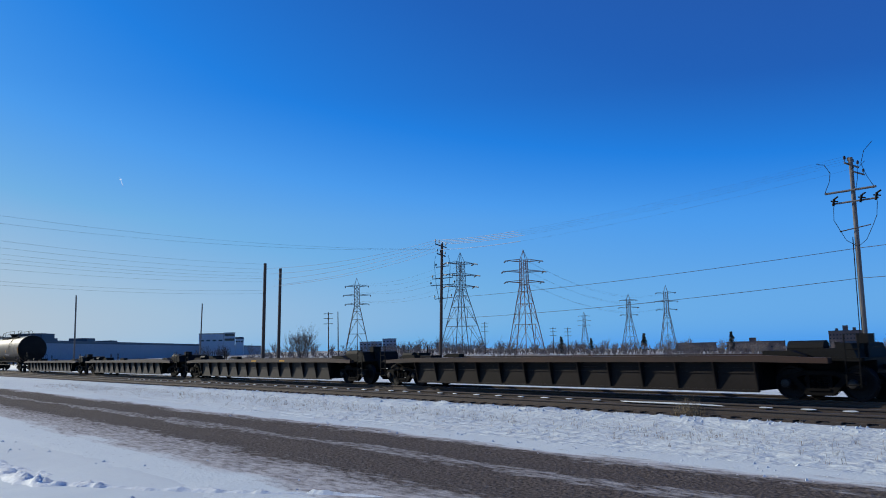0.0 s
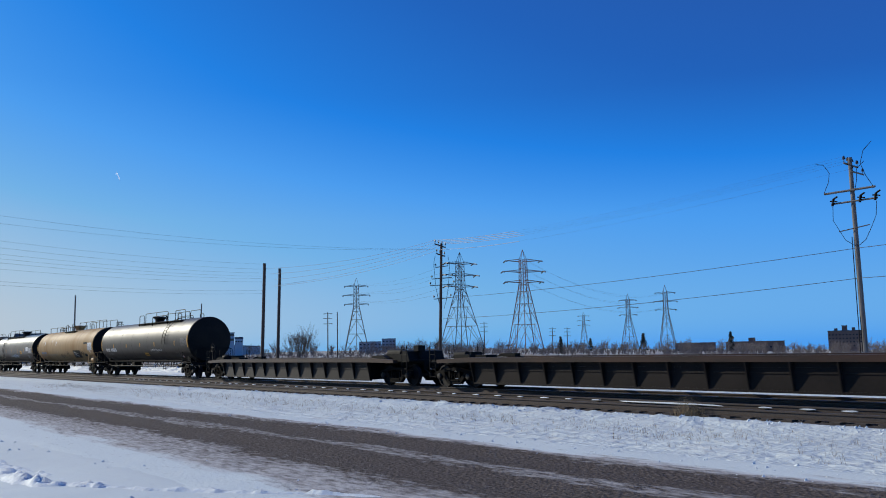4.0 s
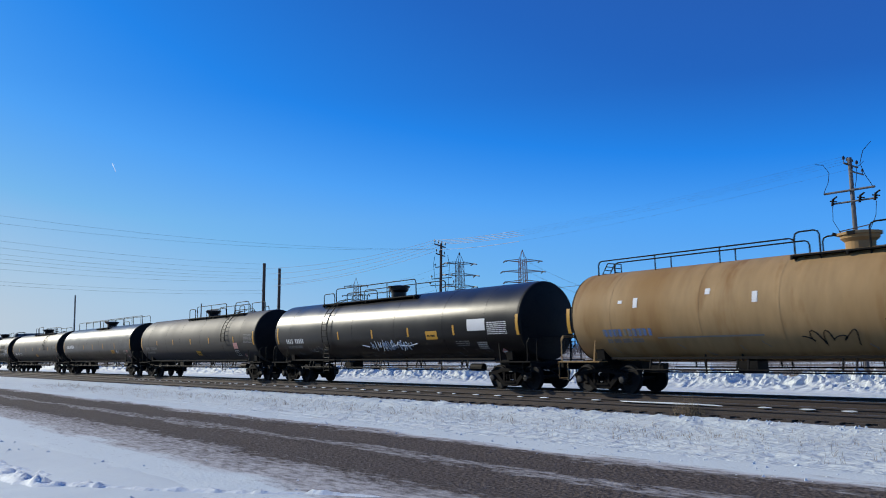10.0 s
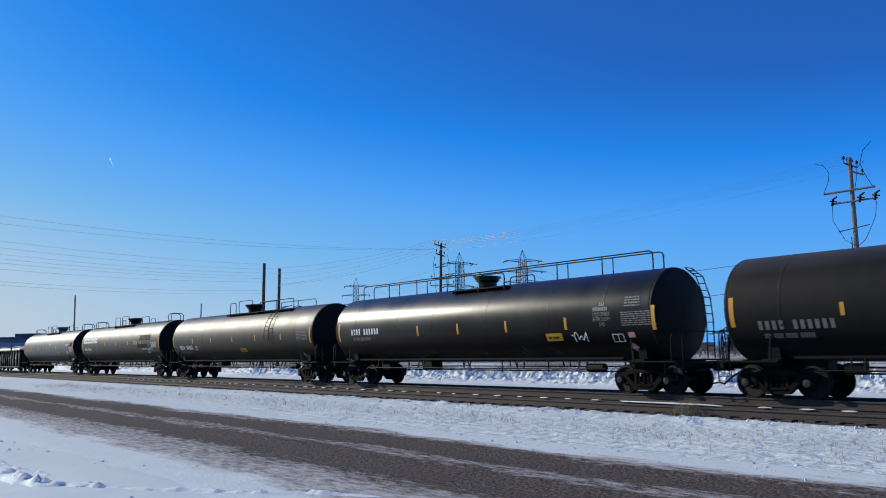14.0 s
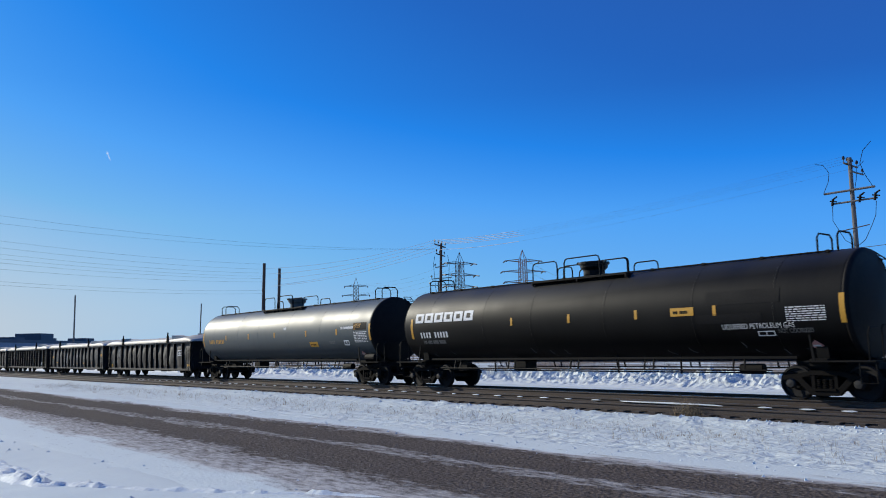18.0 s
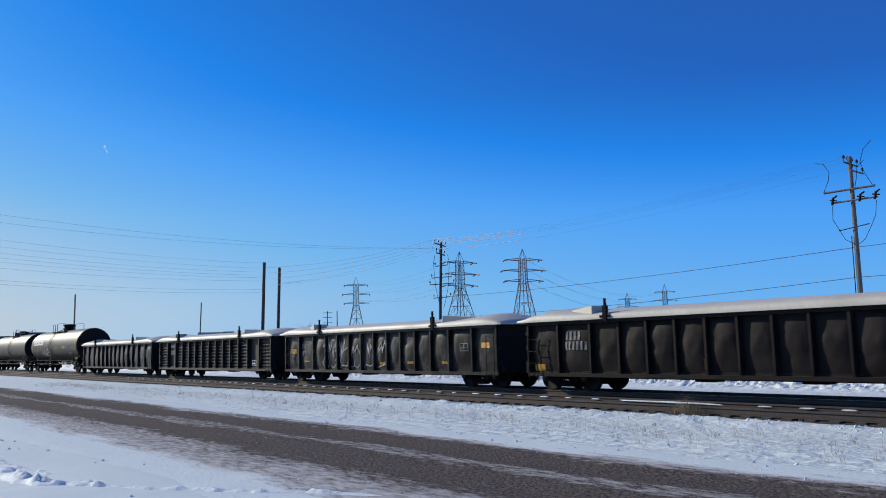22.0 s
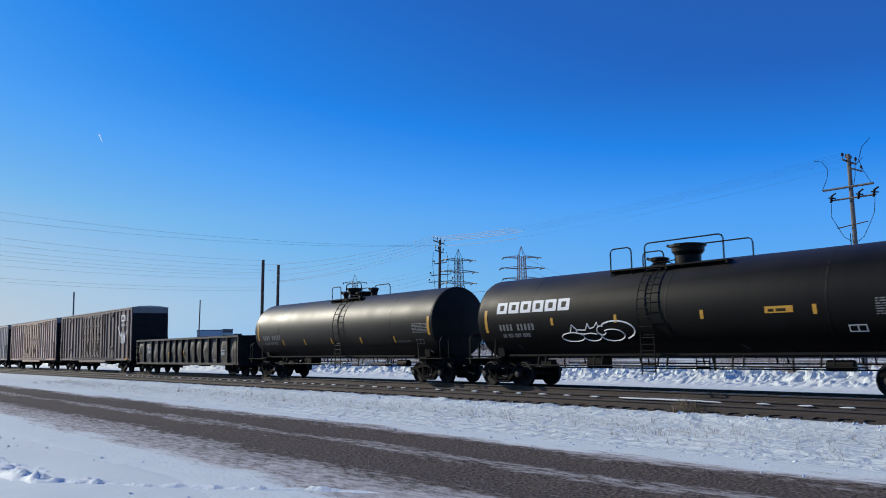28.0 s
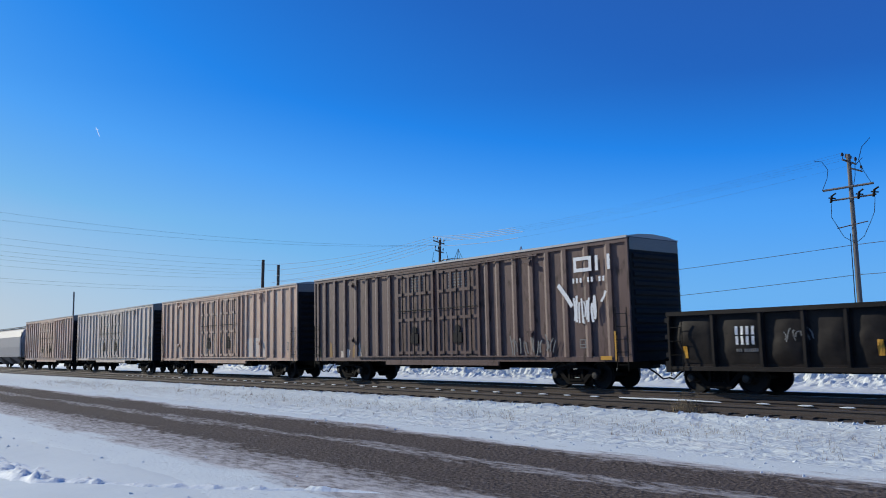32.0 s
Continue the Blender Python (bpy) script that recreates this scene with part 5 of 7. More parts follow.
# ---- covered hopper ----
def hopper_car(pitch=19.0):
    car = tagged(new("covered_hopper"), "pale grey round-topped covered hopper car", "hopper car", "railway cars of the train")
    half = pitch / 2
    e = half - 1.1
    bm = bmesh.new()
    prof = [(-1.45, 1.3), (-1.52, 2.4), (-1.48, 3.5), (-1.15, 4.25), (-0.5, 4.55), (0.5, 4.55), (1.15, 4.25), (1.48, 3.5), (1.52, 2.4), (1.45, 1.3)]
    rings = []
    for x, k in ((-e, 0.0), (-e + 0.25, 0.9), (-e + 0.8, 1.0), (e - 0.8, 1.0), (e - 0.25, 0.9), (e, 0.0)):
        rings.append([bm.verts.new((x, p * (0.9 + 0.1 * k), 1.3 + (q - 1.3) * (0.86 + 0.14 * k))) for p, q in prof])
    for a, b in zip(rings[:-1], rings[1:]):
        for i in range(len(prof)):
            j = (i + 1) % len(prof)
            bm.faces.new((a[i], b[i], b[j], a[j]))
    bm.faces.new(rings[0][::-1])
    bm.faces.new(rings[-1])
    part("body", bm, M["hopper_grey"], car)
    for i in range(3):
        x = (i - 1) * 4.4
        bm = bmesh.new()
        vs = [(x - 1.9, -1.3, 1.3), (x + 1.9, -1.3, 1.3), (x + 1.9, 1.3, 1.3), (x - 1.9, 1.3, 1.3), (x - 0.4, -0.4, 0.45), (x + 0.4, -0.4, 0.45), (x + 0.4, 0.4, 0.45), (x - 0.4, 0.4, 0.45)]
        quad_mesh(bm, vs, [(0, 1, 5, 4), (1, 2, 6, 5), (2, 3, 7, 6), (3, 0, 4, 7), (4, 5, 6, 7), (0, 3, 2, 1)])
        part("discharge_chute", bm, M["hopper_grey"], car)
    bm = bmesh.new()
    for y in (-0.7, 0.7):
        box(bm, -e + 0.6, e - 0.6, y - 0.25, y + 0.25, 4.6, 4.64)
    part("roof_walk", bm, M["galvanized"], car)
    for s in (-1, 1):
        bm = bmesh.new()
        box(bm, min(s * (half - 0.75), s * (e - 2.4)), max(s * (half - 0.75), s * (e - 2.4)), -0.3, 0.3, 0.7, 1.1)
        box(bm, min(s * (half - 0.8), s * (e - 0.2)), max(s * (half - 0.8), s * (e - 0.2)), -1.4, 1.4, 1.08, 1.16)
        for y in (-1.35, 1.35):
            rod(bm, (s * (half - 0.9), y, 1.1), (s * (e - 0.2), y, 4.0), 0.04, 5)
        part("end_frame", bm, M["steel_dark"], car)
        truck(car, s * (half - 2.2))
    ends(car, half)
    return car


# ---- the train, front to rear ----
TRAIN = []                       # (car, middle of the car along the train)


def couple(car, front, rear):
    TRAIN.append((car, (front + rear) / 2))
    return car


JOINTS = [16.35, -6.05, -28.25, -50.65, -73.05, -95.45]
first = couple(well_car(), JOINTS[0], JOINTS[1])
for i in (1, 2, 3):
    couple(well_car(markers=(-0.15, 3.1)) if i == 2 else copy_thing(first, pose(0, 0, 0)), JOINTS[i], JOINTS[i + 1])
couple(well_car(rear_brake=True), JOINTS[-2], JOINTS[-1])

B_LOOPS = ((-0.75, 3.75, 0.80, 0.62, False), (-1.9, -0.95, 0.85, 0.5, False), (1.1, 4.0, 0.95, 0.32, False), (4.5, 6.3, 0.55, 0.62, False), (5.6, 6.25, 0.8, 0.35, False))
tank_b = couple(tank_car(M["tank_black"], "matt black pressure tank car with looped top railings", deck=(-1.9, 6.3), loops=B_LOOPS, ladder_at=5.1, shell_ends=(1.12, 1.08)), -96.2, -116.8)
tank_g = couple(tank_car(M["tank_tan"], "rust-stained tan pressure tank car with long top railing", head_mat=M["head_shade"], reservoir=True, hatch_mat=M["tank_tan"], hatches=((0.0, 0.48, 0.46),), deck=(-1.5, 1.5), end_ladder=True, frame_mat=M["tank_tan"],
                         loops=((1.6, 9.5, 0.45, 0.62, False), (-8.6, -1.6, 0.45, 0.42, False), (-1.4, -0.7, 0.85, 0.52, False), (0.6, 1.5, 0.85, 0.55, False)), shell_ends=(1.16, 0.92)), -116.8, -137.6)
tank_k = couple(tank_car(M["tank_gloss"], "glossy black tank car with blue-white scrawl", hatches=((-0.1, 0.45, 0.52),), deck=(-5.35, 2.3), ladder_at=-4.1, ladder_low=-28,
                         loops=((-5.35, -4.35, 0.85, 0.40, False), (-4.2, 2.3, 0.85, 0.60, False), (-3.6, -1.0, 0.6, 0.35, False)), shell_ends=(0.80, 0.96)), -137.6, -158.3)
tank_d = couple(tank_car(M["tank_charcoal"], "dull charcoal tank car with yellow reflector strips", deck=(-1.9, 6.3), loops=B_LOOPS, ladder_at=5.0, shell_ends=(0.82, 1.22)), -158.3, -179.1)
tank_f = couple(tank_car(M["tank_gloss"], "glossy black tank car with full-length top railing", hatches=((-0.05, 0.48, 0.46),), deck=(-1.2, 1.9), end_ladder=True,
                         loops=((-8.6, 8.25, 0.3, 0.60, False), (0.4, 1.8, 0.85, 0.40, False)), shell_ends=(0.90, 1.24)), -179.1, -199.9)
tank_h = couple(tank_car(M["tank_black"], "black tank car with platform railing round its hatch", hatches=((0.0, 0.5, 0.46),), deck=(-1.9, 6.0), ladder_at=4.6,
                         loops=((-1.6, -0.8, 0.85, 0.55, False), (-0.4, 1.4, 0.85, 0.62, False), (2.0, 6.0, 0.7, 0.45, False)), shell_ends=(1.02, 0.90)), -199.9, -220.7)
TANK_HOOPS = ((-2.2, -1.0, 0.85, 0.58, False), (-0.7, 0.9, 0.8, 0.62, False), (1.1, 2.1, 0.85, 0.40, False), (-1.2, -0.5, 0.6, 0.35, False))
tank_i = couple(tank_car(M["tank_black"], "black tank car with large white brand lettering", pitch=21.2, hatches=((0.0, 0.48, 0.52),), deck=(-2.2, 2.1), loops=TANK_HOOPS, hoops=True, top_pipe=True, end_ladder=True, shell_ends=(1.09, 1.09)), -220.7, -241.9)
tank_m = couple(tank_car(M["tank_grey"], "slate grey tank car with yellow stencils", pitch=21.2, reservoir=True, head_mat=M["head_shade"], hatches=((0.0, 0.48, 0.52),), deck=(-2.2, 2.1), loops=TANK_HOOPS, hoops=True, top_pipe=True, end_ladder=True, shell_ends=(1.04, 1.06)), -241.9, -263.1)
gon_1 = couple(gondola(M["gondola"], "black covered gondola with dented sides", pitch=18.1, seed=1), -263.1, -281.2)
gon_2 = couple(gondola(M["gondola_worn"], "black covered gondola sprayed with silver graffiti", pitch=17.9, seed=2), -281.2, -299.1)
gon_3 = couple(gondola(M["gondola_rust"], "rusty covered gondola with corrugated side panels", style="ribbed", pitch=18.1, seed=3), -299.1, -317.2)
gon_4 = couple(gondola(M["gondola_worn"], "black covered gondola with white round badge", pitch=18.1, seed=4), -317.2, -335.3)
tank_q = couple(tank_car(M["tank_black"], "black tank car with white brand lettering and outline graffiti", pitch=19.1, reservoir=True, hatches=((0.30, 0.50, 0.62), (-0.80, 0.28, 0.28)), deck=(-2.1, 2.2),
                         loops=((-2.1, -1.25, 0.9, 0.6, False), (-0.75, 2.05, 0.85, 0.66, False)), shell_ends=(1.23, 0.98), ladder_at=-0.35, ladder_low=-28, seams=3), -335.3, -354.4)
tank_r = couple(tank_car(M["tank_black"], "black tank car with slanted yellow reflector strips", pitch=18.6, hatches=((0.05, 0.34, 0.50), (1.75, 0.20, 0.40), (0.95, 0.4, 0.25), (-0.75, 0.16, 0.34)), deck=(-0.7, 1.9),
                         loops=((-0.7, 0.1, 0.85, 0.52, False), (0.6, 1.9, 0.85, 0.60, False)), shell_ends=(1.28, 1.08), ladder_at=0.8, ladder_low=-28, seams=3), -354.4, -373.2)
gon_5 = couple(gondola(M["gondola_dark"], "open dark gondola with faded stencils", pitch=18.6, cover=False, seed=5, bottom=0.72), -373.2, -391.55)
box_1 = couple(box_car(M["box_brown"], "brown high-cube boxcar with white brand mark", 20.6, 9.73), -391.55, -412.4)
box_2 = couple(box_car(M["box_rust"], "orange-brown weathered high-cube boxcar", 21.1, 9.5), -412.4, -433.5)
box_3 = couple(box_car(M["box_pale"], "pale weathered high-cube boxcar", 20.0, 9.28), -433.5, -453.5)
box_4 = couple(box_car(M["box_rust"], "rust-brown weathered high-cube boxcar", 19.2, 8.8), -453.5, -472.7)
couple(hopper_car(), -472.7, -491.7)


# ---- paint and stencils on the cars ----
W, G5, Y = M["white_paint"], M["grey_paint"], M["yellow"]


def brand_blocks(car, x0, x1, a0, a1, n):
    """A brand's lettering as plain white shapes."""
    bm = bmesh.new()
    step = (x1 - x0) / n
    for i in range(n):
        xa, xb = x0 + i * step, x0 + i * step + step * 0.86
        ta = (a1 - a0) * 0.26
        bars = [(xa, xb, a1 - ta, a1), (xa, xa + step * 0.25, a0 + ta, a1 - ta), (xa, xb, a0, a0 + ta), (xb - step * 0.25, xb, a0 + ta, a1 - ta)]
        for p, q, c, d in bars:
            vs = [bm.verts.new(on_shell(xx, aa, 1.52, 2.53)) for aa in (c, d) for xx in (p, q)]
            bm.faces.new((vs[0], vs[1], vs[3], vs[2]))
    return tagged(part("brand_mark", bm, W, car, "white brand mark"), kind="stuff")


def common(car, marks, ypan, panel, ystr, seed, scuffs=14, letter=0.26, count=10, gap=(4,), mark_a=-24.0, wide=0.76, rear=None):
    letters(car, W if seed % 2 else G5, 1.52, 2.53, marks, mark_a, letter, count, gap, wide)
    for da in (7, 10):
        letters(car, G5, 1.52, 2.53, marks + 0.1, mark_a - da, 0.075, 18, (3, 7, 12), 0.9, label="line of small stencilled print")
    if ypan:
        decal(car, "notice", Y, 1.52, 2.53, *ypan, "yellow notice panel")
        letters(car, M["black_paint"], 1.52, 2.53, ypan[0] + 0.1, (ypan[2] + ypan[3]) / 2 - 2, 0.08, 8, (3,), 0.7, 0.012, label="line of small stencilled print")
    data_panel(car, *panel, G5 if seed % 3 else W, seed=seed)
    strips(car, (ystr,), 10, -19, w=0.14)
    strips(car, (rear or -ystr + 0.05,), 12, -20, w=0.14)
    streaks(car, seed, scuffs)


common(tank_b, -7.80, (0.62, 1.35, -42, -31), (7.8, 8.95, -14, 6), 9.0, 1, 18, wide=0.88, rear=-8.85)
strips(tank_b, (6.78, 3.03, 0.1, -2.88, -5.87), -13, -2)
bm = bmesh.new()
box(bm, 9.7, 10.95, -0.09, 0.09, 0.80, 0.96)
part("drawbar", bm, M["truck_steel"], tank_b)
wording(tank_b, W, 2.1, -26, 0.15, "LIQUEFIED PETROLEUM GAS")
wording(tank_b, G5, 2.7, -32, 0.13, "NON-ODORIZED")
outline(tank_b, 6.5, 7.05, -45, -31, G5)
placard(tank_b, 7.4, -45)

common(tank_g, -7.75, None, (7.78, 8.88, -15, 6), 9.2, 2, 8, 0.22, 9, (4,), -25)
decal(tank_g, "notice", W, 1.52, 2.53, 7.74, 8.92, -16, 8, "white data panel", 0.006)
decal(tank_g, "notice", M["black_paint"], 1.52, 2.53, 3.25, 5.4, -44, -15, "black panel with white print")
for k, words in enumerate(("LIQUEFIED", "PETROLEUM GAS", "NOT ODORIZED")):
    wording(tank_g, W, 3.45 + (0.12 if k == 2 else 0), -23 - k * 7.5, 0.14, words, 0.6, 0.014)
decal(tank_g, "paint_patch", M["black_paint"], 1.52, 2.53, 6.6, 7.72, 4, 11, "brushed-out black paint patch")
decal(tank_g, "paint_patch", M["black_paint"], 1.52, 2.53, 6.5, 7.2, -38, -28, "brushed-out black paint patch")
letters(tank_g, M["blue_paint"], 1.52, 2.53, -7.7, -26, 0.24, 9, (4,), 0.8)
decal(tank_g, "paint_patch", M["grey_paint"], 1.52, 2.53, -5.7, -2.2, -30.5, -28.5, "faded blue-grey line")
for x_, a_, h_ in ((-3.85, 18, 7), (-6.4, 8, 12), (-2.35, 6, 12), (-7.0, 14, 4)):
    decal(tank_g, "paint_patch", W, 1.52, 2.53, x_ - 0.06, x_ + 0.10, a_, a_ + h_, "chalky white paint streak")
scribble(tank_g, M["black_paint"], 6, 1.52, 2.53, -1.1, 0.3, -45, -24, 5, 0.035)
scribble(tank_g, M["black_paint"], 7, 1.52, 2.53, 1.0, 1.9, -34, -16, 4, 0.03)
scribble(tank_g, M["black_paint"], 8, 1.52, 2.53, 5.5, 6.4, -33, -14, 4, 0.08)
decal(tank_g, "paint_patch", Y, 1.52, 2.53, 5.95, 6.1, -30, -12, "orange paint stroke")
placard(tank_g, 8.3, -42)
decal(tank_g, "notice", W, 1.52, 2.53, 8.2, 8.45, -24, -18, "small white card")

common(tank_k, -8.16, (3.7, 4.45, -21.5, -8), (7.48, 8.55, -17, 2), 9.1, 3, 30, 0.24, 9, (4,), -20)
decal(tank_k, "notice", W, 1.52, 2.53, 6.35, 7.38, -10.5, 6.5, "blank white painted panel")
strips(tank_k, (5.5, 2.5, -0.2, -3.05), -16, -1)
shell_k = lambda x, a: on_shell(x, a, 1.52, 2.53, 0.010)
strokes(tank_k, M["pale_blue"], 11, -0.5, 2.6, -40, -20, 22, 0.075, "pale blue spray letters", surface=shell_k)
strokes(tank_k, M["pale_blue"], 12, -1.0, 3.0, -34, -26, 6, 0.05, "pale blue spray letters", surface=shell_k)
scribble(tank_k, G5, 13, 1.52, 2.53, -6.2, -4.6, -44, -26, 6, 0.025)
data_panel(tank_k, 6.75, 7.3, -40, -27, W, rows=4, seed=31)
data_panel(tank_k, 5.5, 6.3, -34, -24, G5, rows=3, seed=32)
placard(tank_k, 8.05, -46)

common(tank_d, -8.4, (0.35, 1.0, -43.5, -30.5), (7.54, 8.6, -14.5, 5.3), 8.75, 4, 6, rear=-9.15)
strips(tank_d, (6.2, 2.72, -0.15, -3.12, -6.07), -12, 1)
decal(tank_d, "notice", M["placard"], 1.52, 2.53, 6.1, 6.65, -27, -13, "faded pink notice")
outline(tank_d, 6.05, 6.55, -46, -31.5, W)
placard(tank_d, 7.14, -47)

common(tank_f, -7.9, (4.4, 5.15, -30, -19), (7.77, 8.9, -13, 5), 9.0, 5, 26, 0.27, 10, (4,), -9)
strips(tank_f, (5.4, 2.47, -0.27, -2.85), -15, 1)
for k, n_ in enumerate((3, 8, 9, 9, 3)):
    if k < 2:
        letters(tank_f, G5, 1.52, 2.53, 6.62 + (0.25 if n_ == 3 else 0), 13 - k * 6.3, 0.13, n_, (), 0.6)
    else:
        wording(tank_f, G5, 6.62 + (0.25 if n_ == 3 else 0), 13 - k * 6.3, 0.13, ("LIQUEFIED", "PETROLEUM", "GAS")[k - 2], 0.6)
outline(tank_f, 7.3, 7.75, -34, -22.5, W)
scribble(tank_f, W, 15, 1.52, 2.53, 5.6, 6.3, -33, -18, 4, 0.035)
decal(tank_f, "notice", M["placard"], 1.52, 2.53, 7.95, 8.2, -28, -21, "small red card")
placard(tank_f, 8.0, -42)
data_panel(tank_f, 7.9, 8.5, 10, 24, G5, rows=4, seed=51)

common(tank_h, -7.98, (0.85, 1.65, -36, -26), (7.7, 8.8, -14, 5), 9.05, 7, 22, 0.28, 9, (4,), -26)
strips(tank_h, (-5.79, -2.96, 0.05, 3.0, 6.0), -11, 1)
outline(tank_h, -5.5, -5.15, -27, -18, W)
placard(tank_h, 7.9, -46)

brand_blocks(tank_i, -8.50, -4.80, 5, 20, 6)
common(tank_i, -8.2, (4.1, 4.9, -5, 4.5), (7.7, 8.77, -16, 0), 9.2, 9, 12, 0.24, 9, (4,), -19, rear=-8.75)
strips(tank_i, (5.58, 2.82, 0.03, -2.75), -6, 5)
decal(tank_i, "paint_patch", M["black_paint"], 1.52, 2.53, 5.3, 7.55, 5, 20, "brushed-out black paint patch")
decal(tank_i, "paint_patch", M["black_paint"], 1.52, 2.53, 4.95, 7.0, -15, -5, "brushed-out black paint patch")
wording(tank_i, W, 5.75, -22, 0.15, "LIQUEFIED PETROLEUM GAS")
outline(tank_i, 6.8, 7.3, -31, -25, W)
wording(tank_i, G5, 7.4, -28, 0.13, "NOT ODORIZED")
placard(tank_i, 8.3, -44)

common(tank_m, -8.26, (3.8, 4.58, -28, -18), (7.95, 9.0, -22, -2), 9.25, 12, 10, 0.01, 1, (), -40, rear=-9.1)
letters(tank_m, Y, 1.52, 2.53, -8.26, -14, 0.24, 10, (4,), 0.82)
strips(tank_m, (6.45, 3.55, 0.18, -2.92, -5.86), -7, 4)
decal(tank_m, "notice", M["black_paint"], 1.52, 2.53, 7.9, 9.0, 0, 13, "black patch behind yellow print")
for k, words in enumerate(("LIQUEFIED", "PETROLEUM", "GAS")):
    wording(tank_m, Y, 7.95, 8.5 - k * 4, 0.09, words, 0.7, 0.014)
letters(tank_m, W, 1.52, 2.53, 6.8, 3, 0.11, 14, (3,), 0.68)
outline(tank_m, 7.0, 7.45, -27, -17, W, t=0.06)
data_panel(tank_m, 5.7, 6.2, -23, -17, G5, rows=3, seed=71)
letters(tank_m, W, 1.52, 2.53, 1.2, 8, 0.14, 3, (), 0.7)
placard(tank_m, 8.17, -46)

brand_blocks(tank_q, -7.05, -3.4, 6, 22, 6)
common(tank_q, -6.95, (3.55, 4.35, -10, -3), (6.45, 7.55, -16, 1), 7.7, 14, 5, 0.24, 9, (4,), -18)
strips(tank_q, (-4.3, -1.55, 1.6, 4.93), -13, -3)
bubble_outline(tank_q, W, -4.0, -0.85, -37, -10, 0.035)
outline(tank_q, 5.7, 6.15, -33, -25, W)

common(tank_r, -6.86, None, (6.65, 7.7, -15.5, 0.5), 7.75, 16, 5, 0.26, 9, (4,), -19, rear=-7.4)
strips(tank_r, (-4.74, -2.5, 0.08, 2.62, 5.24), -31, -19)
outline(tank_r, 6.75, 7.25, -35, -26, G5)
data_panel(tank_r, 5.4, 6.35, -31, -27, G5, rows=2, seed=81)
placard(tank_r, 7.28, -51, mat=M["placard"])

# gondolas
frame_mark(gon_1, W, 6.02, 6.58, 1.5, 1.87, -1.37, 0.05)
panel_mark(gon_1, "reflector", Y, 7.4, 8.4, 0.78, 0.91, label="yellow sill bar")
panel_mark(gon_1, "reflector", Y, -8.0, -7.5, 0.7, 0.93, label="yellow sill bar")
flat_letters(gon_1, G5, -6.5, 1.76, 0.28, 4, y=-1.345)
flat_letters(gon_1, G5, -6.5, 1.42, 0.28, 6, y=-1.345, width=0.6)
for x_ in (-1.1, 4.3):
    panel_mark(gon_1, "reflector", Y, x_ - 0.06, x_ + 0.06, 0.72, 1.1)
rnd = random.Random(41)
for xa_, xb_ in ((-4.55, -3.65), (-3.45, -2.6), (-2.4, -1.55), (-1.35, -0.5)):
    for za_, zb_, up in ((1.5, 2.15, 1), (1.0, 1.55, 1), (0.62, 0.95, -1)):
        if rnd.random() < 0.2:
            continue
        bm = bmesh.new()
        j_ = [rnd.uniform(-0.15, 0.15) for _ in range(4)]
        rnd_w = rnd.uniform(0.45, 0.9)
        rnd_o = rnd.uniform(0, 1 - rnd_w)
        pts = []
        for i in range(11):
            t = i / 10
            px = xa_ + 0.06 + (xb_ - xa_ - 0.12) * (t * rnd_w + rnd_o) + j_[0] * math.sin(math.pi * t)
            q = abs(2 * t - 1) ** 1.6 + 0.22 * math.sin(7 * t + 9 * j_[1])
            pz = zb_ - (zb_ - za_) * q if up > 0 else za_ + (zb_ - za_) * q
            pts.append((px, SHEETS[gon_2.name](px, pz), pz + j_[2]))
        ribbon(bm, pts, rnd.uniform(0.04, 0.075))
        part("graffiti", bm, M["silver_paint"], gon_2, "curved stroke of silver spray paint")
panel_scrawl(gon_2, M["silver_paint"], 42, range(3, 8), 0.05)
for x0_, x1_, z0_, z1_ in ((-7.6, -7.1, 1.44, 1.67), (7.18, 7.65, 1.54, 1.75), (-6.26, -5.8, 1.0, 1.08), (0.45, 0.9, 0.88, 1.0), (2.52, 3.0, 0.93, 1.03), (4.8, 5.22, 0.93, 1.03)):
    panel_mark(gon_2, "reflector", Y, x0_, x1_, z0_, z1_, -1.36 if z0_ > 1.2 else -1.34)
flat_letters(gon_2, G5, -6.55, 1.68, 0.24, 4, y=-1.345)
flat_letters(gon_2, G5, -6.55, 1.34, 0.24, 6, y=-1.345)
frame_mark(gon_2, G5, 5.96, 6.44, 1.43, 1.75, -1.37)
flat_letters(gon_3, G5, -6.37, 1.96, 0.28, 4, y=-1.345)
flat_letters(gon_3, G5, -6.37, 1.50, 0.28, 4, y=-1.345)
for x_, za_, zb_ in ((-6.88, 0.9, 1.68), (-1.08, 1.0, 1.4), (1.02, 0.98, 1.43), (3.15, 1.0, 1.45), (6.79, 0.99, 1.95)):
    panel_mark(gon_3, "reflector", Y, x_ - 0.06, x_ + 0.06, za_, zb_, -1.35)
frame_mark(gon_3, W, 5.88, 6.38, 0.81, 1.1, -1.36)
bm = bmesh.new()
lathe(bm, [(-1.335, 0.001), (-1.335, 0.29), (-1.2, 0.29), (-1.2, 0.001)], "y", 28, (6.95, 1.64))
part("badge", bm, W, gon_4, "round white badge")
frame_mark(gon_4, G5, 5.4, 5.85, 1.36, 1.7, -1.37)
flat_letters(gon_4, G5, -6.6, 1.62, 0.22, 4, y=-1.345)
flat_letters(gon_4, G5, -6.6, 1.34, 0.22, 6, y=-1.345)
for x_ in (-8.0, -5.3, 2.2, 5.3):
    panel_mark(gon_4, "reflector", Y, x_ - 0.05, x_ + 0.05, 1.15, 1.7, -1.40)
flat_letters(gon_5, W, -6.3, 1.70, 0.24, 4, y=-1.345)
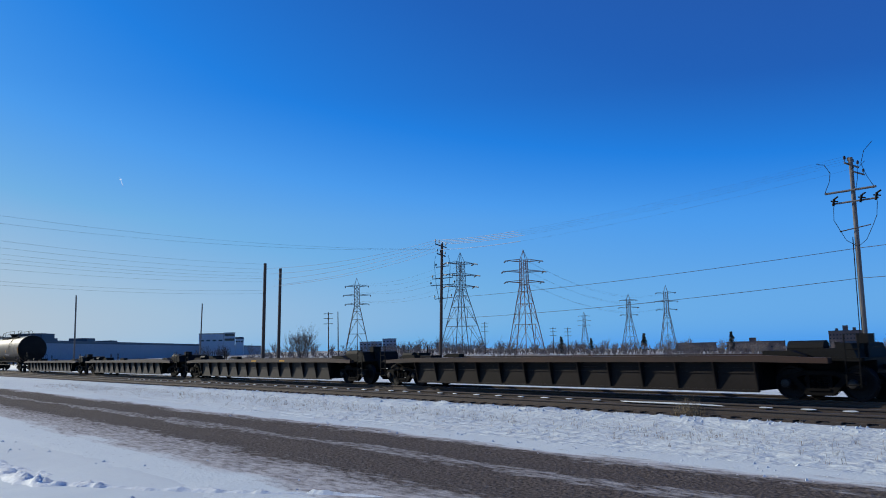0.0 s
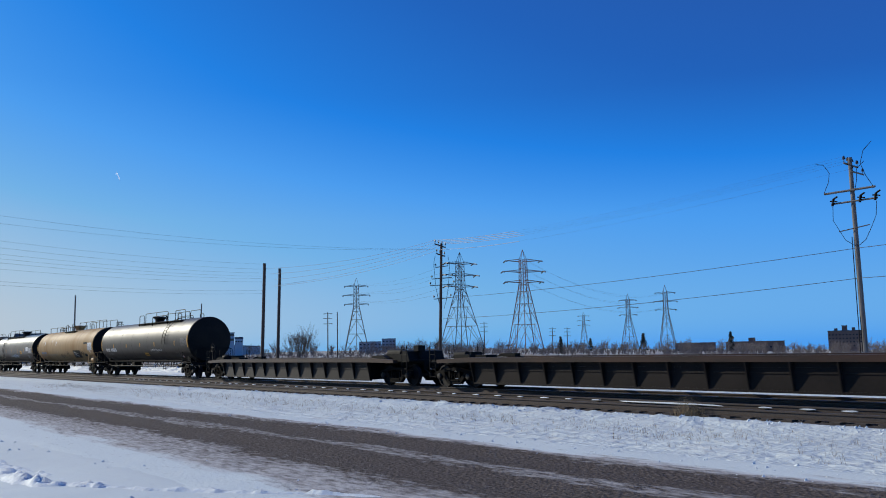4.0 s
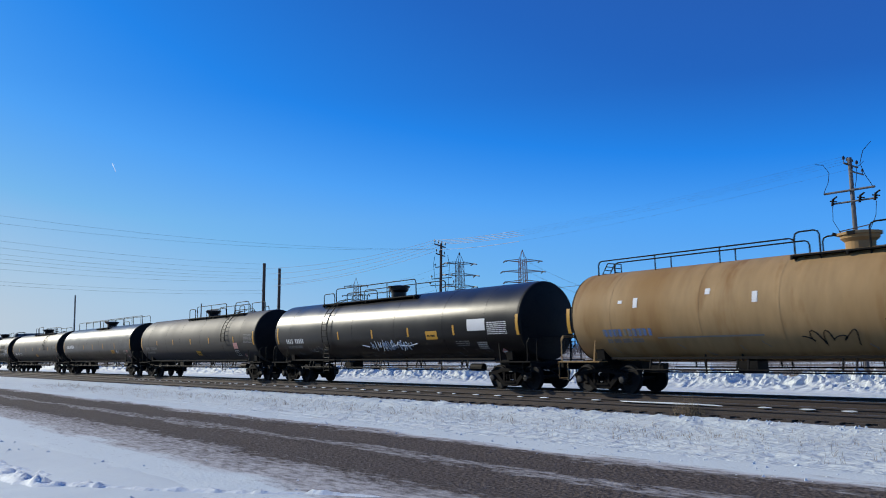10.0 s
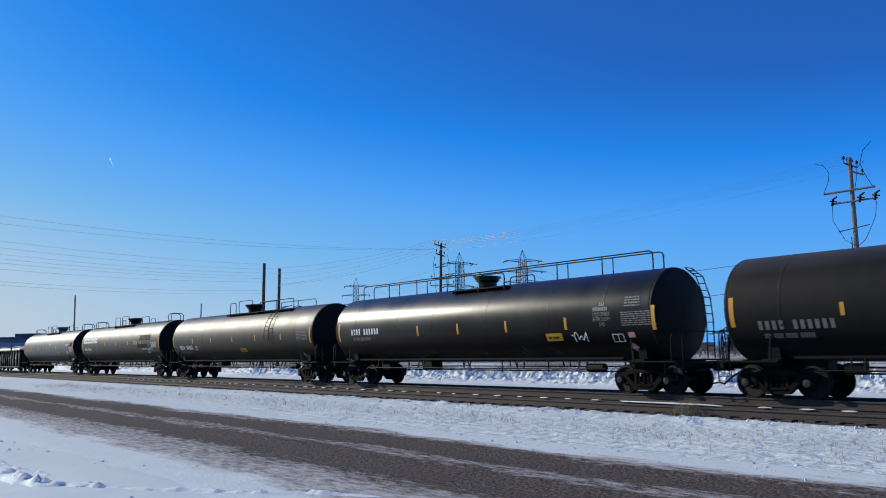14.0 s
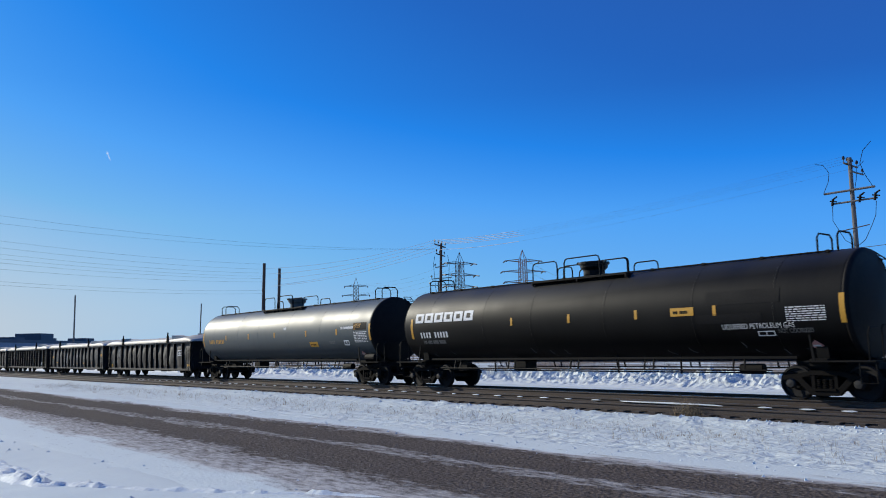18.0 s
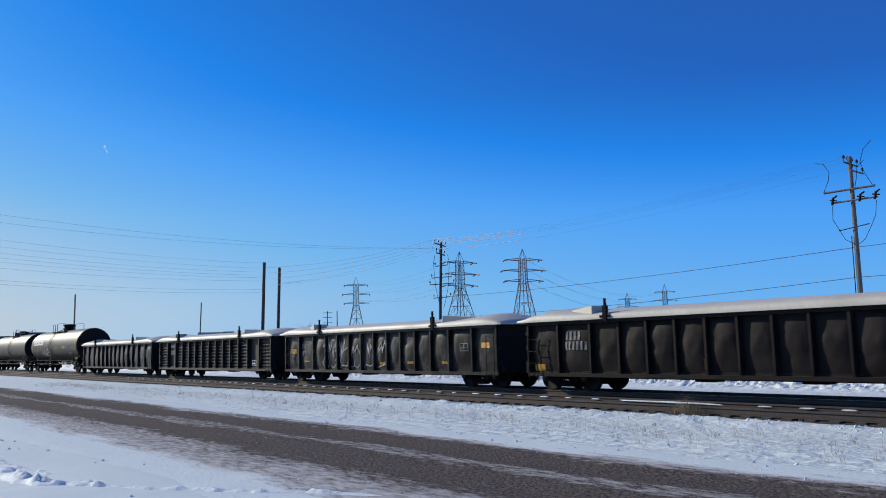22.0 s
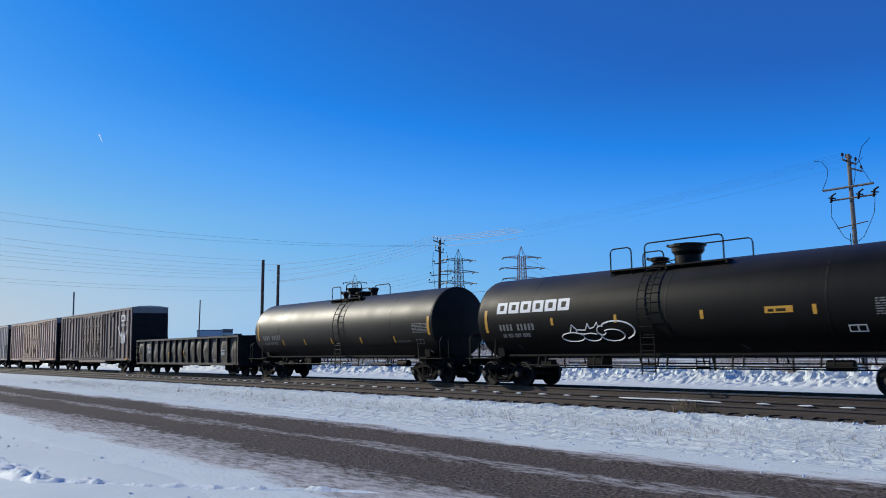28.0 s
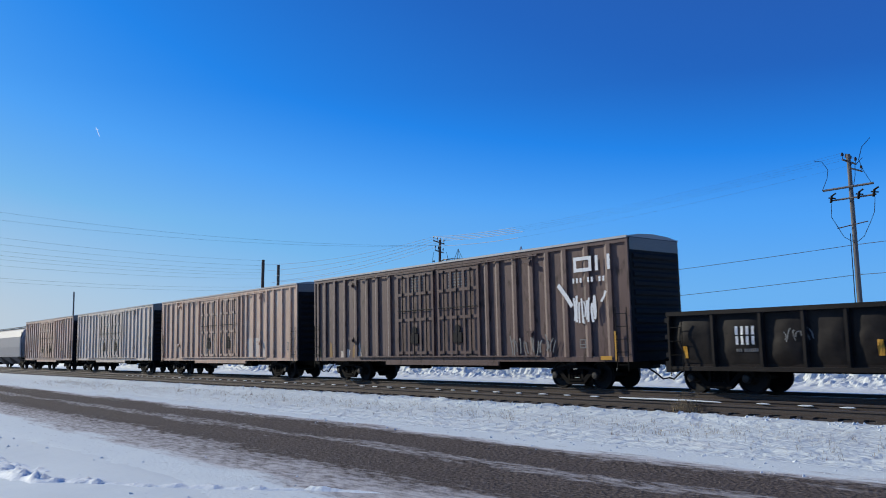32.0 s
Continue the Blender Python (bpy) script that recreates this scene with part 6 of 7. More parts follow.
flat_letters(gon_5, W, -6.3, 1.42, 0.24, 4, y=-1.345)
flat_letters(gon_5, G5, -6.3, 1.22, 0.09, 10, (3,), y=-1.345)
for x_, za_, zb_ in ((-7.95, 1.04, 1.4), (-2.43, 1.1, 1.5), (0.29, 1.1, 1.6), (3.19, 1.1, 1.46)):
    panel_mark(gon_5, "reflector", Y, x_ - 0.07, x_ + 0.07, za_, zb_, -1.40)
frame_mark(gon_5, W, 6.06, 6.52, 1.25, 1.57, -1.37, 0.045)
panel_mark(gon_5, "notice", G5, 4.85, 5.3, 0.9, 1.02, -1.36)
strokes(gon_5, G5, 44, -4.9, -4.1, 1.45, 1.9, 7, 0.03, "pale chalk scrawl")

# box cars
BY = -1.345


def logo_shapes(car, x0, x1, z0, z1, y):
    """A brand's emblem as plain white bars."""
    bm = bmesh.new()
    w_, h_, t_ = x1 - x0, z1 - z0, (z1 - z0) * 0.24
    for a_, b_, c_, d_ in ((x0, x0 + w_ * 0.5, z0, z0 + t_), (x0, x0 + w_ * 0.5, z1 - t_, z1), (x0, x0 + t_, z0 + t_, z1 - t_), (x0 + w_ * 0.5 - t_, x0 + w_ * 0.5, z0 + t_, z1 - t_), (x0 + w_ * 0.6, x0 + w_ * 0.6 + t_, z0, z1), (x1 - t_, x1, z0, z1)):
        quad_mesh(bm, [(a_, y, c_), (b_, y, c_), (b_, y, d_), (a_, y, d_)], [(0, 1, 2, 3)])
    return tagged(part("brand_mark", bm, W, car, "white brand emblem"), kind="stuff")


logo_shapes(box_1, 7.47, 9.03, 3.95, 4.46, -1.44)
flat_letters(box_1, W, 7.4, 3.58, 0.17, 7, (3, 5), 0.95, -1.438)
for a_, b_, c_ in (((6.73, 3.57), (7.34, 2.80), 0.16), ((8.8, 3.25), (8.6, 2.9), 0.09)):
    bm = bmesh.new()
    ribbon(bm, [(a_[0], -1.436, a_[1]), ((a_[0] + b_[0]) / 2 + 0.03, -1.436, (a_[1] + b_[1]) / 2), (b_[0], -1.436, b_[1])], c_)
    part("graffiti", bm, W, box_1, "bold white spray stroke")
strokes(box_1, W, 61, 7.4, 8.4, 2.1, 3.2, 11, 0.085, "white spray letters")
strokes(box_1, G5, 62, 4.2, 6.6, 1.05, 1.9, 14, 0.05, "faded grey spray letters")
bm = bmesh.new()
quad_mesh(bm, [(9.08, -1.442, 0.98), (9.18, -1.442, 0.98), (9.18, -1.442, 1.92), (9.08, -1.442, 1.92)], [(0, 1, 2, 3)])
part("reflector", bm, Y, box_1)
panel_mark(box_1, "reflector", Y, 8.48, 8.94, 0.99, 1.12, -1.444)
frame_mark(box_1, G5, 7.55, 8.05, 1.38, 1.68, -1.36)
rnd = random.Random(9)
for i in range(8):
    x_ = -9.4 + i * 0.5
    bm = bmesh.new()
    zt = 1.05 + rnd.uniform(0.25, 0.85)
    quad_mesh(bm, [(x_, -1.338, 1.0), (x_ + rnd.uniform(0.15, 0.34), -1.338, 1.0), (x_ + rnd.uniform(0.15, 0.4), -1.338, zt), (x_ + 0.05, -1.338, zt * rnd.uniform(0.8, 1.1))], [(0, 1, 2, 3)])
    part("graffiti", bm, rnd.choice((M["tank_tan"], M["box_pale"], M["tank_tan"])), box_1, "patch of faded ochre spray paint")
for car_, sd in ((box_1, 1), (box_2, 2), (box_3, 3), (box_4, 4)):
    for k in range(2):
        flat_letters(car_, M["box_pale"], 0.6, 4.05 - k * 0.16, 0.08, 12, (4, 9), 0.8, -1.377, "line of small stencilled print")
for xd in (-2.0, 0.75):
    for k in range(6):
        flat_letters(box_1, G5, xd, 4.42 - k * 0.12, 0.06, 18, (4, 9, 14), 0.9, -1.386, "line of small stencilled print")
for x0_, x1_, z0_, z1_ in ((3.6, 5.3, 1.12, 2.2), (5.6, 6.2, 1.12, 2.0)):
    panel_mark(box_2, "paint_patch", M["box_pale"], x0_, x1_, z0_, z1_, BY, "pale brushed-out paint patch")
frame_mark(box_2, G5, 8.3, 8.7, 1.5, 1.9, -1.36)


# ---- the land behind the track ----
def land(x, y):
    """Height of the open land beyond the track, which falls gently away from the warehouse."""
    k = min(1.0, max(0.0, (y - 36) / 40))
    return GROUND - 0.024 * max(0.0, 0.64 * x + 0.768 * y) * k


def snow_bank():
    bm = bmesh.new()
    xs = steps((-320, -110, 1.2), (-110, -62, 0.4), (-62, -40, 0.15), (-40, 6, 0.09), (6, 10, 0.5), (10, 60, 1.5))
    ys = steps((27.4, 29.6, 0.2), (29.6, 33.2, 0.09), (33.2, 35.2, 0.25))
    grid = []
    for x in xs:
        col = []
        for y in ys:
            ridge = math.exp(-((y - 31.2 - 0.5 * lump(x, 0, 0.12)) / 1.25) ** 2)
            wx, wy = x + 0.22 * lump(x, y, 1.6, 11), y + 0.22 * lump(x, y, 1.6, 12)
            v = noise.voronoi(Vector((wx * 1.5, wy * 1.5, 0.3)))[0]
            w = noise.voronoi(Vector((wx * 3.6, wy * 3.6, 1.7)))[0]
            q = noise.voronoi(Vector((wx * 6.5, wy * 6.5, 2.3)))[0]
            rough = 0.36 * (v[1] - v[0]) + 0.34 * (w[1] - w[0]) + 0.17 * (q[1] - q[0]) + 0.24 * lump(x, y, 0.9, 4) + 0.16 * lump(x, y, 3.5, 14) - 0.12
            z = GROUND + ridge * (0.52 + rough + 0.14 * lump(x, 0, 0.21, 2)) - 0.02 + 0.02 * lump(x, y, 1.1, 8)
            if y < 27.7 or y > 34.9:
                z = GROUND - 0.06
            col.append(bm.verts.new((x, y + 0.1 * lump(x, y, 3, 6), z)))
        grid.append(col)
    for i in range(len(xs) - 1):
        for j in range(len(ys) - 1):
            bm.faces.new((grid[i][j], grid[i + 1][j], grid[i + 1][j + 1], grid[i][j + 1]))
    return tagged(part("snow_bank", bm, M["bank_snow"]), "ploughed ridge of broken white snow along the track", "snow bank", kind="structure")


snow_bank()


def tuft_mesh(name, spots, mat, label, category, height, spread, blades, thick, seed, lean=0.5):
    """Dry stalks standing at many spots, as one piece of growth."""
    rnd = random.Random(seed)
    verts, faces = [], []
    for x, y, z in spots:
        hgt = height * rnd.uniform(0.5, 1.3)
        for _ in range(blades):
            a, d = rnd.uniform(0, 6.283), rnd.uniform(0, spread)
            bx, by = x + d * math.cos(a), y + d * math.sin(a)
            tx, ty = bx + rnd.uniform(-lean, lean) * hgt, by + rnd.uniform(-lean, lean) * hgt
            tz = z + hgt * rnd.uniform(0.5, 1)
            b = rnd.uniform(0, 6.283)
            wx, wy = thick * math.cos(b), thick * math.sin(b)
            i = len(verts)
            verts += [(bx - wx, by - wy, z - 0.05), (bx + wx, by + wy, z - 0.05), (bx - wy, by + wx, z - 0.05), (tx, ty, tz)]
            faces += [(i, i + 1, i + 3), (i + 1, i + 2, i + 3), (i + 2, i, i + 3)]
    me = bpy.data.meshes.new(name)
    me.from_pydata(verts, [], faces)
    me.materials.append(mat)
    return tagged(new(name, me), label, category, kind="stuff")


rnd = random.Random(11)
tuft_mesh("verge_weeds", [(rnd.uniform(-60, 4), rnd.choice((rnd.uniform(12.6, 17.4), rnd.uniform(14.0, 16.4))), GROUND) for _ in range(2000)], M["dry_grass"],
          "dead weed stalks poking through the snowy verge", "weeds", 0.15, 0.14, 4, 0.004, 5)
tuft_mesh("track_weeds", [(-11.75 + rnd.uniform(-0.40, 0.40), 17.72 + rnd.uniform(-0.12, 0.12), -0.24) for _ in range(16)], M["dry_grass"],
          "dry brown weed clump beside the ballast", "weeds", 0.55, 0.15, 12, 0.006, 8, 0.35)
tuft_mesh("bank_grass", [(rnd.uniform(-140, 15), rnd.uniform(33.5, 40), GROUND) for _ in range(1500)], M["dry_grass"],
          "brown dead grass behind the snow bank", "grass", 0.75, 0.35, 9, 0.010, 9, 0.3)
tuft_mesh("field_brush", [(x, y, land(x, y)) for x, y in ((rnd.uniform(-260, -10), rnd.uniform(42, 130)) for _ in range(1100))], M["brush"],
          "low grey-brown brush scattered over the snowy field", "brush", 1.1, 0.8, 9, 0.016, 10, 0.4)


def bare_crown(verts, faces, x, y, z, height, rnd, depth=3, thick=0.05):
    """A leafless, many-stemmed shrub or tree, as tapered three-sided twigs."""
    def twig(p, d, length, r, level):
        q = (p[0] + d[0] * length, p[1] + d[1] * length, p[2] + d[2] * length)
        i = len(verts)
        for c, rad in ((p, r), (q, r * 0.6)):
            for k in range(3):
                a = k * 2.094 + level
                verts.append((c[0] + rad * math.cos(a), c[1] + rad * math.sin(a), c[2]))
        for k in range(3):
            faces.append((i + k, i + (k + 1) % 3, i + 3 + (k + 1) % 3, i + 3 + k))
        if level < depth:
            for _ in range(3):
                e = (d[0] + rnd.uniform(-0.6, 0.6), d[1] + rnd.uniform(-0.6, 0.6), d[2] + rnd.uniform(-0.15, 0.45))
                n = math.sqrt(sum(v * v for v in e))
                s = rnd.uniform(0.4, 1.0)
                o = (p[0] + d[0] * length * s, p[1] + d[1] * length * s, p[2] + d[2] * length * s)
                twig(o, tuple(v / n for v in e), length * rnd.uniform(0.5, 0.8), r * 0.6, level + 1)
    for _ in range(4):
        a, t = rnd.uniform(0, 6.283), rnd.uniform(0.1, 0.55)
        d = (math.cos(a) * math.sin(t), math.sin(a) * math.sin(t), math.cos(t))
        twig((x, y, z), d, height * rnd.uniform(0.38, 0.5), thick, 0)


def far_woods(name, count, place, height, label, seed, depth=2, thick=0.11, mat="brush"):
    r_ = random.Random(seed)
    verts, faces = [], []
    for _ in range(count):
        x, y = place(r_)
        bare_crown(verts, faces, x, y, land(x, y) - 0.2, height * r_.uniform(0.5, 1.25), r_, depth, thick)
    me = bpy.data.meshes.new(name)
    me.from_pydata(verts, [], faces)
    me.materials.append(M[mat])
    return tagged(new(name, me), label, "woods", kind="stuff")


def polar(lo, hi, near, far):
    """A random spot between two bearings (degrees from -x towards +y) and two distances."""
    def f(r_):
        a, d = radians(r_.uniform(lo, hi)), r_.uniform(near, far)
        return (-d * math.cos(a), d * math.sin(a))
    return f


far_woods("woods", 300, polar(28, 75, 330, 620), 6.0, "brown leafless trees along the skyline", 21, 3, 0.10)
far_woods("woods", 170, polar(36, 75, 235, 330), 4.6, "belt of leafless brown trees before the far buildings", 28, 3, 0.08)
far_woods("thicket", 260, polar(26, 60, 160, 300), 2.6, "bare brown thicket at the edge of the field", 22, 2, 0.04)
far_woods("hedgerow", 420, polar(27, 74, 285, 345), 2.6, "dense brown hedgerow of leafless shrubs", 25, 2, 0.07)
far_woods("woods", 90, polar(8, 28, 520, 700), 8, "leafless trees behind the warehouse", 24, 3, 0.10)


def bush(x, y, height, seed, label):
    r_ = random.Random(seed)
    verts, faces = [], []
    for _ in range(7):
        bare_crown(verts, faces, x + r_.uniform(-2.4, 2.4), y + r_.uniform(-2.4, 2.4), land(x, y) - 0.1, height * r_.uniform(0.75, 1.05), r_, 4, 0.055)
    me = bpy.data.meshes.new("twigs")
    me.from_pydata(verts, [], faces)
    me.materials.append(M["twig"])
    b = tagged(new("bare_bush"), label, "bush")
    ob = new("crown", me)
    ob.parent = b
    return b


bush(-138.3, 80.5, 6.6, 31, "large leafless bush with fine brown twigs")
bush(-152.0, 66.0, 3.6, 32, "small leafless bush beside the poles")
bush(-300.0, 246.0, 7.5, 33, "leafless bush near the apartment block")


def conifer(x, y, height, seed):
    r_ = random.Random(seed)
    t = tagged(new("conifer"), "dark evergreen tree on the skyline", "tree", "evergreens")
    z = land(x, y)
    bm = bmesh.new()
    rod(bm, (x, y, z - 0.2), (x, y, z + height * 0.9), 0.25, 6, 0.05)
    part("trunk", bm, M["twig"], t)
    verts, faces = [], []
    for i in range(230):
        k = r_.random() ** 0.8
        rr = height * 0.27 * (1 - k) * r_.uniform(0.4, 1.1)
        a = r_.uniform(0, 6.283)
        c = Vector((x + rr * math.cos(a), y + rr * math.sin(a), z + height * (0.08 + 0.92 * k)))
        s = height * 0.07
        j = len(verts)
        verts += [tuple(c + Vector((r_.uniform(-s, s), r_.uniform(-s, s), r_.uniform(-s, s)))) for _ in range(4)]
        faces += [(j, j + 1, j + 2), (j, j + 2, j + 3), (j + 1, j + 3, j + 2)]
    me = bpy.data.meshes.new("crown")
    me.from_pydata(verts, [], faces)
    me.materials.append(M["conifer"])
    ob = new("crown", me)
    ob.parent = t
    return t


for cx, cy, chh, sd in ((-292, 398, 10.5, 1), (-248, 420, 11, 2), (-330, 395, 8, 3), (-176, 196, 5.5, 4), (-116, 330, 7, 5)):
    conifer(cx, cy, chh, sd)


# ---- lattice towers ----
def lattice_tower(x, y, top, mat, label, turn=0.0, base=4.2, waist=0.62, arm=6.4):
    z0 = land(x, y)
    hgt = top - z0
    tw = tagged(new("lattice_tower"), label, "pylon", "transmission towers")
    tw.matrix_world = pose(x, y, z0, 0, 0, turn)
    zw, zt = hgt * waist, hgt * 0.90
    half = lambda z: base + (1.35 - base) * min(1, z / zw) if z < zw else 1.35 - 0.25 * (z - zw) / (zt - zw)
    corners = [(-1, -1), (1, -1), (1, 1), (-1, 1)]
    for cx, cy in corners:
        bm = bmesh.new()
        rod(bm, (cx * base, cy * base, -0.3), (cx * 1.35, cy * 1.35, zw), 0.16, 4)
        rod(bm, (cx * 1.35, cy * 1.35, zw), (cx * 1.1, cy * 1.1, zt), 0.12, 4)
        rod(bm, (cx * 1.1, cy * 1.1, zt), (0, 0, hgt), 0.09, 4)
        part("leg", bm, mat, tw)
    low = [0, zw * 0.42, zw * 0.72, zw * 0.90, zw]
    high = [zw + (zt - zw) * i / 6 for i in range(7)]
    for k in range(4):
        a, b = Vector((*corners[k], 0)), Vector((*corners[(k + 1) % 4], 0))
        at = lambda c, z: Vector((c.x * half(z), c.y * half(z), z))
        bm = bmesh.new()
        for lo, hi in zip(low[:-1], low[1:]):
            mid = (at(a, hi) + at(b, hi)) / 2
            rod(bm, at(a, hi), at(b, hi), 0.075, 3)
            for c in (a, b):
                rod(bm, at(c, lo), mid, 0.085, 3)
                knee = at(c, lo).lerp(mid, 0.5)
                rod(bm, knee, at(c, lo + (hi - lo) * 0.62), 0.05, 3)
                if lo < zw * 0.5:
                    rod(bm, at(c, lo + (hi - lo) * 0.30), at(c, lo).lerp(mid, 0.30), 0.05, 3)
        for lo, hi in zip(high[:-1], high[1:]):
            rod(bm, at(a, lo), at(b, hi), 0.06, 3)
            rod(bm, at(b, lo), at(a, hi), 0.06, 3)
            rod(bm, at(a, hi), at(b, hi), 0.05, 3)
        part("bracing", bm, mat, tw)
    bm = bmesh.new()
    rod(bm, (0, 0, -0.3), (0, 0, zt), 0.15, 5)
    part("climbing_column", bm, mat, tw)
    for z, reach in ((zw + (zt - zw) * 0.08, 0.88), (zw + (zt - zw) * 0.50, 1.0), (zw + (zt - zw) * 0.93, 0.86)):
        for s in (-1, 1):
            bm = bmesh.new()
            tip = (s * arm * reach, 0, z + 0.35)
            for yy in (-1.0, 1.0):
                rod(bm, (s * 1.05, yy, z), tip, 0.10, 4)
                rod(bm, (s * 1.05, yy, z + 0.9), tip, 0.07, 4)
            rod(bm, (s * 2.6, -0.7, z + 0.1), (s * 2.6, 0.7, z + 0.9), 0.06, 3)
            am = part("arm", bm, mat, tw)
            bm = bmesh.new()
            for dy in (-1, 1):
                rod(bm, (tip[0], dy * 0.1, tip[2] - 0.05), (tip[0] + 0.1 * s, dy * 2.2, tip[2] - 0.45), 0.24, 6)
            part("insulator_string", bm, M["insulator"], am)
    return tw


GREY, RUST = M["lattice"], M["lattice_rust"]
lattice_tower(-324.8, 215.9, 36.5, GREY, "grey steel lattice transmission tower far off", 55, 6.0, 0.62)
lattice_tower(-222.4, 193.8, 36.8, GREY, "wide-legged grey lattice transmission tower", 78, 6.5, 0.63, 6.9)
lattice_tower(-202.9, 207.2, 36.5, RUST, "rust-tinted lattice transmission tower with dark insulators", 62, 5.4, 0.66, 7.6)
lattice_tower(-549.6, 648.4, 36.1, GREY, "small distant lattice transmission tower", 50, 4.6)
lattice_tower(-338.5, 446.1, 35.7, GREY, "distant grey lattice transmission tower", 50, 5.4, 0.60)
lattice_tower(-278.6, 403.1, 35.6, GREY, "distant lattice transmission tower above the houses", 42, 4.8, 0.60)


# ---- wooden poles and their wires ----
def pole(x, y, top, r, mat, label, offset=(0, 0), r2=None, base=None):
    p = tagged(new("utility_pole"), label, "utility pole", "utility poles")
    z0 = base if base is not None else land(x, y)
    bm = bmesh.new()
    n = 5
    for i in range(n):
        a, b = i / n, (i + 1) / n
        ra, rb = (r + ((r2 or r * 0.7) - r) * t for t in (a, b))
        rod(bm, (x + offset[0] * a, y + offset[1] * a, z0 - 0.3 + (top - z0 + 0.3) * a), (x + offset[0] * b, y + offset[1] * b, z0 - 0.3 + (top - z0 + 0.3) * b), ra, 12, rb)
    part("shaft", bm, mat, p)
    return p


def crossarm(p, a, b, mat, pins=(), thick=0.06, pin=0.22, r=0.05, stay=None):
    bm = bmesh.new()
    a, b = Vector(a), Vector(b)
    rod(bm, a, b, thick, 4)
    if stay:
        for t in (0.25, 0.75):
            rod(bm, a.lerp(b, t), stay, 0.025, 4)
    arm = part("crossarm", bm, mat, p)
    for t in pins:
        c = a.lerp(b, t)
        bm = bmesh.new()
        z = c.z + thick
        lathe(bm, [(z, 0.02), (z + pin * 0.4, 0.02), (z + pin * 0.42, r), (z + pin * 0.62, r * 0.8), (z + pin * 0.64, r), (z + pin * 0.9, r * 0.6), (z + pin, 0.01)], "z", 10, (c.x, c.y))
        part("insulator", bm, M["insulator"], arm)
    return arm


pole_r = pole(-22.3, 53.6, 13.45, 0.18, M["wood_pole"], "weathered wooden utility pole with two crossarms and looped cables", (0.05, 0.02), 0.125)
pole_c = pole(-73.3, 60.4, 14.05, 0.20, M["dark_pole"], "dark wooden utility pole carrying switch gear", (0.3, 0.36), 0.15)
pole(-92.6, 47.3, 12.85, 0.22, M["dark_pole"], "plain dark wooden pole", (0.11, 0.22), 0.19)
pole(-97.9, 52.3, 12.9, 0.22, M["dark_pole"], "plain dark wooden pole", (0.12, 0.23), 0.19)
pole(-120.7, 32.5, 10.2, 0.13, M["wood_pole"], "slim grey wooden pole beside the warehouse", (0.06, 0.0), 0.10)
pole(-138.2, 58.3, 10.5, 0.13, M["wood_pole"], "slim wooden pole near the warehouse", (0.06, 0.3), 0.10)
for sx, sy, st, so in ((-178.9, 110.0, 11.5, 1), (-177.6, 112.1, 11.6, 0), (-191.1, 176.3, 9.7, 1), (-202.6, 221.2, 8.3, 1), (-198.6, 224.8, 8.1, 1)):
    p_ = pole(sx, sy, st, 0.16, M["dark_pole"], "distant wooden pole with short crossarms" if so else "distant bare wooden pole")
    if so:
        for dz in (0.4, 1.6, 3.0):
            crossarm(p_, (sx - 0.8, sy - 0.9, st - dz), (sx + 0.8, sy + 0.9, st - dz), M["dark_pole"], (), 0.07)


def hang(bm, a, b, sag, r, n=16, seg=4):
    a, b = Vector(a), Vector(b)
    pts = [a.lerp(b, i / n) - Vector((0, 0, sag * 4 * (i / n) * (1 - i / n))) for i in range(n + 1)]
    return tube(bm, pts, r, seg)


def wire(a, b, sag, r=0.022, label="thin overhead wire strung between poles", mat="wire"):
    bm = bmesh.new()
    hang(bm, a, b, sag, r, 24)
    return tagged(part("overhead_wire", bm, M[mat]), label, "wire", "overhead wires")


# the near pole: crossarms, fuse holders, looped cables
RX, RY = -22.26, 53.57
crossarm(pole_r, (RX - 1.72, RY - 0.17, 11.25), (RX + 1.52, RY - 0.17, 11.25), M["wood_pole"], (), 0.075)
crossarm(pole_r, (RX - 0.16, RY - 0.5, 13.05), (RX - 0.22, RY + 1.7, 13.05), M["wood_pole"], (0.02, 0.3, 0.6, 0.98), 0.07, 0.42, 0.10)
crossarm(pole_r, (RX + 0.2, RY - 0.4, 12.45), (RX + 0.2, RY + 1.5, 12.45), M["wood_pole"], (0.1, 0.95), 0.06, 0.35, 0.09)
crossarm(pole_r, (RX - 1.30, RY - 0.2, 10.50), (RX + 1.62, RY - 0.2, 10.50), M["wood_pole"], (), 0.06)
for t in (-1.12, 0.62, 1.56):
    bm = bmesh.new()
    c = Vector((RX + t, RY - 0.3, 10.5))
    rod(bm, c + Vector((-0.08, 0, -0.15)), c + Vector((0.02, 0, 0.32)), 0.085, 8)
    rod(bm, c + Vector((0.02, 0, 0.30)), c + Vector((0.28, 0, 0.44)), 0.055, 6)
    rod(bm, c + Vector((-0.2, 0, 0.2)), c + Vector((0.25, 0, 0.1)), 0.05, 6)
    part("fuse_holder", bm, M["black_paint"], pole_r)
crossarm(pole_r, (RX - 0.95, RY - 0.2, 8.62), (RX + 1.0, RY - 0.2, 8.85), M["dark_pole"], (), 0.035)
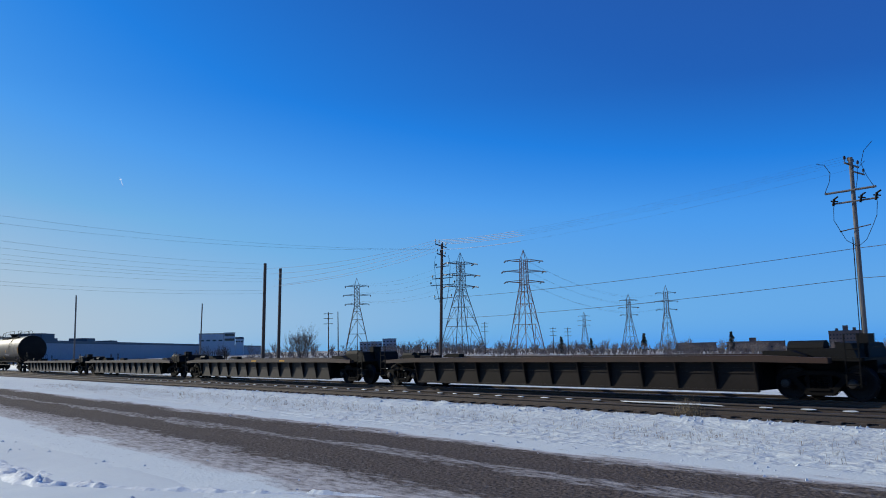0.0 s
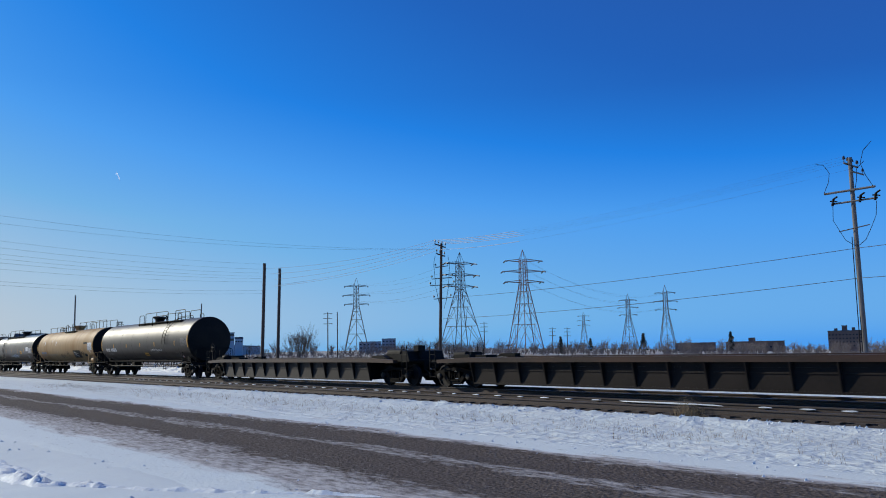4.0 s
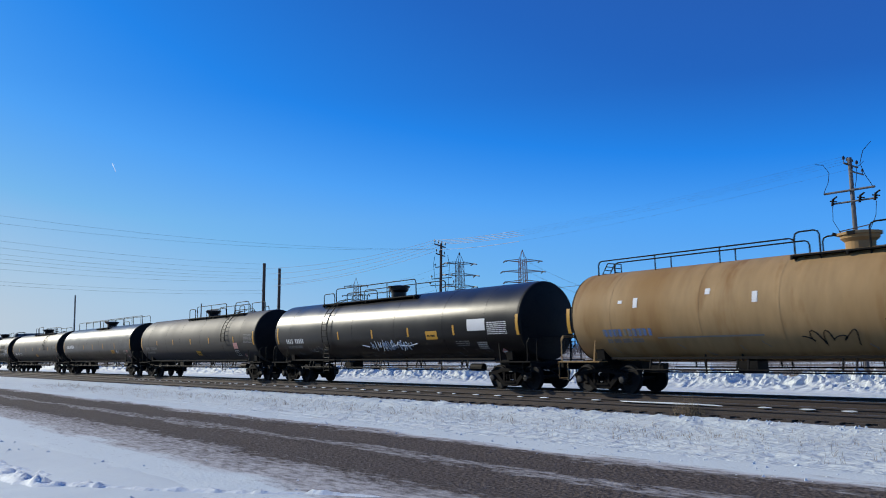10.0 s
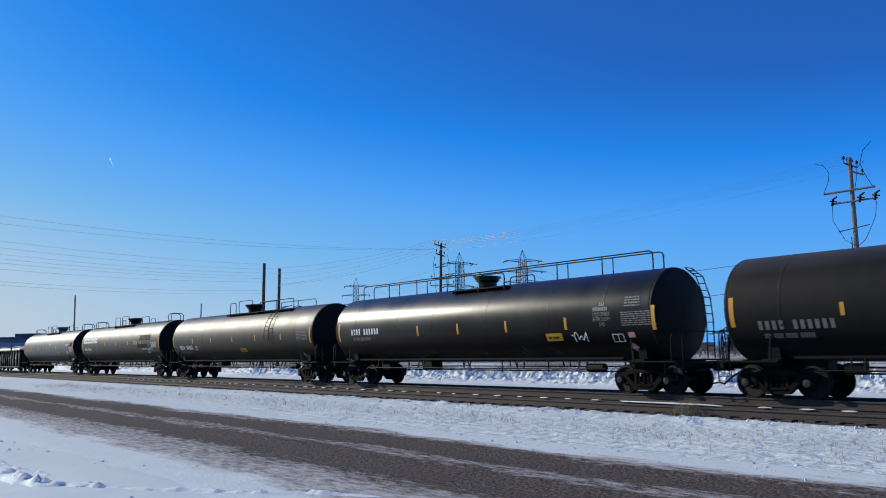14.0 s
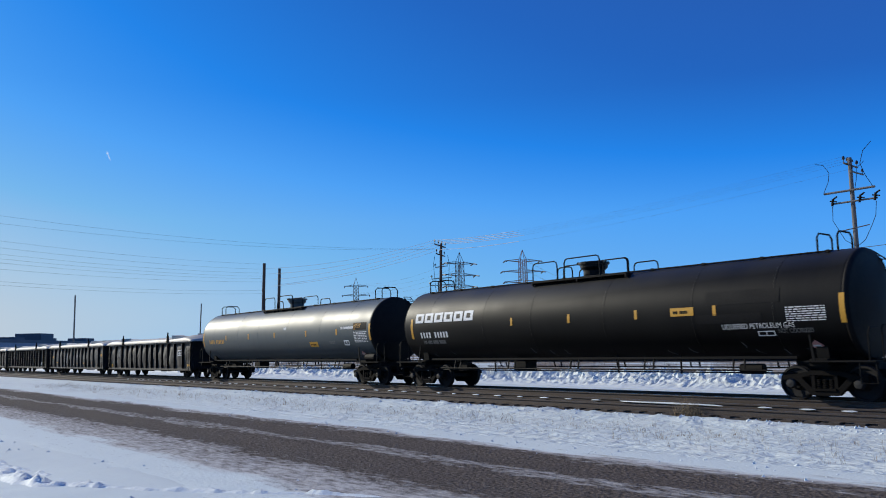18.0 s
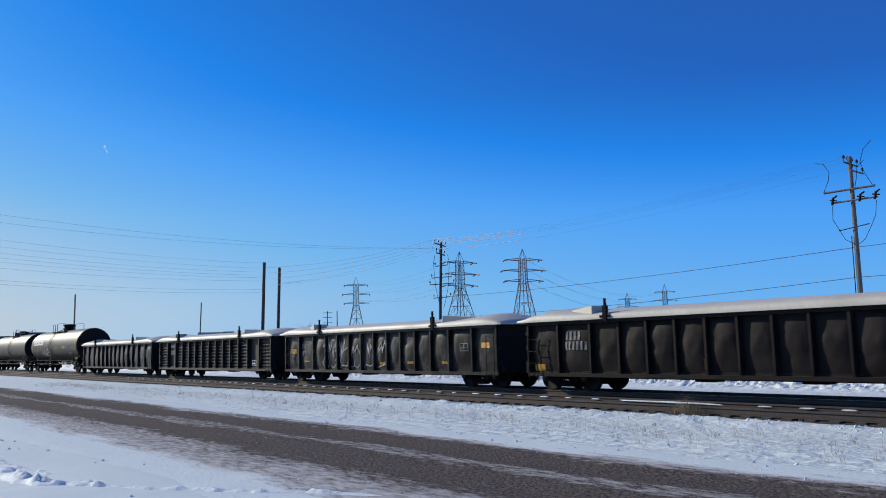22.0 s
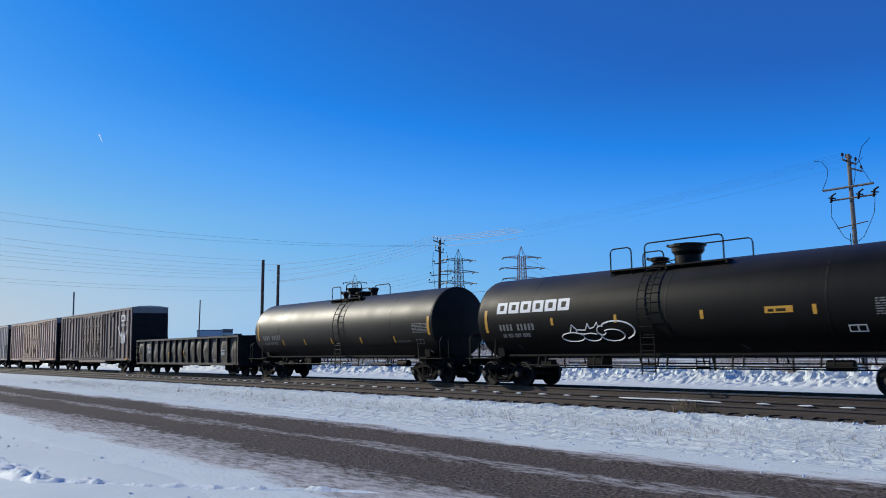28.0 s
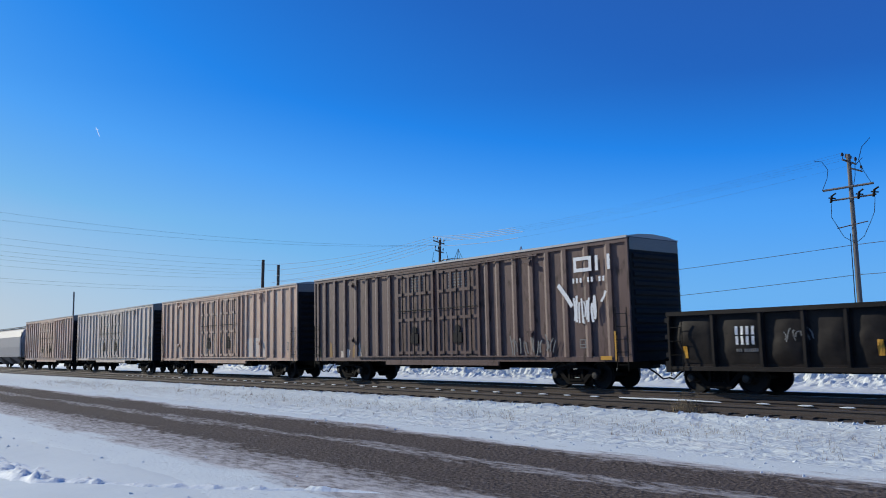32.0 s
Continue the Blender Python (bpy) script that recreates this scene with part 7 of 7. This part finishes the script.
for pts in ([(-1.2, 10.3), (-1.25, 9.4), (-1.0, 8.9), (-0.55, 8.0), (0.1, 7.55)], [(1.55, 10.3), (1.45, 9.4), (1.15, 8.75), (0.7, 7.9), (0.2, 7.55)],
            [(-1.72, 11.25), (-1.35, 12.0), (-1.25, 12.6), (-1.6, 13.2), (-2.1, 13.35)], [(1.4, 11.3), (1.0, 12.1), (0.75, 12.9), (1.0, 13.7), (1.55, 14.2)],
            [(0.3, 11.25), (0.45, 11.9), (0.5, 12.6), (1.0, 13.0)]):
    bm = bmesh.new()
    tube(bm, [(RX + a, RY - 0.25, z) for a, z in pts], 0.020, 5)
    part("cable_loop", bm, M["black_paint"], pole_r)
for dx, z0_, z1_ in ((-0.30, -0.3, 8.2), (-0.16, -0.3, 3.0)):
    bm = bmesh.new()
    rod(bm, (RX + dx, RY - 0.1, z0_), (RX + dx * 0.7, RY - 0.1, z1_), 0.03, 5)
    part("conduit", bm, M["black_paint"], pole_r)
# the middle pole
CX, CY = -73.02, 60.75
crossarm(pole_c, (CX + 1.1, CY - 1.9, 13.75), (CX - 0.8, CY + 1.35, 13.75), M["dark_pole"], (0.03, 0.35, 0.65, 0.97), 0.08, 0.5, 0.09)
crossarm(pole_c, (CX + 0.9, CY - 1.5, 12.65), (CX - 0.7, CY + 1.1, 12.65), M["dark_pole"], (0.03, 0.4, 0.97), 0.08, 0.5, 0.09)
for z, a in ((11.2, 0.75), (9.8, 1.2), (9.0, 1.4), (7.4, 1.0)):
    crossarm(pole_c, (CX - 0.64 * a, CY - 0.77 * a, z), (CX + 0.64 * a, CY + 0.77 * a, z + 0.15), M["dark_pole"], (0.0, 1.0), 0.05, 0.4, 0.12)
for s in (-1, 1):
    bm = bmesh.new()
    tube(bm, [(CX + s * 0.64 * a, CY + s * 0.77 * a, z) for a, z in ((0.75, 12.6), (0.95, 11.6), (0.85, 10.2), (0.75, 8.8), (0.45, 7.2), (0.15, 6.2))], 0.026, 5)
    part("cable_loop", bm, M["black_paint"], pole_c)

# wires: pole to pole, and on to poles beyond the view
wire((RX, RY, 7.45), (CX, CY, 7.5), 0.35, 0.019)
wire((RX, RY, 5.5), (CX, CY, 5.05), 0.35, 0.019)
wire((RX, RY, 7.45), (-8.98, 44.1, 6.9), 0.1, 0.019)
wire((RX, RY, 5.5), (-9.11, 44.07, 5.1), 0.1, 0.019)
for i, (t, za) in enumerate(((0.0, 13.5), (0.33, 13.5), (0.66, 13.5), (1.0, 13.5), (0.5, 12.8))):
    a_, b_ = Vector((CX + 1.1 - 1.9 * t, CY - 1.9 + 3.25 * t, 14.2 - (0.9 if i == 4 else 0))), Vector((RX - 0.2, RY - 0.4 + 2.0 * t, za))
    # each wire in two pieces: glint coloured pale, the rest thin and dark
    m_ = a_.lerp(b_, 0.3) - Vector((0, 0, 0.75))
    wire(a_, m_, 0.15, 0.024, "thin overhead wire strung between poles, sun glint put into its pale colour", "glint_wire")
    wire(m_, b_, 0.3, 0.004, "thin overhead wire strung between poles")
    wire((CX + 1.1 - 1.9 * t, CY - 1.9 + 3.25 * t, 14.2 - (0.9 if i == 4 else 0)), (-92.5 - 5.3 * t, 47.5 + 5.0 * t, 12.2 - 0.5 * i), 0.7, 0.016, "thin overhead wire strung between poles, sun glint put into its pale colour", "glint_wire")
for i, (zl, za) in enumerate(((12.2, 12.75), (11.6, 12.1), (11.0, 11.6), (10.6, 11.2), (10.2, 10.9), (9.6, 10.5), (8.5, 9.4), (8.2, 9.0))):
    wire((-74.87, 4.45, zl), (-92.5, 47.5, za), 0.55, 0.007)
for zl in (14.3, 13.5):
    wire((-74.88, 4.3, zl), (CX, CY, 13.4), 1.2, 0.007)
for s in (-1, 1):
    for z in (25.2, 29.5, 33.2):
        wire((-222.4 + s * 3, 193.8 - s * 5, z), (-324.8 + s * 3, 215.9 - s * 5, z), 3.0, 0.022, "transmission line sagging between lattice towers")
        wire((-202.9 + s * 3, 207.2 - s * 5, z), (-278.6 + s * 4, 403.1 - s * 4, z - 2), 7.0, 0.022, "transmission line sagging between lattice towers")


# ---- buildings on the skyline ----
def block(name, a, b, depth, top, wall, label, category="building", windows=None, base=None, parapet=0.5, roof=None):
    """A flat-roofed building whose front runs from a to b and which reaches depth metres back from it."""
    a, b = Vector((*a, 0)), Vector((*b, 0))
    along = (b - a)
    length = along.length
    along.normalize()
    back = Vector((-along.y, along.x, 0))
    if back.dot(a) < 0:
        back = -back
    z0 = base if base is not None else min(land(a.x, a.y), land(b.x, b.y)) - 1.0
    bd = tagged(new(name), label, category)

    def slab(bm, s0, s1, d0, d1, za, zb):
        vs = [a + along * s + back * d + Vector((0, 0, z)) for s in (s0, s1) for d in (d0, d1) for z in (za, zb)]
        quad_mesh(bm, vs, [(0, 1, 3, 2), (4, 6, 7, 5), (0, 4, 5, 1), (2, 3, 7, 6), (0, 2, 6, 4), (1, 5, 7, 3)])
    bm = bmesh.new()
    slab(bm, 0, length, 0, depth, z0, top - parapet)
    part("wall", bm, wall, bd)
    bm = bmesh.new()
    slab(bm, -0.15, length + 0.15, -0.15, depth + 0.15, top - parapet, top)
    part("roof", bm, roof or M["wall_dark"], bd)
    if windows:
        cols, rows, w, h, zf, dz = windows
        for r in range(rows):
            for c in range(cols):
                s = length * (c + 0.5) / cols
                z = zf + r * dz
                bm = bmesh.new()
                slab(bm, s - w / 2, s + w / 2, -0.06, 0.05, z, z + h)
                part("window", bm, M["window"], bd)
    return bd, slab


wh, put = block("warehouse", (-285.0, 50.0), (-713.2, 362.3), 70, 7.7, M["wall_pale"], "long pale blue-grey warehouse with dark roof edge", parapet=1.1)
for s0, s1, d0, d1, za, zb in ((70, 82, 12, 22, 7.7, 11.0), (84, 90, 14, 20, 7.7, 9.3), (112, 122, 10, 18, 7.7, 9.6), (48, 56, 12, 18, 7.7, 9.2), (150, 158, 12, 20, 7.7, 9.0)):
    bm = bmesh.new()
    put(bm, s0, s1, d0, d1, za, zb)
    part("roof_unit", bm, M["wall_dark"], wh)
block("office_block", (-516.2, 217.0), (-510.0, 231.6), 22, 14.8, M["wall_white"], "white office block with dark roof edge", windows=(4, 1, 2.4, 1.0, 9.5, 3))
block("office_tower", (-509.9, 231.8), (-507.0, 238.4), 18, 15.2, M["wall_white"], "white stair tower with dark glazed top floor", windows=(1, 2, 6.4, 1.6, 9.6, 3.2))
block("office_wing", (-506.9, 238.7), (-504.6, 243.2), 18, 12.0, M["wall_white"], "low white office wing under a dark roof", windows=(3, 1, 1.1, 1.0, 8.5, 3), parapet=1.2)
block("apartment_block", (-581.9, 389.1), (-571.0, 405.0), 14, 8.6, M["wall_pale"], "low grey apartment block with rows of windows", windows=(6, 2, 1.6, 1.2, 2.6, 2.9))
block("apartment_block", (-570.7, 405.4), (-563.6, 415.1), 16, 10.9, M["wall_pale"], "stepped grey apartment tower", windows=(4, 3, 1.6, 1.2, 2.2, 2.8))
block("brick_building", (-335.9, 494.7), (-312.8, 509.7), 20, 1.5, M["wall_brick"], "low brown brick building among bare trees", windows=(8, 1, 1.6, 1.2, -4.5, 3), roof=M["wall_brick"])
bk, put = block("brick_building", (-308.0, 514.9), (-274.7, 533.4), 25, 1.6, M["wall_brick"], "long flat-roofed brown building", windows=(11, 1, 1.5, 1.1, -3.0, 3), roof=M["wall_brick"])
bm = bmesh.new()
put(bm, 15, 19.5, 5, 11, 1.6, 4.1)
part("roof_unit", bm, M["wall_brick"], bk)
ap, put = block("apartment_tower", (-375.4, 818.0), (-347.0, 830.2), 25, 10.4, M["wall_brick"], "distant brown apartment tower with stepped roof", windows=(10, 4, 1.4, 1.3, -5.4, 3.6))
for s0, s1, zb in ((6, 9, 12.6), (13, 18, 15.4), (22, 25, 13.2)):
    bm = bmesh.new()
    put(bm, s0, s1, 4, 12, 10.4, zb)
    part("roof_unit", bm, M["wall_brick"], ap)


# ---- snow lying along the rail and broken snow by the road ----
def clump(name, x, y, z, sx, sy, sz, seed, label):
    bm = bmesh.new()
    bmesh.ops.create_icosphere(bm, subdivisions=2, radius=1.0)
    for v in bm.verts:
        n_ = 1 + 0.35 * noise.noise(v.co * 1.7 + Vector((seed, 0, 0)))
        v.co = Vector((x + v.co.x * sx * n_, y + v.co.y * sy * n_, z + v.co.z * sz * n_))
    return tagged(part(name, bm, M["bank_snow"]), label, "snow clump", "snow clumps")


r_ = random.Random(5)
x = -58.0
while x < 4:
    if not -16.0 < x < -11.3:
        clump("rail_snow", x, SIDING_Y + 0.67 + r_.uniform(-0.02, 0.02), -0.062, r_.uniform(0.08, 0.21), 0.05, 0.022, r_.random() * 50, "small pad of snow against the rail")
    x += r_.uniform(0.75, 1.25)
clump("rail_snow", -13.6, SIDING_Y + 0.67, -0.06, 1.9, 0.06, 0.026, 3, "long strip of snow against the rail")


def broken_snow():
    bm = bmesh.new()
    xs, ys = steps((-17.5, -8.4, 0.06)), steps((2.1, 6.4, 0.06))
    grid = []
    for x in xs:
        mid = 2.75 + (0.12 * (x + 17.5) if x < -13.2 else 0.516 + 0.66 * (x + 13.2)) + 0.16 * lump(x, 0, 0.9)
        wide = 0.24 if x < -12.6 else 0.13
        high = (0.075 if x < -12.4 else 0.035) * min(1, (-8.6 - x) / 0.8 + 0.05)
        col = []
        for y in ys:
            k = math.exp(-((y - mid) / (wide + 0.05 * lump(x, 1, 0.9))) ** 2)
            rut = math.exp(-((y - mid - wide * 1.7) / (wide * 0.8)) ** 2)
            v = noise.voronoi(Vector((x * 5.5, y * 5.5, 0)))[0]
            col.append(bm.verts.new((x, y, GROUND - 0.04 + max(k, rut * 0.5) * (0.045 + high * (0.6 + 1.6 * (v[1] - v[0]) + 0.8 * lump(x, y, 2.7, 3) + 0.6 * lump(x, y, 6.5, 6))) - 0.01 * rut)))
        grid.append(col)
    for i in range(len(xs) - 1):
        for j in range(len(ys) - 1):
            bm.faces.new((grid[i][j], grid[i + 1][j], grid[i + 1][j + 1], grid[i][j + 1]))
    return tagged(part("snow_ridge", bm, M["bank_snow"], smooth=True), "low ridge of crumbled snow thrown up by tyres", "snow ridge", kind="structure")


broken_snow()

# ---- a far jet with its short trail ----
jet = tagged(new("jet_trail"), "tiny white airliner with short vapour trail", "aircraft")
bm = bmesh.new()
rod(bm, (-9, 0, 0), (9, 0, 0), 0.9, 6)
box(bm, -1, 1, -6, 6, -0.2, 0.2)
part("airframe", bm, M["contrail"], jet)
bm = bmesh.new()
rod(bm, (-10, 0, 0), (-34, 0, 0), 1.6, 6, 1.0)
part("vapour_trail", bm, M["contrail"], jet)


def clods(name, spots, mat, label, seed):
    """Small broken lumps of crusted snow."""
    r_ = random.Random(seed)
    verts, faces = [], []
    for x, y, z, s in spots:
        i = len(verts)
        k = lambda: s * r_.uniform(0.5, 1.2)
        verts += [(x - k(), y, z), (x, y - k(), z), (x + k(), y, z), (x, y + k(), z), (x + s * r_.uniform(-0.4, 0.4), y + s * r_.uniform(-0.4, 0.4), z + s * r_.uniform(0.35, 0.9))]
        faces += [(i, i + 1, i + 4), (i + 1, i + 2, i + 4), (i + 2, i + 3, i + 4), (i + 3, i, i + 4)]
    me = bpy.data.meshes.new(name)
    me.from_pydata(verts, [], faces)
    me.materials.append(mat)
    return tagged(new(name, me), label, "stones" if "stones" in name else "snow lumps", kind="stuff")


r_ = random.Random(77)
spots = []
for _ in range(2000):
    x = -1 - 55 * r_.random() ** 1.6
    y = 17.5 - abs(r_.gauss(0, 1.2))
    if y > 11.6:
        spots.append((x, y, ground_height(x, y) - 0.01, r_.uniform(0.02, 0.08) * (0.9 if y > 16.4 else 0.5)))
for _ in range(500):
    x, y = r_.uniform(-40, -3), r_.gauss(11.5, 0.35)
    spots.append((x, y, GROUND - 0.01, r_.uniform(0.02, 0.06)))
def stones(n, seed):
    q = random.Random(seed)
    out = []
    for _ in range(n):
        x, dy = 2 - 48 * q.random() ** 1.3, -4.6 + 3.6 * q.random()
        z = -0.205
        out.append((x, TRACK_Y + dy, z + 0.005, q.uniform(0.025, 0.06)))
    return out


clods("ballast_stones", stones(5200, 91), M["ballast"], "dark crushed stones on the track shoulder", 92)
clods("ballast_stones", stones(1500, 93), M["stone"], "paler crushed stones on the track shoulder", 94)
clods("snow_clods", spots, M["bank_snow"], "crusted snow clods along the verge", 5)
clods("snow_clods", [(r_.uniform(-30, -5), r_.uniform(2.0, 6.2), GROUND - 0.01, r_.uniform(0.015, 0.05)) for _ in range(170)], M["bank_snow"], "crusted snow crumbs beside the road", 6)
clods("loose_stones", [(r_.uniform(-45, -2), r_.uniform(6.2, 11.3), GROUND - 0.01, r_.uniform(0.008, 0.026)) for _ in range(1600)], M["stone"], "loose stones on the gravel road", 7)


# ---- what moves ----
def run(t):
    """How far the train has gone along the track at t seconds."""
    return 11.833 * t - 0.00846 * (t - 16) ** 2


def motions():
    times = [0, 2, 4, 6, 8, 10, 12, 14, 16, 18, 20, 22, 24, 26, 28, 30, 32]
    for car, middle in TRAIN:
        walk(car, [(t, pose(middle + run(t), TRACK_Y, 0)) for t in times])
        # wheels roll while the car is near enough to see them turn
        for part_ in car.children_recursive:
            if not part_.name.startswith("wheelset"):
                continue
            at = part_.matrix_basis.translation.copy()
            spot = middle + part_.parent.matrix_basis.translation.x + at.x
            seen = [k / 30 for k in range(961) if -34 < spot + run(k / 30) < -6]
            rows = [(0.0, pose(*at))] if not seen or seen[0] > 0.5 else []
            start = run(seen[0]) if seen else 0
            rows += [(t, pose(*at, 0, math.degrees((run(t) - start) / 0.457) % 360, 0)) for t in seen]
            if rows[-1][0] < 31.5:
                rows.append((32.0, rows[-1][1]))
            walk(part_, rows)
    far = [(t, Vector((-3813.8, 1206.3, 825.5)).lerp(Vector((-3842.4, 1111.9, 1041.8)), t / 32)) for t in (0, 32)]
    heading = Matrix(((0.0, 0.0, -1.0, 0.0), (-0.40, 0.917, 0.0, 0.0), (0.917, 0.40, 0.0, 0.0), (0, 0, 0, 1)))
    walk(jet, [(t, Matrix.Translation(p) @ heading) for t, p in far])


motions()
